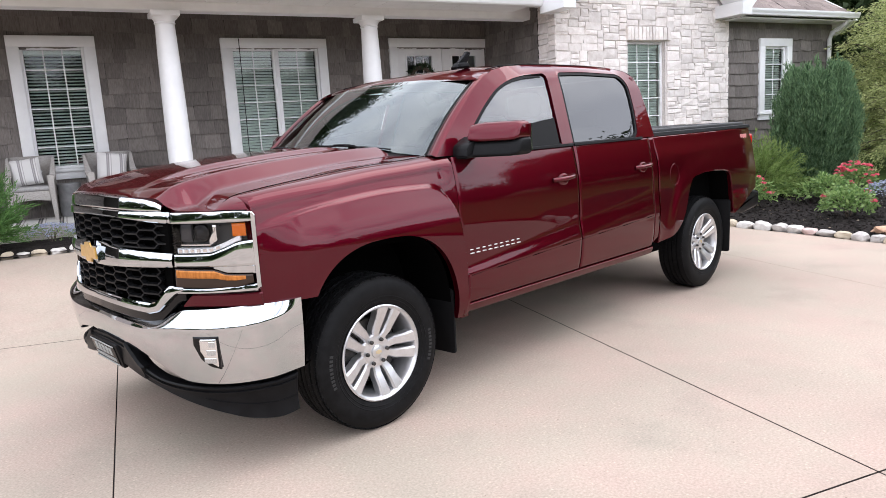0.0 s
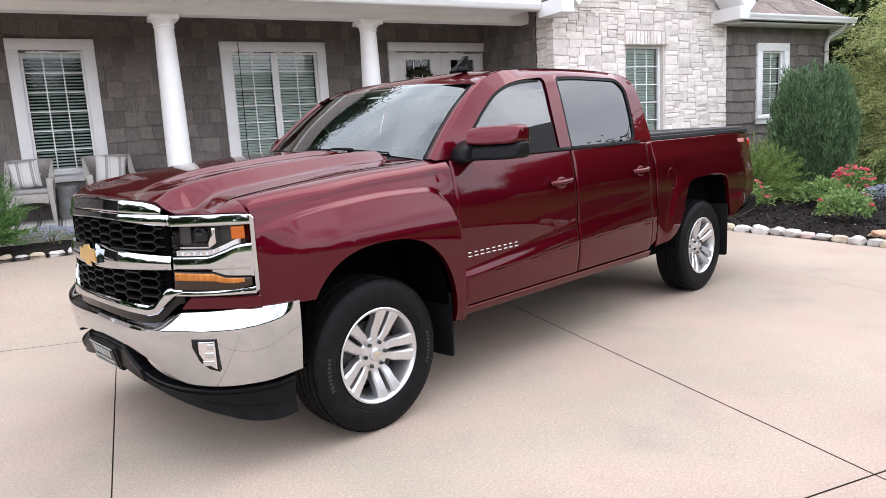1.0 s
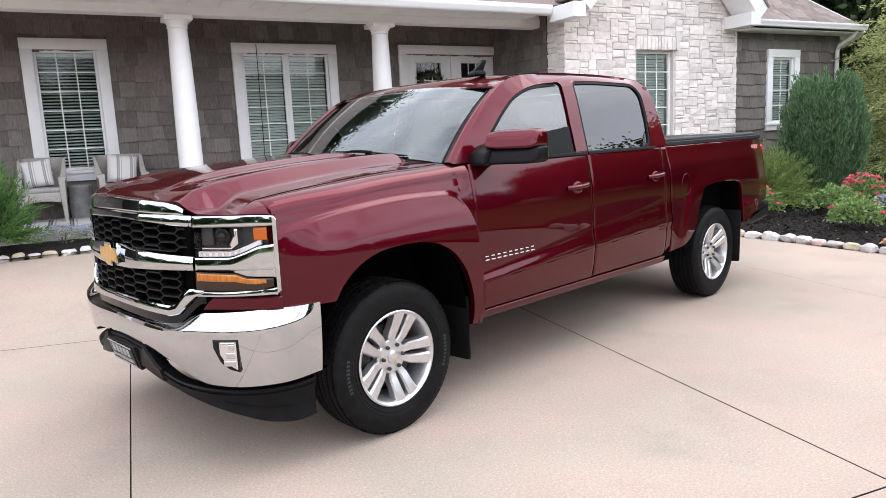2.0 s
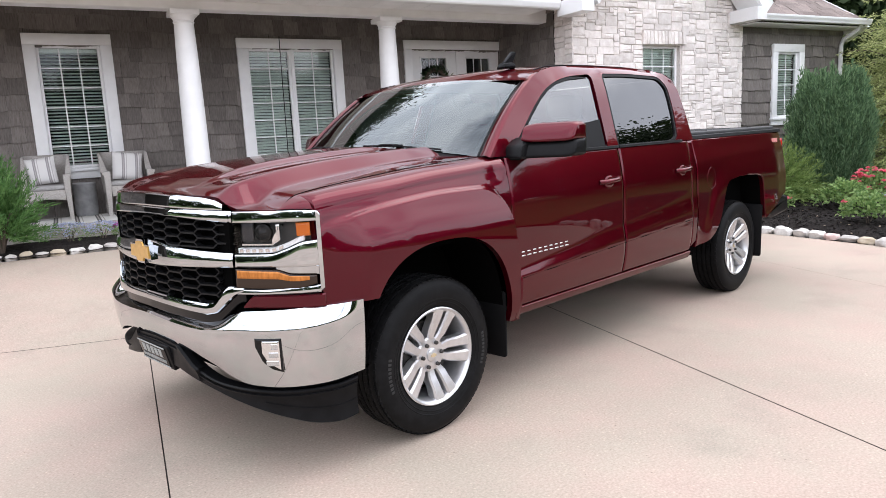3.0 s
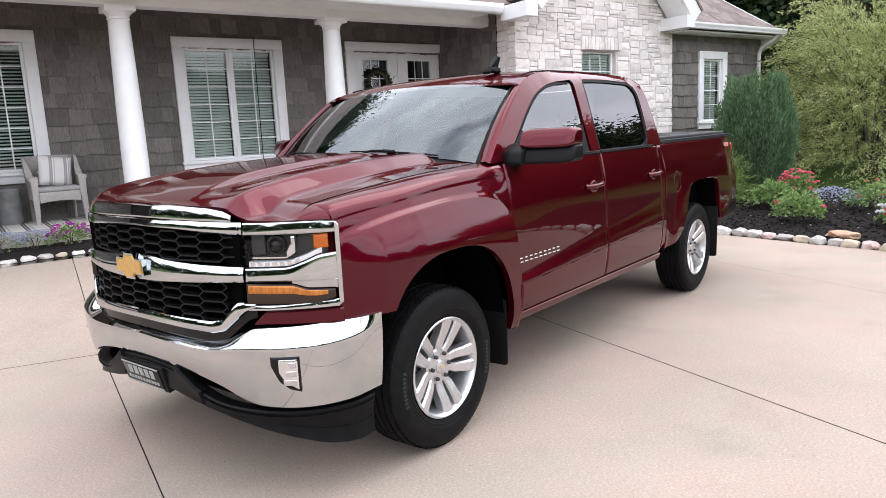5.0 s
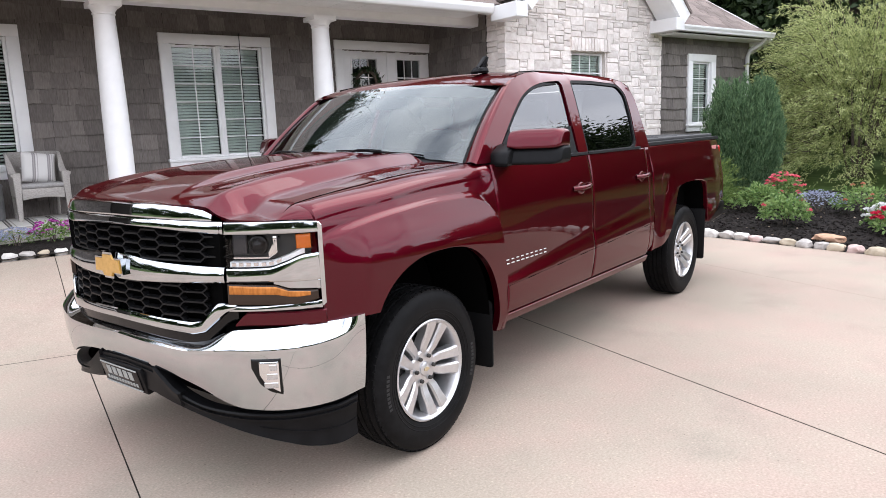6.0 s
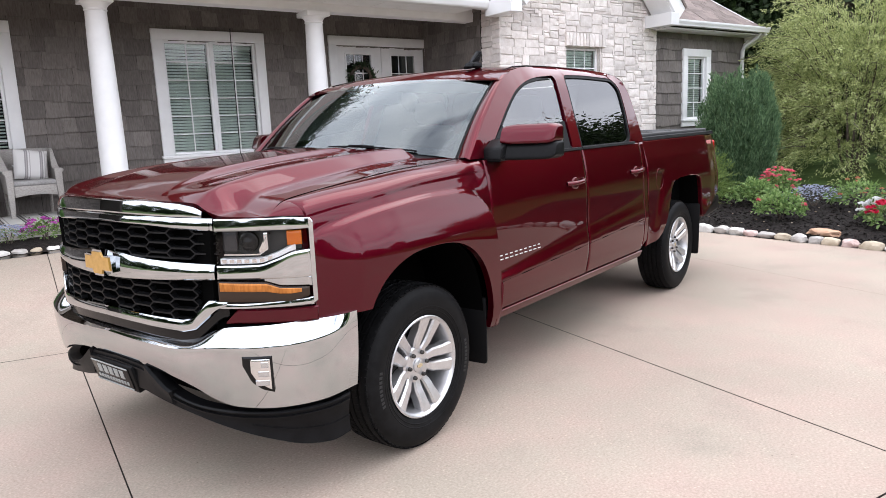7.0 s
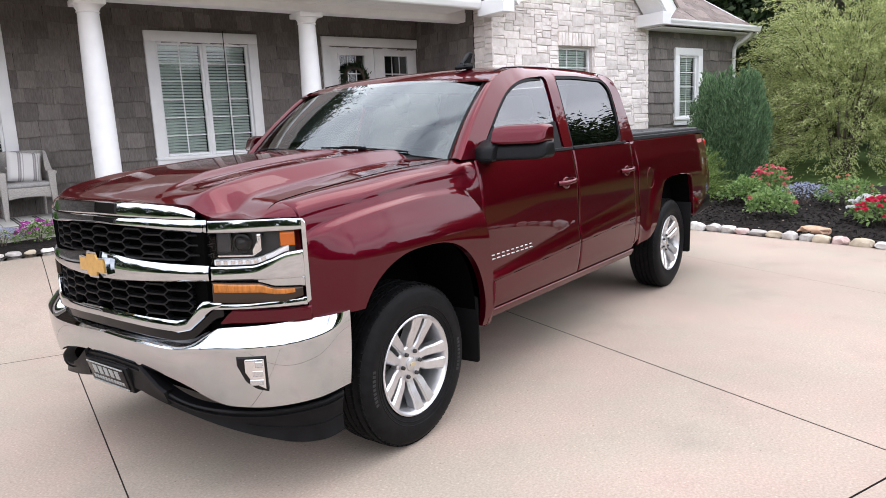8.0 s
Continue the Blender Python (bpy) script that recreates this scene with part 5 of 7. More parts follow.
    for k in range(6):
        a = radians(60 * k + 5)
        c = Vector((0.0635 * math.cos(a), 0, 0.0635 * math.sin(a)))
        b = bm_lathe([(0.002, -0.0930), (0.007, -0.0920), (0.0100, -0.0880), (0.0110, -0.0720)], 8, "y")
        bmesh.ops.translate(b, vec=c, verts=b.verts)
        nut = part("lug_nut", b, DARK_METAL, rim, "steel lug nut", angle=30)
        b = bm_lathe([(0.0165, -0.0770), (0.0150, -0.0745), (0.0105, -0.0735)], 18, "y")
        bmesh.ops.translate(b, vec=c, verts=b.verts)
        part("lug_seat", b, ALLOY, nut)
    part("brake_disc", bm_lathe([(0.05, -0.02), (0.165, -0.02), (0.165, 0.005), (0.05, 0.005)], 48, "y"), DARK_METAL, wh)
    part("wheel_back", bm_lathe([(0.02, 0.03), (0.205, 0.03), (0.205, 0.04), (0.02, 0.04)], 40, "y"), MATT_BLACK, wh)
    return wh


WHEEL_Y = 0.858
first_wheel = build_wheel()
first_wheel.parent = truck
for key in ("label", "category", "group"):
    if key in first_wheel:
        del first_wheel[key]
first_wheel.matrix_basis = pose(0, -WHEEL_Y, 0.395, 0, 3, 0)
for x, s, turn in ((3.655, -1, 40), (0, 1, 0), (3.655, 1, 25)):
    copy_thing(first_wheel, pose(x, s * (WHEEL_Y if x == 0 else 0.812), 0.395, 0, turn, 0 if s < 0 else 180))

# wheel housings, flaps and the frame below
for cx, low in ((0.035, front_arch), (3.60, bed_low)):
    for s in (-1, 1):
        v, f = [], []
        half = 0.478 if cx < 1 else 0.462
        for i in range(25):
            x = cx - half + 2 * half * (0.5 - 0.5 * math.cos(math.pi * i / 24))
            z = max(0.45, low(x)) + 0.012
            v += [(x, s * 0.975, z), (x, s * 0.60, z)]
        f = [(2 * i, 2 * i + 1, 2 * i + 3, 2 * i + 2) for i in range(24)]
        raw("wheel_liner", v, f, MATT_BLACK, truck)
        bm = bm_box(cx - half, cx + half, s * 0.60 - 0.005, s * 0.60 + 0.005, 0.40, 1.0)
        part("inner_wing", bm, MATT_BLACK, truck)
for s in (-1, 1):
    for x0, top, lean in ((0.515, 0.62, 0.0), (4.035, 0.72, 0.0)):
        poly = rounded([(s * 0.745, 0.245), (s * 0.985, 0.252), (s * 0.992, top), (s * 0.745, top)], 0.02)
        bm = bm_prism(poly, x0 - 0.008, x0 + 0.004, "x", 0.003)
        part("mud_flap", bm, SEAL, truck, "black moulded mud flap")
bm = bm_box(0.55, 3.1, -0.80, 0.80, 0.40, 0.50)
bm_box(-0.55, 4.45, -0.50, 0.50, 0.36, 0.62, 0, 2, bm)
# unseen front block, added to keep light off the ground below the nose
bm_box(-0.80, -0.50, -0.55, 0.55, 0.40, 0.54, 0.02, 1, bm)
part("chassis", bm, MATT_BLACK, truck)
for x, r in ((3.645, 0.05), (0, 0.04)):
    part("axle", bm_tube([(x, -0.80, 0.395), (x, 0.80, 0.395)], r, 12), DARK_METAL, truck)

# ---- mirrors, handles, name bars ----
for s in (-1, 1):
    def mir(b, s=s):
        if s > 0:
            bmesh.ops.scale(b, vec=(1, -1, 1), verts=b.verts)
            bmesh.ops.reverse_faces(b, faces=b.faces)
        return b
    # housing: sections stacked outwards
    def shell(z0, z1, grow, y0=-1.245, y1=-0.985):
        own = bmesh.new()
        rings = []
        for k in range(21):
            t = 0.5 - 0.5 * math.cos(math.pi * k / 20)
            y = y0 + (y1 - y0) * t
            sq = (1 - (1 - min(1, t / 0.22)) ** 2.4) ** 0.5 if t < 0.22 else 1.0
            if grow == 0.0 and t > 0.72:
                sq = 1.0 - 0.40 * ((t - 0.72) / 0.28) ** 2
            h0, h1 = z0, z1
            zc = (h0 + h1) / 2
            xf, xr = 0.795 - 0.125 * t, 0.940 - 0.135 * t
            xc = (xf + xr) / 2
            k2 = 0.55 + 0.45 * sq
            ring = []
            for p in rounded([(xf - grow, h0), (xr + grow, h0), (xr + grow, h1), (xf + 0.035 - grow, h1)], [0.02, 0.015, 0.02, 0.05], 4):
                ring.append(own.verts.new((xc + (p[0] - xc) * (0.6 + 0.4 * sq), y, zc + (p[1] - zc) * k2)))
            rings.append(ring)
        for p, q in zip(rings, rings[1:]):
            for i in range(len(p)):
                own.faces.new((p[i], p[(i + 1) % len(p)], q[(i + 1) % len(p)], q[i]))
        own.faces.new(rings[0])
        own.faces.new(rings[-1])
        return own
    mirror = part("door_mirror", mir(shell(1.322, 1.424, 0.004)), BLACK_PLASTIC, truck, "door mirror with a red cap over black plastic")
    part("mirror_cap", mir(shell(1.404, 1.508, 0.0, -1.242, -0.992)), PAINT, mirror)
    b = bm_prism(rounded([(0.635, 1.318), (0.815, 1.322), (0.810, 1.425), (0.74, 1.435), (0.655, 1.385)], 0.02), -1.02, -0.90, "y", 0.012)
    part("mirror_arm", mir(b), BLACK_PLASTIC, mirror)
    b = bm_prism([(0.945, -1.225), (0.950, -1.225), (0.840, -1.01), (0.835, -1.01)], 1.345, 1.490, "z")
    part("mirror_glass", mir(b), REFLECTOR, mirror)
    for x0, x1 in ((1.455, 1.675), (2.445, 2.655)):
        pts = [(x0 + (x1 - x0) * k / 8, -(body_y((x0 + x1) / 2, 1.135) + 0.004 + 0.040 * math.sin(math.pi * k / 8) ** 0.5), 1.128 + 0.012 * k / 8) for k in range(9)]
        b = bm_tube(pts, 0.014, 10)
        h = part("door_handle", mir(b), PAINT, truck)
        cup = bm_lathe([(0.005, -0.004), (0.03, -0.003), (0.044, 0.0), (0.048, 0.003)], 24, "y")
        bmesh.ops.scale(cup, vec=(1.25, 1, 0.85), verts=cup.verts)
        bmesh.ops.translate(cup, vec=((x0 + x1) / 2, -body_y(x0, 1.12) - 0.002, 1.122), verts=cup.verts)
        part("handle_cup", mir(cup), PAINT, h)
    # nine plain chrome bars stand for the model name
    for k in range(9):
        x = 0.684 + 0.405 * k / 8
        wd = 0.017
        y = body_y(x, 0.80)
        b = bm_box(x - wd, x + wd, -y - 0.004, -y + 0.002, 0.787, 0.794, 0.002, 1)
        bm_box(x - wd, x + wd * 0.6, -y - 0.004, -y + 0.002, 0.808, 0.815, 0.002, 1, b)
        part("name_bar", mir(b), ALLOY, truck)
    # small decal at the rear of the bed side
    for k in range(3):
        x = 4.33 + 0.055 * k
        b = bm_box(x, x + 0.042, -body_y(x, 1.265) - 0.0025, -body_y(x, 1.265) + 0.004, 1.245, 1.283, 0.001, 1)
        part("bed_decal", mir(b), principled("pale_red_decal", (0.55, 0.22, 0.22), 0.4), truck)
# fuel door on the bed side is a shallow seam
own = bmesh.new()
rings = []
for k in range(40):
    a = 2 * math.pi * k / 40
    ring = []
    for r, o in ((0.080, 0.0), (0.081, 0.0014), (0.083, 0.0014), (0.084, 0.0)):
        x, z = 3.02 + 0.86 * r * math.cos(a), 1.03 + r * math.sin(a)
        ring.append(own.verts.new((x, -(body_y(x, z) + o), z)))
    rings.append(ring)
for k in range(40):
    p, q = rings[k], rings[(k + 1) % 40]
    for i in range(3):
        own.faces.new((p[i], p[i + 1], q[i + 1], q[i]))
part("fuel_door_seam", own, PAINT, truck)

# ---- cabin ----
for y in (-0.42, 0.42):
    b = bm_box(1.25, 1.75, y - 0.25, y + 0.25, 0.80, 0.98, 0.06, 3)
    seat = part("front_seat", b, SEAT_GREY, truck, "grey cloth front seat")
    b = bm_prism(rounded([(1.68, 0.95), (1.82, 0.95), (1.92, 1.50), (1.80, 1.52)], 0.05), y - 0.24, y + 0.24, "y", 0.04)
    part("seat_back", b, SEAT_GREY, seat)
    b = bm_box(1.83, 1.95, y - 0.13, y + 0.13, 1.535, 1.70, 0.045, 4)
    part("headrest", b, SEAT_GREY, seat)
for y in (-0.45, 0.0, 0.45):
    b = bm_box(2.50, 2.60, y - 0.12, y + 0.12, 1.43, 1.57, 0.04, 3)
    part("rear_headrest", b, SEAT_GREY, truck)
part("rear_bench", bm_prism(rounded([(2.05, 0.85), (2.5, 0.85), (2.66, 1.42), (2.52, 1.44), (2.44, 1.0), (2.05, 1.0)], 0.04), -0.72, 0.72, "y", 0.03), SEAT_GREY, truck, "grey cloth rear bench")
part("dashboard", bm_prism(rounded([(0.50, 1.10), (0.50, 1.33), (0.72, 1.345), (0.92, 1.31), (0.98, 1.20), (0.90, 1.0)], 0.05), -0.80, 0.80, "y", 0.02), varied(principled("grey_dash", (0.10, 0.10, 0.10), 0.8), (0.085, 0.085, 0.085), (0.115, 0.115, 0.115), 40, bump=0.2, bump_scale=300), truck)
b = bm_lathe([(0.185 + 0.016 * math.cos(a), 0.016 * math.sin(a)) for a in [2 * math.pi * k / 10 for k in range(10)]], 36, "z", True)
bm_box(-0.18, 0.18, -0.02, 0.02, -0.02, 0.0, 0.005, 1, b)
bm_lathe([(0.001, 0.01), (0.05, 0.005), (0.06, -0.03)], 20, "z", False, b)
bmesh.ops.transform(b, matrix=pose(1.08, -0.42, 1.27, 0, -65, 0), verts=b.verts)
part("steering_wheel", b, VINYL, truck)
p = ws_pt(0.0, 0.86, -0.07)
part("rear_view_mirror", bm_box(p[0], p[0] + 0.03, -0.13, 0.13, p[2] - 0.035, p[2] + 0.035, 0.012), GLOSS_BLACK, truck)
part("cabin_floor", bm_box(0.7, 2.72, -0.90, 0.90, 0.55, 0.82), MATT_BLACK, truck)
part("headliner", bm_box(1.15, 2.68, -0.68, 0.68, 1.795, 1.815), principled("grey_headliner", (0.35, 0.35, 0.34), 0.95), truck)
b = bm_box(0.64, 2.70, -0.915, -0.885, 0.82, 1.335, 0.01, 1)
bm_box(0.64, 2.70, 0.885, 0.915, 0.82, 1.335, 0.01, 1, b)
part("door_trim", b, VINYL, truck)

# ---- house: built in its own frame (u along the front, w away from the drive, z up) ----
FLOOR_Z = 0.625
WALL_W, STONE_W, WING_W = 6.85, 4.78, 4.86
rnd = random.Random(7)


def housed(ob):
    if ob.parent is None:
        ob.matrix_world = HOUSE
    return ob


def struct(name, bm, material, label, smooth=False):
    return tagged(housed(part(name, bm, material, None, label, smooth=smooth)), kind="structure")


def wall_bm(u0, u1, z0, z1, w0, w1, holes=()):
    """A thick wall with rectangular openings (u0, u1, z0, z1)."""
    us = sorted({u0, u1, *[c for h in holes for c in h[:2]]})
    zs = sorted({z0, z1, *[c for h in holes for c in h[2:]]})
    own = bmesh.new()
    for a, b in zip(us, us[1:]):
        for c, d in zip(zs, zs[1:]):
            if any(h[0] <= (a + b) / 2 <= h[1] and h[2] <= (c + d) / 2 <= h[3] for h in holes):
                continue
            bm_box(a, b, w0, w1, c, d, 0, 1, own)
    bmesh.ops.remove_doubles(own, verts=own.verts, dist=1e-4)
    return own


W1 = (-1.345, -0.585, 1.265, 2.875)
W2 = (1.375, 2.725, 1.265, 2.865)
DOOR = (4.10, 5.86, FLOOR_Z, 2.885)
W3 = (7.33, 8.17, 1.18, 2.735)
W4 = (10.73, 11.36, 1.46, 2.665)

wall_porch = struct("wall_1", wall_bm(-7.0, 5.90, 0.2, 3.50, WALL_W + 0.004, WALL_W + 0.16, [W1, W2, DOOR]), BACKING, "porch wall clad in grey-brown wooden shingles")
wall_return = struct("wall_2", bm_box(5.86, 6.05, 5.22, WALL_W + 0.16, 0.2, 3.50), BACKING, "porch side wall clad in grey-brown shingles")
wall_stone = struct("wall_3", wall_bm(5.85, 9.70, -0.1, 3.30, STONE_W + 0.03, STONE_W + 0.30, [W3]), MORTAR, "gabled wall of pale irregular limestone")
bm = bm_prism([(5.85, 3.30), (9.70, 3.30), (7.78, 4.95)], STONE_W + 0.03, STONE_W + 0.30, "y")
wall_gable = struct("wall_4", bm, MORTAR, "stone gable above the wall")
wall_side = struct("wall_5", bm_box(5.855, 6.05, STONE_W + 0.305, 5.22, -0.1, 3.40), MORTAR, "short stone return beside the porch")
wall_wing = struct("wall_6", wall_bm(9.70, 12.75, -0.1, 3.15, WING_W + 0.004, WING_W + 0.18, [W4]), BACKING, "wing wall clad in grey-brown wooden shingles")
wall_end = struct("wall_7", bm_box(12.60, 12.75, WING_W + 0.185, 11.0, -0.1, 3.15), BACKING, "far end wall of the wing")
wall_back = struct("wall_8", bm_box(-7.0, 12.75, 11.0, 11.2, -0.1, 3.4), BACKING, "rear wall of the house")
wall_left = struct("wall_9", bm_box(-7.2, -7.0, 4.9, 11.0, -0.1, 3.4), BACKING, "left end wall of the house")
struct("ceiling", bm_box(-7.0, 5.85, 5.42, WALL_W, 3.445, 3.475), CEILING, "unseen porch ceiling, dark to shade the wall below")
bm = bm_box(-7.0, 5.84, 5.28, WALL_W + 0.0, 0.12, FLOOR_Z, 0.006, 1)
struct("porch_floor", bm, PORCH, "raised concrete porch floor with a pale edge")

# ---- wooden shingle cladding ----
SHINGLE_W = [0.125, 0.16, 0.195, 0.23, 0.265]


def shingle_mesh(wd):
    h, b, t = 0.262, 0.034, 0.007
    x = wd / 2 - 0.0005
    k = 6
    low = [rnd.uniform(-0.005, 0.005) + 0.006 * math.sin(3.1 * i / k + wd * 40) for i in range(k + 1)]
    us = [-x + 2 * x * i / k for i in range(k + 1)]
    # worn butt: the lower edge wavers and its corners are eased
    low[0] += 0.004
    low[-1] += 0.004
    bulge = [b + rnd.uniform(-0.003, 0.003) for _ in us]
    bulge[0] -= 0.003
    bulge[-1] -= 0.003
    v = [(u, -q, z) for u, q, z in zip(us, bulge, low)] + [(u, -t, h) for u in us] + [(u, 0, z) for u, z in zip(us, low)]
    n = k + 1
    f = [(i, i + 1, n + i + 1, n + i) for i in range(k)] + [(2 * n + i, 2 * n + i + 1, i + 1, i) for i in range(k)]
    me = bpy.data.meshes.new("shingle")
    me.from_pydata(v, [], f)
    me.materials.append(SIDING)
    return me


SHINGLES = [shingle_mesh(SHINGLE_W[k % 5]) for k in range(20)]
shingle_bits = []


def clad(wall, at, a0, a1, z0, z1, holes, keep, limit):
    """Lay shingle courses; at(a, z) gives the pose of a shingle's lower edge; keep(a, z) picks those that are parts."""
    made = 0
    z = z0
    while z < z1:
        a = a0 - rnd.random() * 0.1
        while a < a1:
            k = rnd.randrange(20)
            wd = SHINGLE_W[k % 5]
            lo_a, hi_a = max(a, a0), min(a + wd, a1)
            a += wd + 0.001
            for h in holes:
                if h[2] - 0.20 < z and z + 0.22 < h[3] + 0.14:
                    if lo_a < h[0] - 0.09 < hi_a:
                        hi_a = h[0] - 0.09
                    elif lo_a < h[1] + 0.09 < hi_a:
                        lo_a = h[1] + 0.09
                    elif h[0] - 0.09 <= lo_a and hi_a <= h[1] + 0.09:
                        hi_a = lo_a
            if hi_a - lo_a < 0.02:
                continue
            c = (lo_a + hi_a) / 2
            m = at(c, z + rnd.uniform(-0.014, 0.014)) @ pose(0, 0, 0, rnd.uniform(-0.8, 0.8), rnd.uniform(-0.8, 0.8), 0) @ Matrix.Diagonal(((hi_a - lo_a) / wd, 1, 1, 1))
            if keep(c, z) and made < limit:
                ob = new("shingle", SHINGLES[k])
                ob.parent = wall
                ob.matrix_basis = m
                made += 1
            else:
                shingle_bits.append((wall, k, m))
        z += 0.205


clad(wall_porch, lambda a, z: pose(a, WALL_W, z), -6.9, 5.86, FLOOR_Z - 0.02, 3.42, [W1, W2, DOOR], lambda a, z: -1.9 < a < 4.1 and z > 0.80, 300)
clad(wall_return, lambda a, z: pose(5.858, a, z, 0, 0, -90), 5.24, WALL_W - 0.02, FLOOR_Z, 3.42, [], lambda a, z: z > 2.3, 60)
clad(wall_wing, lambda a, z: pose(a, WING_W, z), 9.71, 12.75, 0.12, 3.02, [W4], lambda a, z: z > 1.0, 240)
for wall in {b[0] for b in shingle_bits}:
    own = bmesh.new()
    for w_, k, m in shingle_bits:
        if w_ is wall:
            n0 = len(own.verts)
            own.from_mesh(SHINGLES[k])
            own.verts.ensure_lookup_table()
            bmesh.ops.transform(own, matrix=m, verts=own.verts[n0:])
    me = bpy.data.meshes.new("shingle_rest")
    own.to_mesh(me)
    own.free()
    me.materials.clear()
    ob = link_mesh("shingle_rest", me, SIDING_REST, wall, smooth=False)
    tagged(ob, kind="stuff")

# ---- limestone ashlar ----
CELL_U, CELL_Z = 0.041, 0.040


def stone_mesh(wd, ht, material, dp=0.021):
    x, z = wd / 2, ht / 2
    c = min(0.006, wd * 0.06, ht * 0.09)
    j = lambda s: rnd.uniform(-s, s)
    sk = min(0.010, 0.06 * wd, 0.10 * ht)
    back = [(-x + j(sk), 0, -z + j(sk)), (x + j(sk), 0, -z + j(sk)), (x + j(sk), 0, z + j(sk)), (-x + j(sk), 0, z + j(sk))]
    mid = [(px, -dp * 0.6, pz) for px, _, pz in back]
    fr = [(px * (1 - c / x) + j(0.006), -dp + j(0.007), pz * (1 - c / z) + j(0.004)) for px, _, pz in back]
    cen = [(j(x * 0.3), -dp - 0.004 + j(0.008), j(z * 0.3))]
    v = back + mid + fr + cen
    f = []
    for a, b in ((0, 4), (4, 8)):
        for k in range(4):
            q = (k + 1) % 4
            f.append((a + k, a + q, b + q, b + k))
    f += [(8 + k, 8 + (k + 1) % 4, 12) for k in range(4)]
    me = bpy.data.meshes.new("stone")
    me.from_pydata(v, [], f)
    me.materials.append(material)
    return me


rest_bits = {}


def lay_stones(wall, at, a0, a1, z0, z1, inside, keep, limit):
    nu, nz = int((a1 - a0) / CELL_U), int((z1 - z0) / CELL_Z)
    cu, cz = (a1 - a0) / nu, (z1 - z0) / nz
    used = [[False] * nu for _ in range(nz)]
    made = 0
    for r in range(nz):
        for c in range(nu):
            if used[r][c]:
                continue
            h = rnd.choices((1, 2, 3, 4), (3, 7, 6, 2))[0]
            w = rnd.choices((3, 4, 5, 6, 7, 8, 9, 10), (1, 3, 4, 5, 5, 4, 3, 2))[0]
            if h > 2:
                w = min(max(w, 4), 8)
            w0 = 0
            while w0 < w and c + w0 < nu and not used[r][c + w0]:
                w0 += 1
            if c + w0 == nu - 1 and not used[r][nu - 1]:
                w0 += 1
            w = w0
            h = min(h, nz - r)
            while h > 1 and any(used[r + k][c + q] for k in range(h) for q in range(w)):
                h -= 1
            for k in range(h):
                for q in range(w):
                    used[r + k][c + q] = True
            a, z = a0 + (c + w / 2) * cu, z0 + (r + h / 2) * cz
            wd, ht = w * cu - 0.0045, h * cz - 0.0045
            if not inside(a, z, wd, ht):
                continue
            m = at(a, z)
            if keep(a, z) and made < limit:
                ob = new("stone", stone_mesh(wd, ht, STONE))
                ob.parent = wall
                ob.matrix_basis = m
                made += 1
            else:
                rest_bits.setdefault(wall, []).append((stone_mesh(wd, ht, STONE_REST), m))


def off_window(a, z, wd, ht):
    return not (W3[0] - 0.02 < a + wd / 2 and a - wd / 2 < W3[1] + 0.02 and W3[2] - 0.05 < z + ht / 2 and z - ht / 2 < W3[3] + 0.235)


def clear_stone(a, z, wd, ht):
    return off_window(a, z, wd, ht)


lay_stones(wall_stone, lambda a, z: pose(a, STONE_W + 0.03, z), 5.85, 7.30, -0.08, 3.30, clear_stone, lambda a, z: z > 2.2, 120)
lay_stones(wall_stone, lambda a, z: pose(a, STONE_W + 0.03, z), 8.20, 9.72, -0.08, 3.30, clear_stone, lambda a, z: z > 1.15, 220)
lay_stones(wall_stone, lambda a, z: pose(a, STONE_W + 0.03, z), 7.30, 8.20, W3[3] + 0.245, 3.30, clear_stone, lambda a, z: True, 60)
lay_stones(wall_gable, lambda a, z: pose(a, STONE_W + 0.03, z), 5.90, 9.66, 3.305, 4.90, lambda a, z, wd, ht: abs(a - 7.78) + wd / 2 < (4.97 - z - ht / 2) * 1.16, lambda a, z: z < 3.7 and a > 6, 120)
lay_stones(wall_side, lambda a, z: pose(5.856, a, z, 0, 0, -90), STONE_W + 0.0, 5.22, 0.0, 3.35, lambda *q: True, lambda a, z: z > 2.1, 60)
# upright stones over the window
a = W3[0] - 0.05
while a < W3[1] + 0.04:
    wd = rnd.uniform(0.06, 0.11)
    ob = new("stone", stone_mesh(wd - 0.008, 0.215, STONE, 0.058))
    ob.parent = wall_stone
    ob.matrix_basis = pose(a + wd / 2, STONE_W + 0.03, W3[3] + 0.12)
    a += wd
for wall, bits in rest_bits.items():
    own = bmesh.new()
    for me, m in bits:
        n0 = len(own.verts)
        own.from_mesh(me)
        own.verts.ensure_lookup_table()
        bmesh.ops.transform(own, matrix=m, verts=own.verts[n0:])
    me = bpy.data.meshes.new("stone_rest")
    own.to_mesh(me)
    own.free()
    me.materials.clear()
    tagged(link_mesh("stone_rest", me, STONE_REST, wall, smooth=False), kind="stuff")


# ---- windows ----
def pane(a, b, w, c, d, parent):
    """One glass pane with thin returns at its edges, its face to the outside."""
    v = [(a, w, c), (b, w, c), (b, w, d), (a, w, d), (a, w + 0.004, c), (b, w + 0.004, c), (b, w + 0.004, d), (a, w + 0.004, d)]
    f = [(0, 1, 2, 3), (0, 4, 5, 1), (1, 5, 6, 2), (2, 6, 7, 3), (3, 7, 4, 0)]
    return raw("pane", v, f, HOUSE_GLASS, parent, smooth=False)


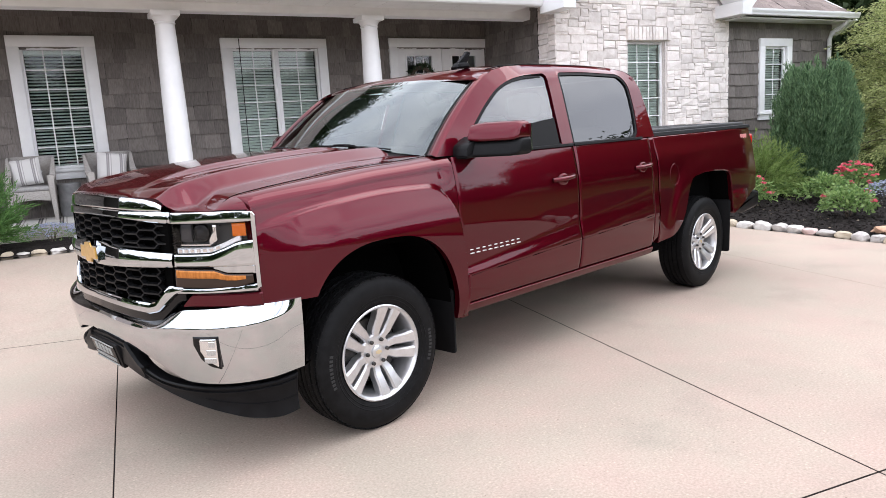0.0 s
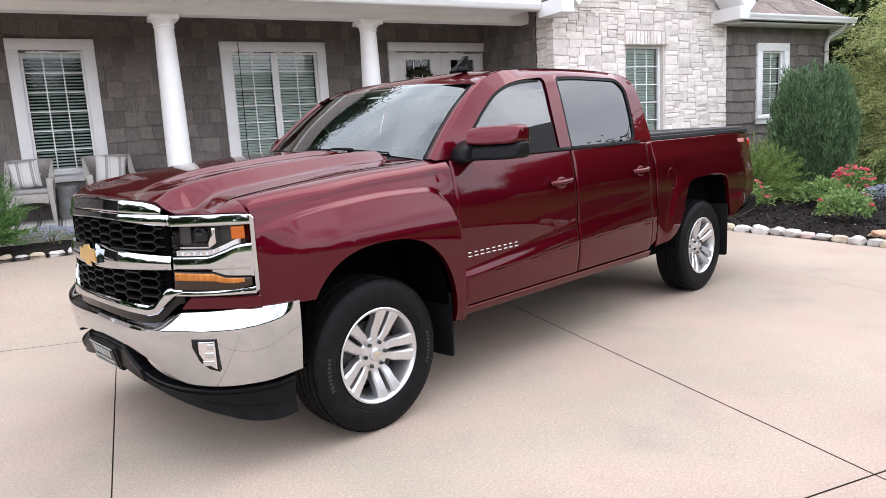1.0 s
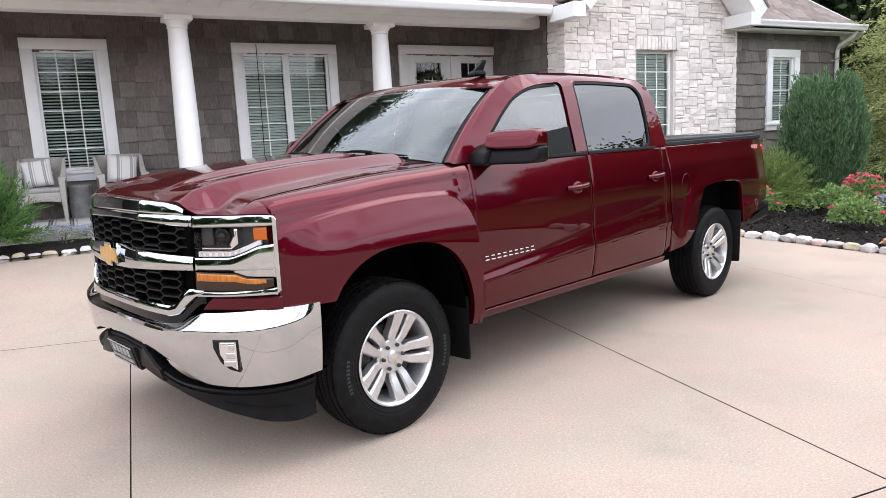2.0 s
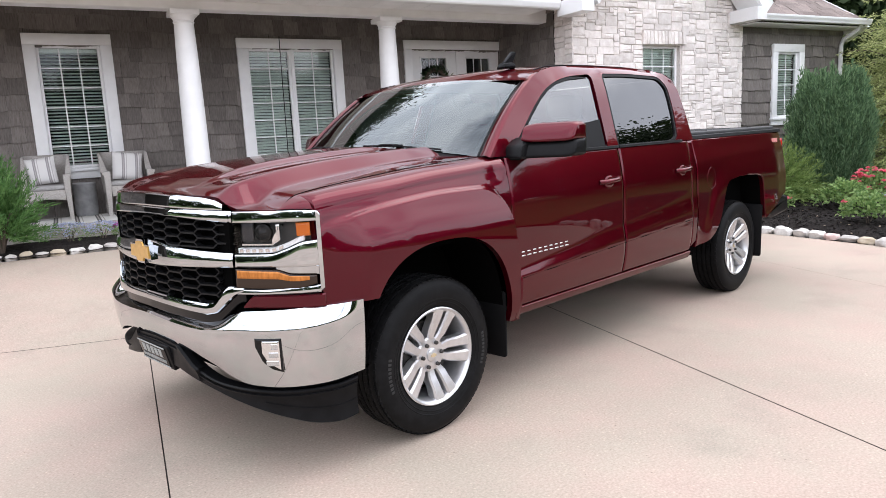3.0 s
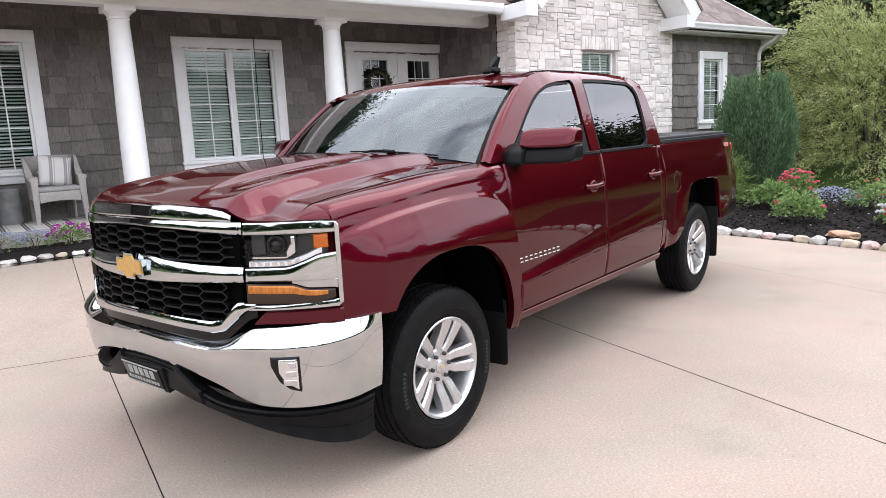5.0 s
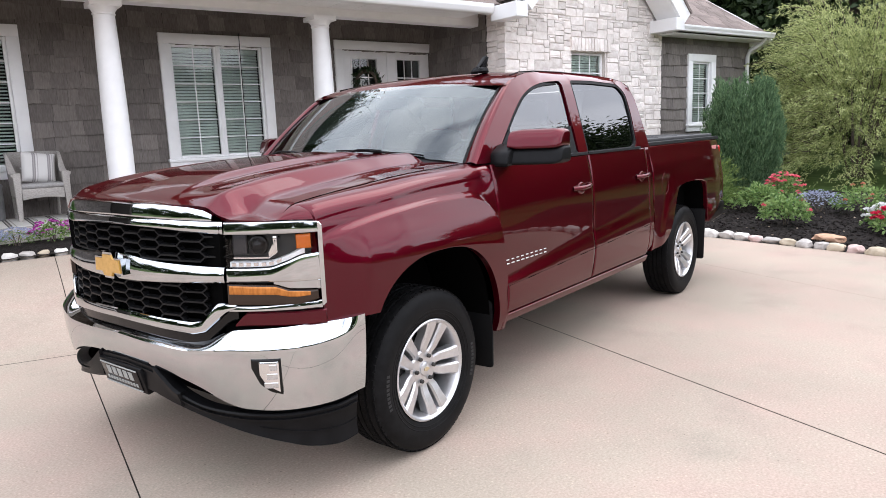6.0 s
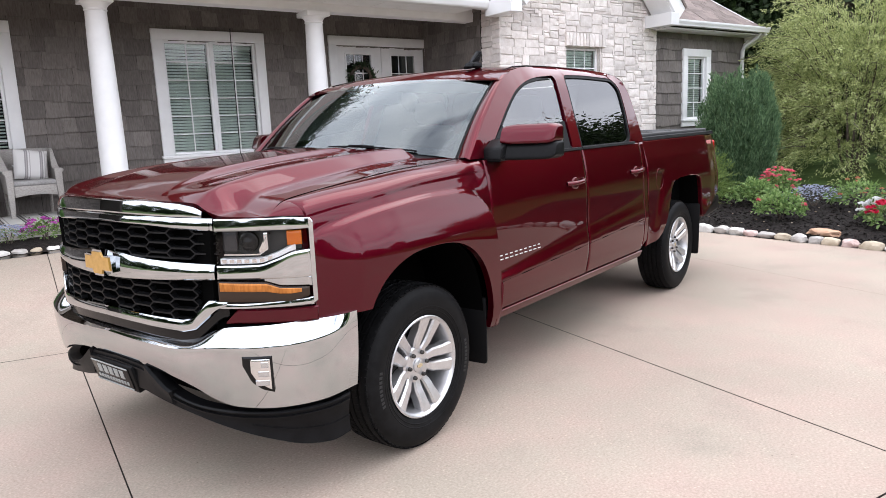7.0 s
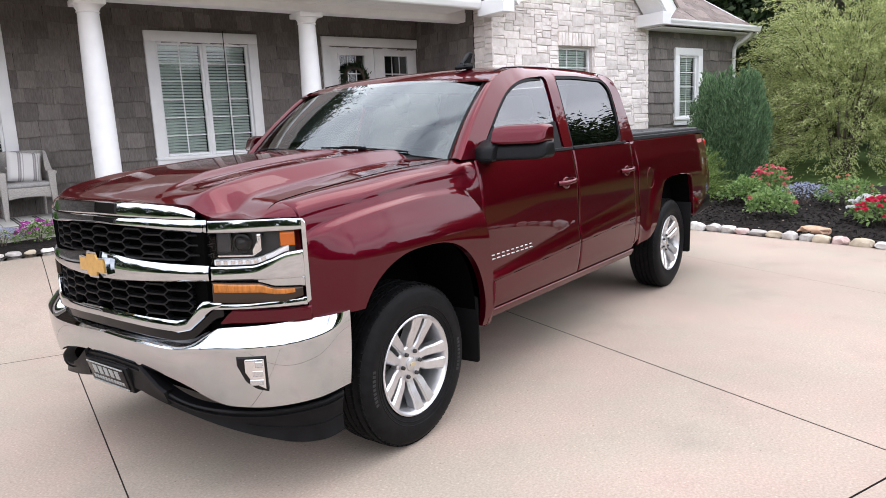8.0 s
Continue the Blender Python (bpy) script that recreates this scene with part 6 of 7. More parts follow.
def window(name, rect, w, trim, cols, rows, label, sashes=1, tilt=55, sill=True, trim_mat=None, blinds=True):
    u0, u1, z0, z1 = rect
    win = housed(thing(name, HOUSE, label, "window", kind="structure"))
    tm = trim_mat or WHITE_PAINT
    if trim:
        for a, b, c, d in ((u0 - trim, u1 + trim, z1, z1 + trim), (u0 - trim, u0, z0, z1), (u1, u1 + trim, z0, z1), (u0 - trim, u1 + trim, z0 - trim, z0)):
            part("window_trim", bm_box(a, b, w - 0.052, w + 0.02, c, d, 0.005, 2), tm, win)
    if sill:
        part("window_sill", bm_box(u0 - trim - 0.02, u1 + trim + 0.02, w - 0.085, w - 0.01, z0 - trim * 0.32, z0 - trim * 0.02, 0.008, 2), tm, win)
    sw = (u1 - u0) / sashes
    for k in range(sashes):
        a, b = u0 + sw * k, u0 + sw * (k + 1)
        fr = 0.038
        if sashes > 1:
            a, b = a + (0.012 if k else 0), b - (0.012 if k == 0 else 0)
        f = part("window_frame", merge(merge(merge(bm_box(a, a + fr, w + 0.0, w + 0.06, z0, z1, 0.006), bm_box(b - fr, b, w + 0.0, w + 0.06, z0, z1, 0.006)),
                 bm_box(a + fr, b - fr, w + 0.0, w + 0.06, z0, z0 + fr, 0.006)), bm_box(a + fr, b - fr, w + 0.0, w + 0.06, z1 - fr, z1, 0.006)), tm, win)
        ga, gb, gc, gd = a + fr, b - fr, z0 + fr, z1 - fr
        for i in range(cols):
            for j in range(rows):
                pa, pb = ga + (gb - ga) * i / cols, ga + (gb - ga) * (i + 1) / cols
                pc, pd = gc + (gd - gc) * j / rows, gc + (gd - gc) * (j + 1) / rows
                p = pane(pa + 0.001, pb - 0.001, w + 0.030, pc + 0.001, pd - 0.001, win)
                p.visible_shadow = False
        for i in range(1, cols):
            x = ga + (gb - ga) * i / cols
            part("muntin", bm_box(x - 0.0085, x + 0.0085, w + 0.020, w + 0.029, gc, gd, 0.003, 1), tm, f)
        for j in range(1, rows):
            z = gc + (gd - gc) * j / rows
            part("muntin", bm_box(ga, gb, w + 0.022, w + 0.0285, z - 0.0085, z + 0.0085, 0.003, 1), tm, f)
        if blinds:
            blind = part("blind", bm_box(ga, gb, w + 0.075, w + 0.115, gd - 0.05, gd, 0.004), BLIND, win, "white slatted blind behind the panes")
            n = int((gd - gc) / 0.043)
            me = bpy.data.meshes.new("blind_slat")
            own = bm_box(ga + 0.004, gb - 0.004, -0.024, 0.024, -0.0012, 0.0012)
            bmesh.ops.rotate(own, matrix=Matrix.Rotation(radians(tilt), 3, "X"), verts=own.verts)
            own.to_mesh(me)
            own.free()
            me.materials.append(BLIND)
            for q in range(n):
                ob = new("blind_slat", me)
                ob.parent = blind
                ob.location = (0, w + 0.095, gd - 0.06 - 0.043 * q)
    if sashes > 1:
        part("mullion", bm_box((u0 + u1) / 2 - 0.016, (u0 + u1) / 2 + 0.016, w - 0.012, w + 0.06, z0, z1, 0.006), tm, win)
    # room behind the panes, its dimness put into near-black walls
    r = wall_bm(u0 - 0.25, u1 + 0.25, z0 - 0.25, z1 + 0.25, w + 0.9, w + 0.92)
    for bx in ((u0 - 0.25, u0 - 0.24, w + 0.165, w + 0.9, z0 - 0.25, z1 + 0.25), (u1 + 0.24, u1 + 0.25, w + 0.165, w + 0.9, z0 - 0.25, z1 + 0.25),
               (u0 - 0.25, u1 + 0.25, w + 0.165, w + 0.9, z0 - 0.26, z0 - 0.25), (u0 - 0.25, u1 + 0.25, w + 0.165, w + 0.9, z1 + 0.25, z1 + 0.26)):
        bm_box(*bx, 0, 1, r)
    part("room_shell", r, ROOM_SHADE, win, smooth=False)
    return win


window("window_1", W1, WALL_W - 0.01, 0.145, 3, 6, "tall white-trimmed window with white blinds on the porch", 1, 25)
window("window_2", W2, WALL_W - 0.01, 0.145, 2, 6, "double white-trimmed window with closed white blinds", 2, 47)
window("window_3", W3, STONE_W + 0.10, 0.0, 3, 5, "white-framed window set deep in the stone wall", 1, 55, sill=False)
window("window_4", W4, WING_W - 0.01, 0.145, 2, 4, "narrow white-trimmed window in the shingled wing", 1, 50)

# ---- double door ----
door = housed(thing("door_1", HOUSE, "white double entrance door with small panes and broad trim", "door", kind="structure"))
u0, u1, z0, z1 = DOOR
for a, b, c, d in ((u0 - 0.14, u1 + 0.14, z1, z1 + 0.145), (u0 - 0.14, u0, z0, z1), (u1, u1 + 0.14, z0, z1)):
    part("door_trim", bm_box(a, b, WALL_W - 0.06, WALL_W + 0.01, c, d, 0.005), WHITE_PAINT, door)
for k in range(2):
    a, b = u0 + (u1 - u0) * k / 2 + 0.004, u0 + (u1 - u0) * (k + 1) / 2 - 0.004
    ga, gb, gc, gd = a + 0.20, b - 0.20, 1.55, z1 - 0.135
    leaf = part("door_leaf", wall_bm(a, b, z0, z1 - 0.005, WALL_W + 0.02, WALL_W + 0.065, [(ga, gb, gc, gd)]), WHITE_PAINT, door, smooth=False)
    for c0, c1, d0, d1 in ((ga - 0.03, gb + 0.03, gd, gd + 0.03), (ga - 0.03, gb + 0.03, gc - 0.03, gc), (ga - 0.03, ga, gc, gd), (gb, gb + 0.03, gc, gd)):
        part("glazing_bead", bm_box(c0, c1, WALL_W + 0.008, WALL_W + 0.022, d0, d1, 0.004, 1), WHITE_PAINT, leaf)
    for i in range(3):
        for j in range(4):
            p = pane(ga + (gb - ga) * i / 3, ga + (gb - ga) * (i + 1) / 3, WALL_W + 0.040, gc + (gd - gc) * j / 4, gc + (gd - gc) * (j + 1) / 4, leaf)
            p.visible_shadow = False
    for i in (1, 2):
        x = ga + (gb - ga) * i / 3
        part("muntin", bm_box(x - 0.009, x + 0.009, WALL_W + 0.028, WALL_W + 0.038, gc, gd, 0.003, 1), WHITE_PAINT, leaf)
    for j in (1, 2, 3):
        z = gc + (gd - gc) * j / 4
        part("muntin", bm_box(ga, gb, WALL_W + 0.030, WALL_W + 0.0375, z - 0.009, z + 0.009, 0.003, 1), WHITE_PAINT, leaf)
# back of the room behind the door, shaded by the same near-black colour
part("room_shell", bm_box(u0 - 0.2, u1 + 0.05, WALL_W + 0.80, WALL_W + 0.85, z0, z1 + 0.2), ROOM_SHADE, door, smooth=False)

# wreath on the first leaf
wreath = housed(thing("wreath", HOUSE, "dark green leafy wreath hung on the door", "wreath"))
wreath.matrix_world = HOUSE @ pose(4.54, WALL_W - 0.035, 2.36)
rg = np.random.default_rng(5)
n = 420
an = rg.uniform(0, 2 * np.pi, n)
base = np.stack([0.19 * np.cos(an), rg.normal(0, 0.02, n), 0.19 * np.sin(an)], 1) + rg.normal(0, 0.025, (n, 3))
tip = base + np.stack([np.cos(an + 0.9), rg.normal(-0.3, 0.4, n), np.sin(an + 0.9)], 1) * rg.uniform(0.05, 0.10, (n, 1))
blades("leaves", base, tip, 0.028, leaf_material("wreath_leaf", (0.020, 0.040, 0.018), (0.05, 0.08, 0.035)), wreath, seed=3)
part("wreath_ring", bm_lathe([(0.19 + 0.03 * math.cos(t), 0.03 * math.sin(t)) for t in [2 * math.pi * k / 8 for k in range(8)]], 32, "y", True), TRUNK, wreath)

# ---- columns and porch roof ----
def build_column():
    col = housed(thing("porch_column", HOUSE, "round white tapered porch column with a moulded capital", "column", "porch columns"))
    part("shaft", bm_lathe([(0.150, FLOOR_Z + 0.14), (0.150, 1.4), (0.143, 2.0), (0.130, 2.6), (0.120, 2.94), (0.118, 2.99)], 40), WHITE_PAINT, col)
    part("base", bm_lathe([(0.19, FLOOR_Z), (0.19, FLOOR_Z + 0.07), (0.178, FLOOR_Z + 0.10), (0.165, FLOOR_Z + 0.13), (0.152, FLOOR_Z + 0.145)], 40), WHITE_PAINT, col)
    cap = part("capital", bm_lathe([(0.118, 2.985), (0.128, 2.992), (0.128, 3.004), (0.120, 3.010), (0.130, 3.035), (0.148, 3.060), (0.160, 3.077)], 40), WHITE_PAINT, col)
    part("abacus", bm_box(-0.172, 0.172, -0.172, 0.172, 3.075, 3.138, 0.006), WHITE_PAINT, cap)
    return col


col = build_column()
col.matrix_world = HOUSE @ pose(0.318, 5.54, 0)
copy_thing(col, HOUSE @ pose(3.09, 5.54, 0))
struct("porch_beam", bm_box(-7.0, 5.845, 5.41, 5.63, 3.139, 3.44, 0.006, 1), WHITE_PAINT, "white boxed beam over the columns")
# soffit boards
for k in range(32):
    a = -6.6 + k * 0.39
    if a + 0.385 > 5.84:
        break
    ob = part("soffit_board", bm_box(a, a + 0.384, 4.88, 5.405, 3.245, 3.255, 0.002, 1), WHITE_PAINT, None, smooth=False)
    tagged(housed(ob), "white vented soffit board under the porch eave", kind="structure")
bm = bm_prism([(4.74, 3.22), (4.86, 3.22), (4.86, 3.36), (4.70, 3.36), (4.70, 3.30), (4.72, 3.24)], -7.0, 5.573, "x", 0.004)
struct("porch_gutter", bm, WHITE_METAL, "white metal gutter along the porch eave")
bm = bm_prism([(4.74, 3.37), (9.3, 6.80), (11.3, 5.3), (11.3, 3.6), (5.65, 3.50), (4.92, 3.29)], -7.1, 5.86, "x")
struct("main_roof", bm, ROOF_REST, "grey-brown shingled main roof")

# gable trim: rakes and boxed returns
PK = (7.78 - 0.0, 5.10)


def rake(s):
    e = (PK[0] + s * 1.93, 3.30)
    d = Vector((PK[0] - e[0], PK[1] + 0.15 - e[1])).normalized()
    nrm = Vector((-d.y, d.x)) if s > 0 else Vector((d.y, -d.x))
    if nrm.y < 0:
        nrm = -nrm
    a, b = Vector(e) - nrm * 0.10, Vector((PK[0], PK[1] + 0.15)) - nrm * 0.10
    return [tuple(a), tuple(b), tuple(b + nrm * 0.26), tuple(a + nrm * 0.26)]


for s, nm in ((-1, "rake_board"), (1, "rake_board")):
    struct(nm, bm_prism(rake(s), 4.26, 4.31, "y", 0.004), WHITE_PAINT, "white rake board of the stone gable")
    r = rake(s)
    struct("rake_soffit", bm_prism([r[0], r[1], (r[1][0], r[1][1] + 0.04), (r[0][0], r[0][1] + 0.04)], 4.315, STONE_W - 0.02, "y"), WHITE_PAINT, "white soffit under the gable edge")
    top = [r[3], r[2], (r[2][0], r[2][1] + 0.04), (r[3][0] + s * 0.03, r[3][1] + 0.03)]
    struct("gable_roof", bm_prism(top, 4.24, 9.0, "y"), ROOF_REST, "shingled slope of the stone gable")
    u_in, u_out = (5.575, 5.80) if s < 0 else (9.36, 9.60)
    struct("eave_return", bm_box(u_in, u_out, 4.22, STONE_W + 0.02, 3.115, 3.33, 0.008), WHITE_METAL, "white boxed eave return of the gable")

# ---- wing roof ----
EAVE_W, EAVE_Z, PITCH = 4.42, 3.22, 0.62
bm = bm_prism([(EAVE_W, EAVE_Z - 0.02), (8.0, EAVE_Z - 0.02 + PITCH * (8.0 - EAVE_W)), (11.6, EAVE_Z - 0.02), (11.6, EAVE_Z - 0.10), (8.0, EAVE_Z - 0.14 + PITCH * (8.0 - EAVE_W)), (EAVE_W, EAVE_Z - 0.10)], 9.62, 12.83, "x")
wing_roof = struct("wing_roof", bm, BACKING, "grey-brown asphalt shingle roof of the wing")
bm = bm_prism([(EAVE_W + 0.005, EAVE_Z - 0.105), (8.0, EAVE_Z - 0.145 + PITCH * (8.0 - EAVE_W)), (8.0, EAVE_Z - 0.02 + PITCH * (8.0 - EAVE_W)), (EAVE_W + 0.005, EAVE_Z + 0.005)], 12.832, 12.86, "x")
struct("wing_rake", bm, WHITE_PAINT, "white rake board at the wing's end")
struct("wing_soffit", bm_box(9.62, 12.83, EAVE_W + 0.02, WING_W + 0.01, EAVE_Z - 0.125, EAVE_Z - 0.105, 0.003, 1), WHITE_PAINT, "white soffit under the wing's eave")
bm = bm_prism([(EAVE_W - 0.09, EAVE_Z - 0.085), (EAVE_W + 0.015, EAVE_Z - 0.085), (EAVE_W + 0.015, EAVE_Z + 0.02), (EAVE_W - 0.12, EAVE_Z + 0.02), (EAVE_W - 0.12, EAVE_Z - 0.01), (EAVE_W - 0.10, EAVE_Z - 0.05)], 9.62, 12.82, "x", 0.004)
struct("wing_gutter", bm, WHITE_METAL, "white metal gutter on the wing")
# boxed corner where rake and eave meet
struct("wing_return", bm_prism([(EAVE_W - 0.02, EAVE_Z - 0.12), (EAVE_W + 0.55, EAVE_Z - 0.22), (EAVE_W + 0.62, EAVE_Z + 0.20), (EAVE_W - 0.02, EAVE_Z)], 12.76, 12.83, "x", 0.005), WHITE_PAINT, "white boxed eave corner of the wing")
struct("wing_corner_box", bm_prism([(EAVE_W + 0.03, EAVE_Z - 0.10), (WING_W + 0.02, EAVE_Z - 0.34), (WING_W + 0.14, EAVE_Z - 0.30), (EAVE_W + 0.14, EAVE_Z + 0.02)], 12.862, 12.985, "x", 0.006), WHITE_PAINT, "white boxed corner under the wing's rake")
bm = bm_tube([(12.62, EAVE_W - 0.02, EAVE_Z - 0.06), (12.62, EAVE_W + 0.05, EAVE_Z - 0.16), (12.62, WING_W - 0.12, EAVE_Z - 0.30), (12.62, WING_W - 0.07, EAVE_Z - 0.42), (12.62, WING_W - 0.07, 0.25), (12.62, WING_W - 0.22, 0.15)], 0.042, 10)
tagged(housed(part("downspout", bm, WHITE_METAL, None, "white metal downspout at the wing's corner")), kind="structure")
me_tab = bpy.data.meshes.new("roof_shingle")
own = bm_box(-0.155, 0.155, -0.012, 0.30, 0.0, 0.007)
own.to_mesh(me_tab)
own.free()
me_tab.materials.append(ROOF)
tilt = math.degrees(math.atan(PITCH))
made = 0
for r in range(15):
    d = 0.0 + r * 0.142
    a = 9.78 + rnd.random() * 0.2
    while a < 12.72:
        ob = new("roof_shingle", me_tab)
        ob.parent = wing_roof
        ob.matrix_basis = pose(a, EAVE_W - 0.02 + d * math.cos(radians(tilt)), EAVE_Z - 0.014 + d * math.sin(radians(tilt)) + 0.004 * (rnd.random()), tilt + 1.6, 0, 0) @ Matrix.Diagonal((rnd.choice((0.6, 0.8, 1.0)), 1, 1, 1))
        a += 0.315 * rnd.choice((0.66, 0.8, 1.0))

# ---- porch furniture ----
def stripes(name, a, b, c, scale, axis="X"):
    """Woven stripes of three colours across one axis."""
    m = varied(principled(name, a, 0.95, 0, 0.1), a, a, 50, bump=0.3, bump_scale=350)
    t = m.node_tree
    tc = nd(m, "ShaderNodeTexCoord")
    sp = nd(m, "ShaderNodeSeparateXYZ")
    t.links.new(tc.outputs["Object"], sp.inputs["Vector"])
    mu = nd(m, "ShaderNodeMath")
    mu.operation = "MULTIPLY"
    mu.inputs[1].default_value = scale
    t.links.new(sp.outputs[axis], mu.inputs[0])
    fr = nd(m, "ShaderNodeMath")
    fr.operation = "FRACT"
    t.links.new(mu.outputs["Value"], fr.inputs[0])
    rp = nd(m, "ShaderNodeValToRGB")
    rp.color_ramp.interpolation = "CONSTANT"
    e = rp.color_ramp.elements
    e[0].position, e[0].color = 0.0, (*a, 1)
    e[1].position, e[1].color = 0.52, (*b, 1)
    for pos, col_ in ((0.60, c), (0.66, b), (0.74, a), (0.84, c), (0.90, a)):
        k = e.new(pos)
        k.color = (*col_, 1)
    t.links.new(fr.outputs["Value"], rp.inputs["Fac"])
    t.links.new(rp.outputs["Color"], t.nodes["Principled BSDF"].inputs["Base Color"])
    return m


PILLOW = stripes("striped_pillow_cloth", (0.70, 0.68, 0.66), (0.33, 0.31, 0.31), (0.46, 0.43, 0.42), 5.5)
RUG = stripes("striped_rug_weave", (0.50, 0.49, 0.46), (0.10, 0.095, 0.09), (0.30, 0.28, 0.26), 4.2)


def build_chair():
    ch = thing("armchair", Matrix.Identity(4), "whitewashed wicker porch armchair with a grey seat cushion", "armchair", "porch armchairs")
    # x across, y back, z up; front edge at y 0
    for x in (-0.29, 0.29):
        o = 0.012 if x > 0 else -0.012
        part("front_leg", bm_prism([(x - 0.026 + o, 0.0), (x + 0.026 + o, 0.0), (x + 0.040, 0.40), (x + 0.046, 0.585), (x - 0.046, 0.585), (x - 0.040, 0.40)], 0.0, 0.06, "y", 0.006), WICKER, ch)
        part("back_leg", bm_tube([(x * 0.94, 0.66, 0.0), (x * 0.96, 0.64, 0.30), (x * 0.98, 0.63, 0.42)], 0.020, 8), WICKER, ch)
    # apron with a slightly arched lower edge
    arc = [(-0.25 + 0.5 * k / 10, 0.262 + 0.022 * math.sin(math.pi * k / 10)) for k in range(11)]
    part("seat_apron", bm_prism(arc + [(0.25, 0.392), (-0.25, 0.392)], 0.012, 0.045, "y", 0.003), WICKER, ch)
    part("seat_base", bm_box(-0.275, 0.275, 0.045, 0.62, 0.29, 0.388, 0.006, 1), WICKER, ch)
    # woven shell: arms sweep up into the curved back
    N = 48
    v, f = [], []
    for i in range(N + 1):
        q = -1 + 2 * i / N
        if abs(q) > 0.46:
            k = (abs(q) - 0.46) / 0.54
            px, py, nx, ny = math.copysign(0.30 + 0.012 * k, q), 0.50 - 0.49 * k, math.copysign(1, q), 0.0
        else:
            a_ = q / 0.46 * math.pi / 2
            px, py = 0.30 * math.copysign(abs(math.sin(a_)) ** 0.55, a_), 0.50 + 0.165 * abs(math.cos(a_)) ** 0.6
            nx, ny = math.sin(a_), math.cos(a_)
        rise = step(0.78, 0.40, abs(q))
        top = 0.585 + 0.235 * rise + 0.012 * math.cos(q * 3)
        lean = 0.055 * rise
        th, tw = 0.014, 0.016 + 0.028 * (1 - rise)
        for d, z in ((-th, 0.30), (-th, top - 0.05), (-tw, top - 0.022), (-tw, top), (tw, top), (tw, top - 0.022), (th, top - 0.05), (th, 0.30)):
            ln = lean * max(0.0, (z - 0.36) / 0.46)
            v.append((px + nx * (d + ln * 0.5), py + ny * (d + ln), z))
    for i in range(N):
        for j in range(7):
            f.append((i * 8 + j, (i + 1) * 8 + j, (i + 1) * 8 + j + 1, i * 8 + j + 1))
    f += [tuple(range(8)), tuple(range(N * 8 + 7, N * 8 - 1, -1))]
    raw("backrest", v, f, WICKER, ch, "curved woven back and arms", angle=50)
    part("seat_cushion", bm_box(-0.270, 0.270, 0.008, 0.58, 0.390, 0.452, 0.028, 3), CUSHION, ch, "grey seat cushion")
    return ch


chair = build_chair()
chair.matrix_world = HOUSE @ pose(-0.47, 6.08, FLOOR_Z, 0, 0, 2) @ Matrix.Diagonal((0.9, 1, 1, 1))
copy_thing(chair, HOUSE @ pose(-1.43, 6.08, FLOOR_Z, 0, 0, -3) @ Matrix.Diagonal((0.9, 1, 1, 1)))


def pillow_mesh():
    v, f = [], []
    n = 18
    for sgn in (-1, 1):
        for i in range(n + 1):
            for j in range(n + 1):
                a, b = -1 + 2 * i / n, -1 + 2 * j / n
                puff = ((1 - a ** 4) * (1 - b ** 4)) ** 0.5
                pin = 1 - 0.07 * (1 - abs(a * b)) * (a * a + b * b) / 2
                v.append((a * 0.21 * pin, sgn * 0.075 * puff, b * 0.21 * pin))
    o = (n + 1) ** 2
    for i in range(n):
        for j in range(n):
            a = i * (n + 1) + j
            f.append((a, a + n + 1, a + n + 2, a + 1))
            f.append((o + a, o + a + 1, o + a + n + 2, o + a + n + 1))
    return v, f


pil = raw("throw_pillow", *pillow_mesh(), PILLOW)
tagged(pil, "white and grey striped throw pillow on the armchair", "pillow", "porch pillows")
pil.matrix_world = HOUSE @ pose(-0.45, 6.50, FLOOR_Z + 0.630, -17, 8, 6) @ Matrix.Scale(0.92, 4)
copy_thing(pil, HOUSE @ pose(-1.47, 6.50, FLOOR_Z + 0.630, -17, -6, -6) @ Matrix.Scale(0.92, 4))
drum = raw("side_table", *(lambda b: ([tuple(v.co) for v in b.verts], [[v.index for v in f.verts] for f in b.faces]))((lambda b: (b.verts.index_update(), b)[1])(bm_lathe([(0.10, 0.0), (0.125, 0.005), (0.137, 0.05), (0.140, 0.22), (0.137, 0.40), (0.146, 0.425), (0.146, 0.44), (0.138, 0.450), (0.02, 0.452)], 36))), DRUM)
tagged(drum, "grey ceramic drum side table between the armchairs", "side table")
drum.matrix_world = HOUSE @ pose(-1.0, 6.52, FLOOR_Z)
rug = part("rug", bm_box(-1.15, 1.15, -0.52, 0.52, 0.0, 0.012, 0.004, 1), RUG, None)
tagged(rug, "striped grey and white flat-woven porch rug", "rug")
rug.matrix_world = HOUSE @ pose(-1.05, 6.02, FLOOR_Z + 0.002)

# mast antenna on the truck's far wing
mast = part("mast_antenna", bm_tube([(0.33, 0.735, 1.31), (0.33, 0.735, 1.37), (0.335, 0.735, 2.16)], 0.0028, 6), SEAL, truck, "thin black mast antenna")
part("mast_base", bm_lathe([(0.022, 0.0), (0.018, 0.02), (0.008, 0.035)], 16), SEAL, mast)
mast.children[0].location = (0.33, 0.735, 1.322)

# ---- planting ----
def at_house(u, w, z):
    return HOUSE @ pose(u, w, z)


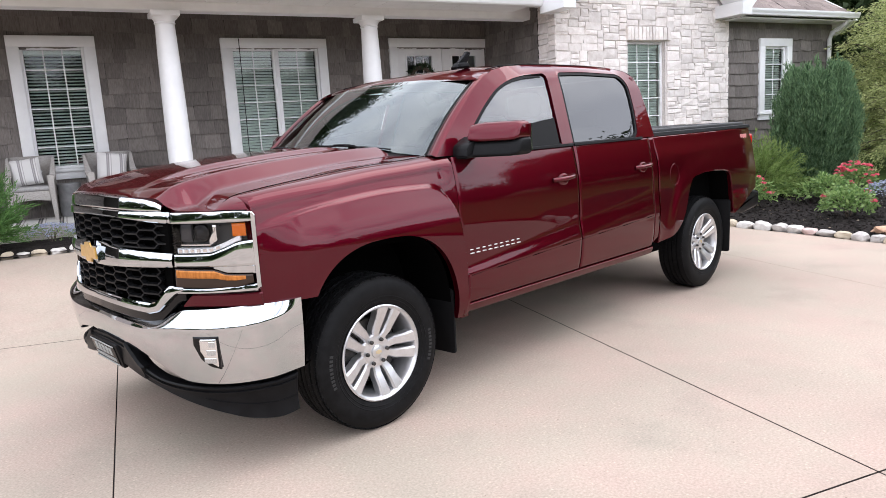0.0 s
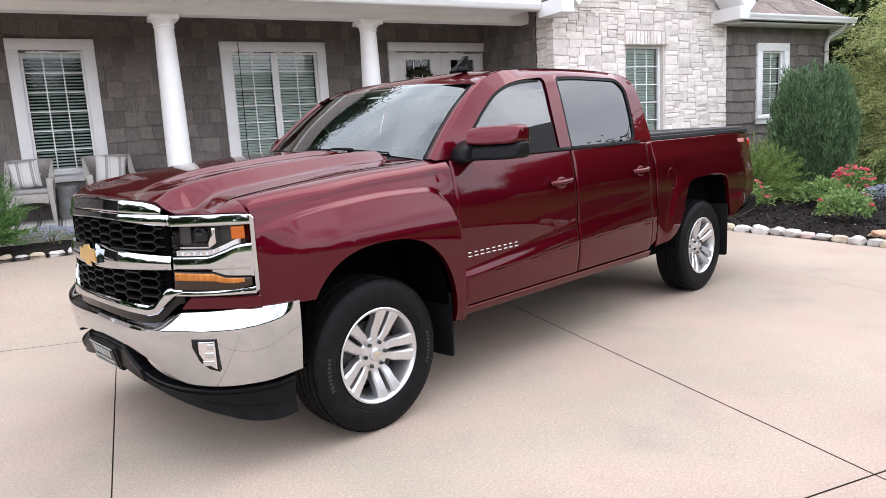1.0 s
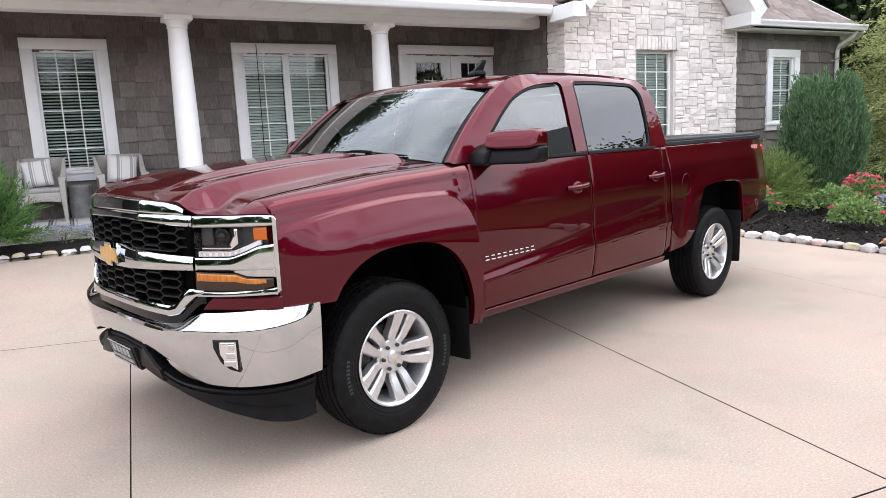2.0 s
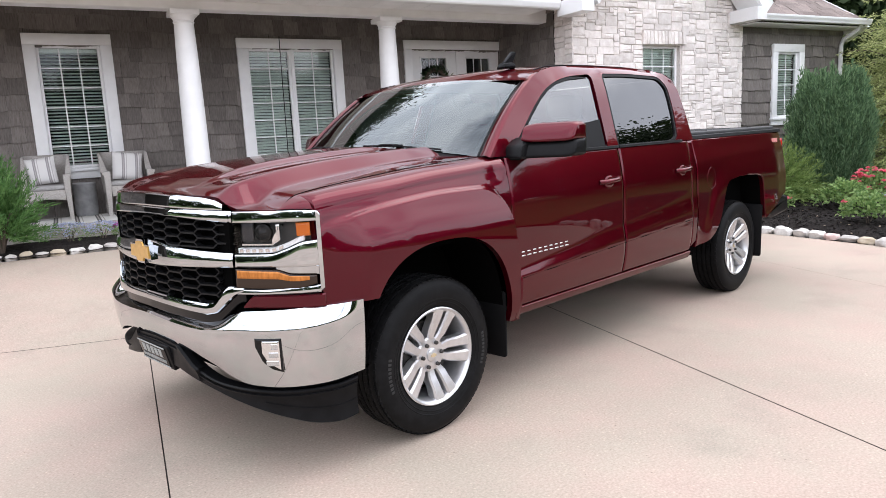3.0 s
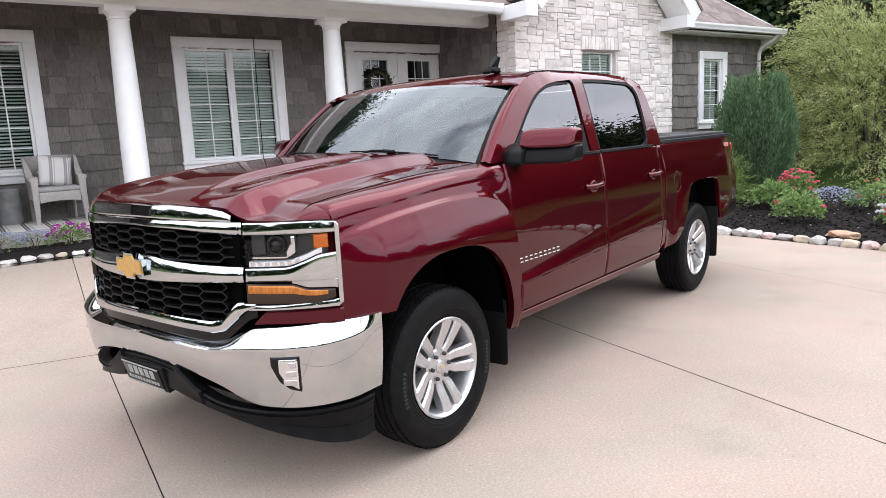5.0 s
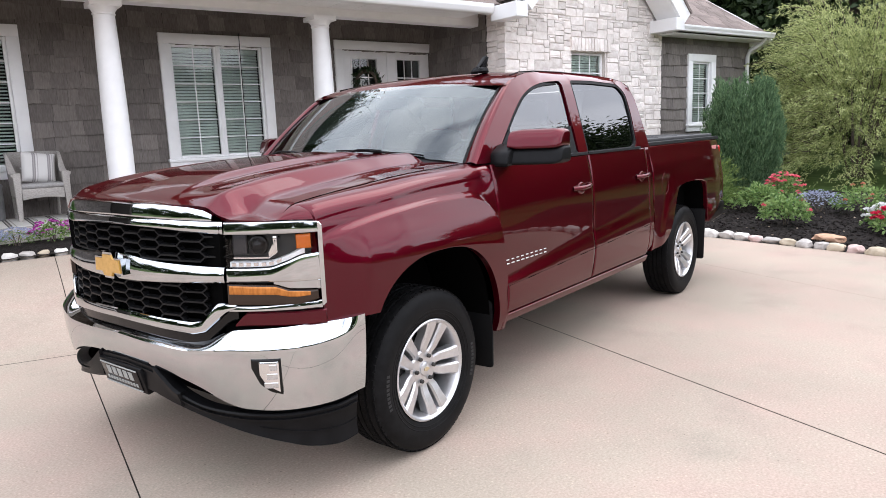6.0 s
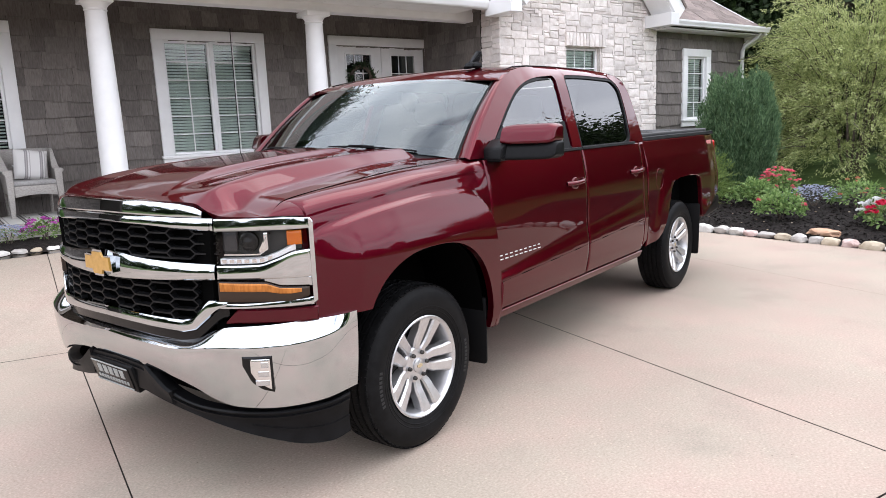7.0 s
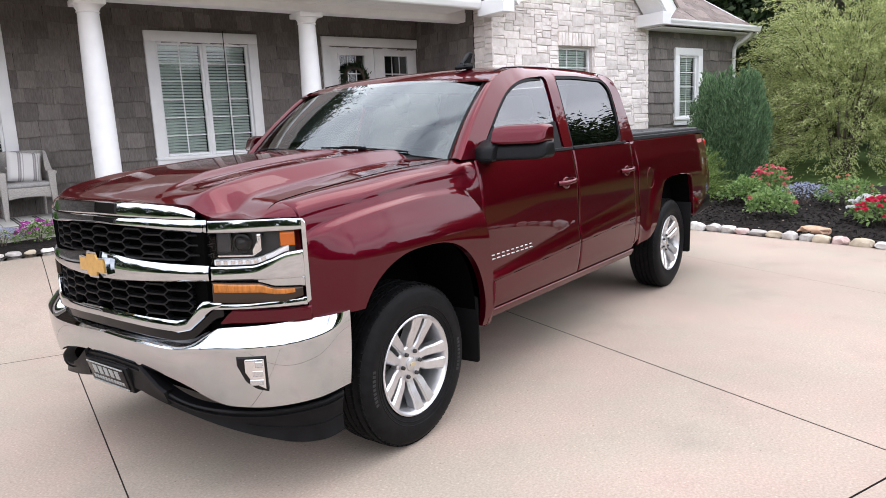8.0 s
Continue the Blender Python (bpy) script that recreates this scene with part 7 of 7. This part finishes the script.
JUNIPER = leaf_material("grey_green_juniper", (0.060, 0.125, 0.060), (0.23, 0.35, 0.18), 0.45)
GOLD_JUN = leaf_material("yellow_green_juniper", (0.12, 0.195, 0.05), (0.28, 0.37, 0.12), 0.45)
WILLOWY = leaf_material("pale_olive_leaf", (0.19, 0.24, 0.078), (0.66, 0.70, 0.33), 0.5)
ROSE_LEAF = leaf_material("rose_leaf", (0.085, 0.170, 0.045), (0.30, 0.42, 0.15), 0.4)
RED_PETAL = leaf_material("coral_red_petal", (0.66, 0.070, 0.130), (0.85, 0.26, 0.30), 0.3)
CRIMSON = leaf_material("crimson_petal", (0.50, 0.010, 0.050), (0.68, 0.030, 0.090), 0.3)
WHITE_PETAL = leaf_material("white_petal", (0.70, 0.70, 0.70), (0.80, 0.80, 0.80), 0.3)
BLUE_PETAL = leaf_material("pale_blue_petal", (0.30, 0.34, 0.52), (0.60, 0.63, 0.74), 0.3)
PINK_PETAL = leaf_material("magenta_petal", (0.42, 0.06, 0.36), (0.62, 0.16, 0.52), 0.3)
FOREST = leaf_material("dark_forest_leaf", (0.018, 0.036, 0.013), (0.055, 0.085, 0.030), 0.3)


def stems(n, height, spread, seed, radius=0.006):
    rg = np.random.default_rng(seed)
    own = bmesh.new()
    for _ in range(n):
        a, r = rg.uniform(0, 2 * math.pi), spread * rg.uniform(0.2, 0.8)
        bm_tube([(0.02 * math.cos(a), 0.02 * math.sin(a), 0), (r * 0.5 * math.cos(a), r * 0.5 * math.sin(a), height * 0.5), (r * math.cos(a), r * math.sin(a), height * 0.85)], radius, 5, own, 0.5)
    return own


def upright_juniper(m, radius, height, label, seed):
    """Dense shrub of many upright plumes, each set with short rising sprays."""
    rg = np.random.default_rng(seed)
    bush = thing("juniper", m, label, "shrub")
    part("stem", stems(14, height * 0.8, radius * 0.8, seed, 0.02), TRUNK, bush)
    B, T = [], []
    for k in range(210):
        a = rg.uniform(0, 2 * math.pi)
        rr_ = math.sqrt(rg.uniform(0.02, 1.0))
        foot = radius * 0.62 * rr_
        crown = radius * (0.30 + 0.72 * rr_) * rg.uniform(0.88, 1.10)
        top = height * (1.0 - 0.30 * rr_ ** 2.2) * rg.uniform(0.80, 1.06)
        if rr_ > 0.7 and k % 3 == 0:
            top *= rg.uniform(0.45, 0.85)
        z0 = 0.06 if rr_ > 0.6 else 0.5
        n_ = int(240 * (top - z0) / 1.5)
        t = rg.uniform(0, 1, n_) ** 0.9
        z = z0 + (top - z0) * t
        r = foot + (crown - foot) * np.minimum(1, z / top * 1.5) + 0.06 * radius * np.sin(5 * t + k)
        fat = 0.055 * np.clip((1.02 - t) / 0.30, 0.06, 1) ** 0.7
        c = np.stack([r * math.cos(a), r * math.sin(a), z], 1) + rg.normal(0, 1, (n_, 3)) * fat[:, None] * np.array([1, 1, 0.6])
        d = np.stack([np.full(n_, 0.22 * math.cos(a)), np.full(n_, 0.22 * math.sin(a)), np.ones(n_)], 1) + rg.normal(0, 0.26, (n_, 3))
        for q in range(3):
            p = c + rg.normal(0, 0.010, c.shape)
            B.append(p)
            T.append(p + (d + rg.normal(0, 0.20, d.shape)) * rg.uniform(0.04, 0.085, (n_, 1)))
    blades("crown", np.concatenate(B), np.concatenate(T), 0.013, JUNIPER, bush, seed=seed)
    return bush


def spreading_juniper(m, radius, height, label, seed, material, droop=0.25, n=420, per=46):
    """Arching plume-like fronds from one base."""
    rg = np.random.default_rng(seed)
    bush = thing("juniper", m, label, "shrub")
    part("stem", stems(12, height * 0.5, radius * 0.5, seed, 0.018), TRUNK, bush)
    a = rg.uniform(0, 2 * np.pi, n)
    el = rg.uniform(0.10, 1.35, n)
    ln = rg.uniform(0.62, 1.0, n)
    d0 = np.stack([np.cos(a) * np.cos(el) * radius, np.sin(a) * np.cos(el) * radius, np.sin(el) * height], 1) * ln[:, None]
    t = rg.uniform(0.35, 1.0, (n, per))
    p = d0[:, None] * t[..., None]
    p[..., 2] += -droop * height * (t ** 2) * np.cos(el)[:, None] + 0.12 * height
    p += rg.normal(0, 0.022, p.shape) * (1.35 - t[..., None])
    dirn = d0 / np.linalg.norm(d0, axis=1, keepdims=True)
    d = dirn[:, None] + rg.normal(0, 0.40, p.shape) + np.array([0, 0, -0.1])
    tip = p + d * rg.uniform(0.035, 0.08, (n, per, 1))
    blades("crown", p.reshape(-1, 3), tip.reshape(-1, 3), 0.011, material, bush, seed=seed)
    return bush


def feathery_bush(m, radius, height, label, seed):
    """Tall airy shrub: many arching twigs set with small hanging leaves."""
    rg = np.random.default_rng(seed)
    bush = thing("feathery_bush", m, label, "bush")
    own = bmesh.new()
    B, T = [], []
    for k in range(1500):
        a = rg.uniform(0, 2 * math.pi)
        up = rg.uniform(0.07, 1.0) ** 0.75
        if k % 16 == 0:
            up = rg.uniform(1.0, 1.16)
        reach = radius * rg.uniform(0.55, 1.05) * (1.18 - 0.55 * up)
        top = height * up * rg.uniform(0.82, 1.06)
        dr = rg.uniform(0.03, 0.22) * height * (1.25 - up)
        st = rg.uniform(0.42, 0.66)
        pts = []
        for q in range(9):
            t = st + (1.0 - st) * q / 8
            x = reach * t ** 1.1
            z = top * math.sin(min(1.0, t * 1.12) * math.pi / 2) - dr * t ** 4
            wob = 0.05 * math.sin(9 * t + k)
            pts.append((x * math.cos(a + wob), x * math.sin(a + wob), max(0.14, z)))
        if k % 5 == 0:
            bm_tube(pts, 0.010, 4, own, 0.3)
        pts = np.array(pts)
        m_ = 74
        f = rg.uniform(0, 8, m_)
        i = np.minimum(f.astype(int), 7)
        p = pts[i] + (pts[i + 1] - pts[i]) * (f - i)[:, None]
        p += rg.normal(0, 0.024, p.shape)
        d = (pts[i + 1] - pts[i])
        d = d / (np.linalg.norm(d, axis=1, keepdims=True) + 1e-6) + rg.normal(0, 0.50, p.shape) + np.array([0, 0, 0.02])
        B.append(p)
        T.append(p + d * rg.uniform(0.035, 0.075, (m_, 1)))
    for k in range(9):
        a = rg.uniform(0, 2 * math.pi)
        bm_tube([(0.15 * math.cos(a), 0.15 * math.sin(a), 0), (0.5 * math.cos(a), 0.5 * math.sin(a), height * 0.4), (0.9 * math.cos(a), 0.9 * math.sin(a), height * 0.75)], 0.03, 6, own, 0.4)
    part("branch_frame", own, TRUNK, bush)
    blades("crown", np.concatenate(B), np.concatenate(T), 0.019, WILLOWY, bush, seed=seed)
    return bush


def flower_heads(rg, centres, petals, size):
    """Rosettes: rings of petals about each centre."""
    B, T = [], []
    for c in centres:
        a = rg.uniform(0, 2 * np.pi)
        for ring, (k, el) in enumerate(((petals, 0.25), (petals, 0.9))):
            for q in range(k):
                t = a + 2 * np.pi * (q + 0.5 * ring) / k
                d = np.array([np.cos(t) * np.cos(el), np.sin(t) * np.cos(el), np.sin(el)])
                B.append(c)
                T.append(c + d * size * (1.0 if ring == 0 else 0.75) * rg.uniform(0.85, 1.1))
    return np.array(B), np.array(T)


def flowering(name, m, radius, height, label, seed, leaf=ROSE_LEAF, petal=None, leaves=900, heads=0, size=0.05, leaf_len=0.062, leaf_w=0.036, petals=6, flat=1.0, group=""):
    """A low shrub or bedding plant with a leafy mound and flower heads on its upper side."""
    rg = np.random.default_rng(seed)
    pl = thing(name, m, label, "flowering plant" if heads else "shrub", group)
    part("stem", stems(7, height * 0.8, radius * 0.6, seed, 0.005), TRUNK, pl)
    n = leaves
    u = rg.normal(size=(n, 3))
    u /= np.linalg.norm(u, axis=1, keepdims=True)
    u[:, 2] = np.abs(u[:, 2]) * 1.1 - 0.25
    lump = 1 + 0.16 * np.sin(4 * np.arctan2(u[:, 1], u[:, 0]) + seed) + rg.normal(0, 0.10, n)
    p = u * np.array([radius, radius, height * 0.62]) * (rg.uniform(0.45, 1.0, n) ** 0.4 * lump)[:, None] + np.array([0, 0, height * 0.40])
    p[:, 2] = np.maximum(p[:, 2], 0.02)
    d = u + rg.normal(0, 0.6, (n, 3)) + np.array([0, 0, 0.05])
    d /= np.linalg.norm(d, axis=1, keepdims=True)
    blades("foliage", p, p + d * rg.uniform(0.6, 1.2, (n, 1)) * leaf_len, leaf_w, leaf, pl, seed=seed)
    if heads:
        u = rg.normal(size=(heads, 3))
        u[:, 2] = np.abs(u[:, 2]) * 1.3 + 0.1
        u /= np.linalg.norm(u, axis=1, keepdims=True)
        c = u * np.array([radius, radius, height * 0.66]) * rg.uniform(0.88, 1.10, (heads, 1)) + np.array([0, 0, height * 0.42])
        b, t = flower_heads(rg, c, petals, size)
        blades("blossoms", b, t, size * 0.75, petal, pl, seed=seed + 1)
    return pl


def bz(u, w):
    return bed_z(u, w) - 0.005


upright_juniper(at_house(10.05, 3.30, bz(10.05, 3.3)), 0.60, 2.02, "dense grey-green upright juniper beside the wing", 11)
spreading_juniper(at_house(8.75, 3.45, bz(8.75, 3.45)), 1.05, 1.0, "yellow-green spreading juniper with plume-like fronds", 12, GOLD_JUN)
feathery_bush(at_house(14.2, 3.2, 0.15), 3.0, 3.55, "tall pale olive feathery bush arching over the lawn", 13)
flowering("rose_bush", at_house(9.05, 2.0, bz(9.05, 2.0)), 0.29, 0.46, "rose bush covered in coral-red blooms in the mulch", 21, petal=RED_PETAL, heads=46, size=0.046, group="rose bushes")
flowering("rose_bush", at_house(7.62, 1.22, bz(7.62, 1.22)), 0.31, 0.40, "leafy green rose bush with a single red bloom", 22, petal=RED_PETAL, heads=3, size=0.055, group="rose bushes")
flowering("rose_bush", at_house(8.55, 2.10, bz(8.55, 2.1)), 0.33, 0.40, "low leafy green rose bush without blooms", 23, leaves=1100, petal=RED_PETAL, heads=1, size=0.03, group="rose bushes")
flowering("rose_bush", at_house(7.75, 2.72, bz(7.75, 2.72)), 0.27, 0.46, "small rose bush with pink-red blooms near the tail of the truck", 24, petal=RED_PETAL, heads=18, size=0.05, leaves=600, group="rose bushes")
flowering("rose_bush", at_house(8.85, 0.78, bz(8.85, 0.78)), 0.34, 0.40, "small rose bush with fading peach blooms", 25, petal=leaf_material("peach_petal", (0.50, 0.16, 0.10), (0.62, 0.28, 0.18)), heads=9, size=0.04, leaves=600, group="rose bushes")
flowering("small_shrub", at_house(8.75, 3.05, bz(8.75, 3.05)), 0.22, 0.26, "small rounded green shrub in the mulch", 26, leaves=500)
flowering("bedding_flowers", at_house(8.75, 1.32, bz(8.75, 1.32)), 0.36, 0.28, "mound of tiny pale blue flowers", 27, leaves=500, leaf_len=0.03, leaf_w=0.008, petal=BLUE_PETAL, heads=420, size=0.014, petals=4, leaf=leaf_material("grey_green_leaf", (0.10, 0.13, 0.11), (0.20, 0.24, 0.22)))
flowering("petunia", at_house(7.62, -0.18, bz(7.62, -0.18)), 0.30, 0.32, "crimson petunias in full bloom", 28, petal=CRIMSON, heads=42, size=0.052, petals=6, leaves=500, group="petunias")
flowering("petunia", at_house(7.95, 0.10, bz(7.95, 0.1)), 0.28, 0.30, "white petunias in full bloom beside the crimson ones", 29, petal=WHITE_PETAL, heads=34, size=0.050, petals=6, leaves=350, group="petunias")
# before the porch
pz = lambda u, w: gh(u, w) + 0.035
flowering("bedding_flowers", at_house(-1.24, 4.98, pz(-1.24, 4.98)), 0.27, 0.20, "trailing pale blue flowers along the porch", 31, leaves=500, leaf_len=0.03, leaf_w=0.008, petal=BLUE_PETAL, heads=320, size=0.013, petals=4)
flowering("bedding_flowers", at_house(-0.90, 4.96, pz(-0.9, 4.96)), 0.20, 0.19, "trailing pale blue flowers along the porch", 32, leaves=350, leaf_len=0.03, leaf_w=0.008, petal=BLUE_PETAL, heads=200, size=0.013, petals=4)
flowering("bedding_flowers", at_house(-0.56, 4.98, pz(-0.56, 4.98)), 0.22, 0.24, "magenta bedding flowers with green leaves by the porch", 33, leaves=450, leaf_len=0.04, leaf_w=0.02, petal=PINK_PETAL, heads=60, size=0.026, petals=5)
spreading_juniper(at_house(-1.90, 4.66, pz(-1.90, 4.66)), 0.56, 1.0, "soft green juniper at the end of the porch bed", 34, leaf_material("soft_green_juniper", (0.060, 0.150, 0.040), (0.16, 0.29, 0.090)), 0.1, 330, 50)


# ---- edging stones and a boulder ----
def rock_mesh(name, sx, sy, sz, seed, sub=2):
    own = bmesh.new()
    bmesh.ops.create_icosphere(own, subdivisions=sub, radius=1.0)
    for v in own.verts:
        d = v.co.normalized()
        k = 1 + 0.26 * noise.noise(d * 1.3 + Vector((seed * 3.1, 0, 0))) + 0.15 * noise.noise(d * 2.6 + Vector((0, seed * 1.7, 0))) + 0.04 * noise.noise(d * 6.0 + Vector((0, 0, seed * 2.3)))
        c = Vector((abs(d.x) ** 0.75 * math.copysign(1, d.x), abs(d.y) ** 0.75 * math.copysign(1, d.y), abs(d.z) ** 0.75 * math.copysign(1, d.z)))
        v.co = Vector((c.x * sx, c.y * sy, max(-0.6, c.z) * sz)) * k
    me = bpy.data.meshes.new(name)
    own.to_mesh(me)
    own.free()
    return me


def rock_material(name, a, b):
    return varied(principled(name, a, 0.85, 0, 0.25), a, b, 14, 8, 0.3, 0.7, bump=0.5, bump_scale=50, bump_dist=0.006, by_object=0.1)


ROCKS = [("pale grey", rock_material("pale_grey_rock", (0.48, 0.45, 0.42), (0.72, 0.70, 0.66))),
         ("pinkish", rock_material("pink_rock", (0.46, 0.32, 0.29), (0.68, 0.55, 0.52))),
         ("buff", rock_material("buff_rock", (0.40, 0.33, 0.24), (0.52, 0.45, 0.35))),
         ("mottled grey", rock_material("grey_rock", (0.34, 0.315, 0.295), (0.52, 0.49, 0.46)))]
rr = random.Random(19)
k = 0
w = 3.1
while w > -2.6:
    ln = rr.uniform(0.070, 0.135)
    kind_, mt = rr.choice(ROCKS)
    me = rock_mesh("edging_stone", rr.uniform(0.055, 0.085), ln, rr.uniform(0.040, 0.070), k, 3)
    ob = link_mesh("edging_stone", me, mt, None)
    ob.matrix_world = at_house(EDGE_U + 0.06 + rr.uniform(-0.02, 0.03), w - ln, 0.028) @ pose(0, 0, 0, 0, 0, rr.uniform(-14, 14))
    tagged(ob, kind_ + " rounded edging stone between drive and mulch", "stone", "edging stones")
    w -= 2 * ln + rr.uniform(0.0, 0.03)
    k += 1
u = -3.0
while u < 1.2:
    ln = rr.uniform(0.05, 0.095)
    kind_, mt = rr.choice(ROCKS[:1] + ROCKS)
    me = rock_mesh("edging_stone", ln, rr.uniform(0.04, 0.055), rr.uniform(0.035, 0.055), k + 50)
    ob = link_mesh("edging_stone", me, mt, None)
    ob.matrix_world = at_house(u + ln, EDGE_W + 0.05 + rr.uniform(-0.02, 0.02), gh(u, EDGE_W) + 0.022) @ pose(0, 0, 0, 0, 0, rr.uniform(-12, 12))
    tagged(ob, kind_ + " rounded edging stone along the porch bed", "stone", "porch edging stones")
    u += 2 * ln + rr.uniform(0.0, 0.04)
    k += 1
ob = link_mesh("flat_boulder", rock_mesh("flat_boulder", 0.10, 0.19, 0.05, 91, 3), rock_material("orange_rock", (0.42, 0.24, 0.15), (0.55, 0.36, 0.25)), None)
ob.matrix_world = at_house(7.02, 0.36, bz(7.02, 0.36) + 0.03) @ pose(0, 0, 0, 0, 0, -8)
tagged(ob, "flat orange-tan boulder lying in the mulch", "boulder")

# loose bark on the beds
rg = np.random.default_rng(44)
n = 9000
uu, ww = rg.uniform(EDGE_U + 0.05, 9.8, n), rg.uniform(-2.2, 3.6, n)
zz = np.array([bed_z(a, b) for a, b in zip(uu, ww)])
ca, sa = math.cos(radians(-16)), math.sin(radians(-16))
base = np.stack([uu * ca - ww * sa, uu * sa + ww * ca, zz + rg.uniform(0.0, 0.02, n)], 1)
d = rg.normal(size=(n, 3)) * np.array([1, 1, 0.35])
d /= np.linalg.norm(d, axis=1, keepdims=True)
ob = blades("bark_chips", base, base + d * rg.uniform(0.03, 0.09, (n, 1)), rg.uniform(0.008, 0.022, n), CHIPS, None, seed=45)
tagged(ob, "loose dark bark chips over the mulch bed", "mulch", kind="stuff")
n = 90
uu, ww = rg.uniform(EDGE_U + 0.15, 9.0, n), rg.uniform(-2.0, 3.0, n)
base = np.stack([uu * ca - ww * sa, uu * sa + ww * ca, np.array([bed_z(a, b) for a, b in zip(uu, ww)]) + 0.022], 1)
d = rg.normal(size=(n, 3)) * np.array([1, 1, 0.1])
d /= np.linalg.norm(d, axis=1, keepdims=True)
tagged(blades("leaf_litter", base, base + d * 0.035, 0.02, leaf_material("dry_petal", (0.30, 0.22, 0.15), (0.55, 0.45, 0.36)), None, seed=46), "pale dry leaves and petals scattered on the mulch", "leaf litter", kind="stuff")


# ---- trees ----
def build_tree(seed, height, spread, label, per=105, leaf=1.0, clump=0.55):
    rg = np.random.default_rng(seed)
    tr = thing("tree", Matrix.Identity(4), label, "tree", "trees round the house")
    own = bm_tube([(0, 0, -0.2), (0.1, 0.05, height * 0.25), (0.0, 0.2, height * 0.55), (0.1, 0.1, height * 0.85)], 0.26, 9, None, 0.25)
    ends = []
    for k in range(16):
        a, z0 = rg.uniform(0, 2 * math.pi), height * rg.uniform(0.15, 0.7)
        r = spread * rg.uniform(0.5, 0.95)
        e = (r * math.cos(a), r * math.sin(a), z0 + height * rg.uniform(0.08, 0.25))
        bm_tube([(0, 0, z0), (e[0] * 0.5, e[1] * 0.5, z0 + (e[2] - z0) * 0.7), e], 0.09, 6, own, 0.3)
        ends.append(e)
    part("trunk", own, TRUNK, tr)
    n_c = 240
    u = rg.normal(size=(n_c, 3))
    u /= np.linalg.norm(u, axis=1, keepdims=True)
    c = u * np.array([spread, spread, height * 0.46]) * rg.uniform(0.45, 1.0, (n_c, 1)) ** 0.5 + np.array([0, 0, height * 0.56])
    p = c[:, None] + rg.normal(0, clump, (n_c, per, 3)) * np.array([1, 1, 0.7])
    d = rg.normal(size=p.shape)
    d /= np.linalg.norm(d, axis=2, keepdims=True)
    tip = p + d * rg.uniform(0.15, 0.30, (n_c, per, 1)) * leaf
    blades("crown", p.reshape(-1, 3), tip.reshape(-1, 3), 0.14 * leaf, FOREST, tr, seed=seed)
    return tr


tree_a = build_tree(61, 10.5, 3.6, "dark green broad-leaved tree of the woods round the house")
tree_b = build_tree(62, 8.5, 3.0, "dark green lower broad-leaved tree of the woods")
tree_a.matrix_world = at_house(24.0, 9.0, 0)
tree_b.matrix_world = at_house(20.5, 6.0, 0)
ta = random.Random(23)
spots = [(22, 12, 1), (27, 6.5, 0), (26, 13, 0), (29, 10, 1), (33, 13, 0), (18.5, 13, 0), (35, 8, 0), (20, 17, 0)]
for u, w, k in spots:
    copy_thing((tree_a, tree_b)[k], at_house(u, w, 0) @ pose(0, 0, 0, 0, 0, ta.uniform(0, 360)) @ Matrix.Scale(ta.uniform(0.85, 1.15), 4))
# woods across the drive, behind the camera, and taller trees beyond the truck's tail
for k in range(30):
    a = radians(125 + 195 * (k + ta.uniform(-0.3, 0.3)) / 29)
    r = ta.uniform(48, 60)
    copy_thing((tree_a, tree_b)[k % 2], pose(-1 + r * math.cos(a), -2 + r * math.sin(a), -0.6, 0, 0, ta.uniform(0, 360)) @ Matrix.Diagonal((1.5, 1.5, ta.uniform(0.6, 1.15), 1)))
tree_c = build_tree(63, 5.6, 2.1, "dark green small-leaved tree at the edge of the drive", 420, 0.36, 0.27)
tree_c.matrix_world = pose(18.0, -7.4, 0)
for x, y, sc in ((19.8, -5.2, 0.95), (16.6, -9.0, 1.02), (15.0, -10.4, 0.88), (17.4, -8.4, 1.14), (13.2, -12.5, 0.5), (11.5, -14.5, 0.46), (9.0, -16.5, 0.55), (6.5, -18.0, 0.48)):
    copy_thing(tree_c, pose(x, y, 0, 0, 0, ta.uniform(0, 360)) @ Matrix.Scale(sc, 4))
# tall woods behind the house
for k in range(9):
    copy_thing((tree_a, tree_a, tree_b)[k % 3], at_house(-12 + 3.6 * k + ta.uniform(-0.6, 0.6), ta.uniform(15.5, 18.5), 0) @ pose(0, 0, 0, 0, 0, ta.uniform(0, 360)) @ Matrix.Scale(ta.uniform(1.2, 1.42), 4))
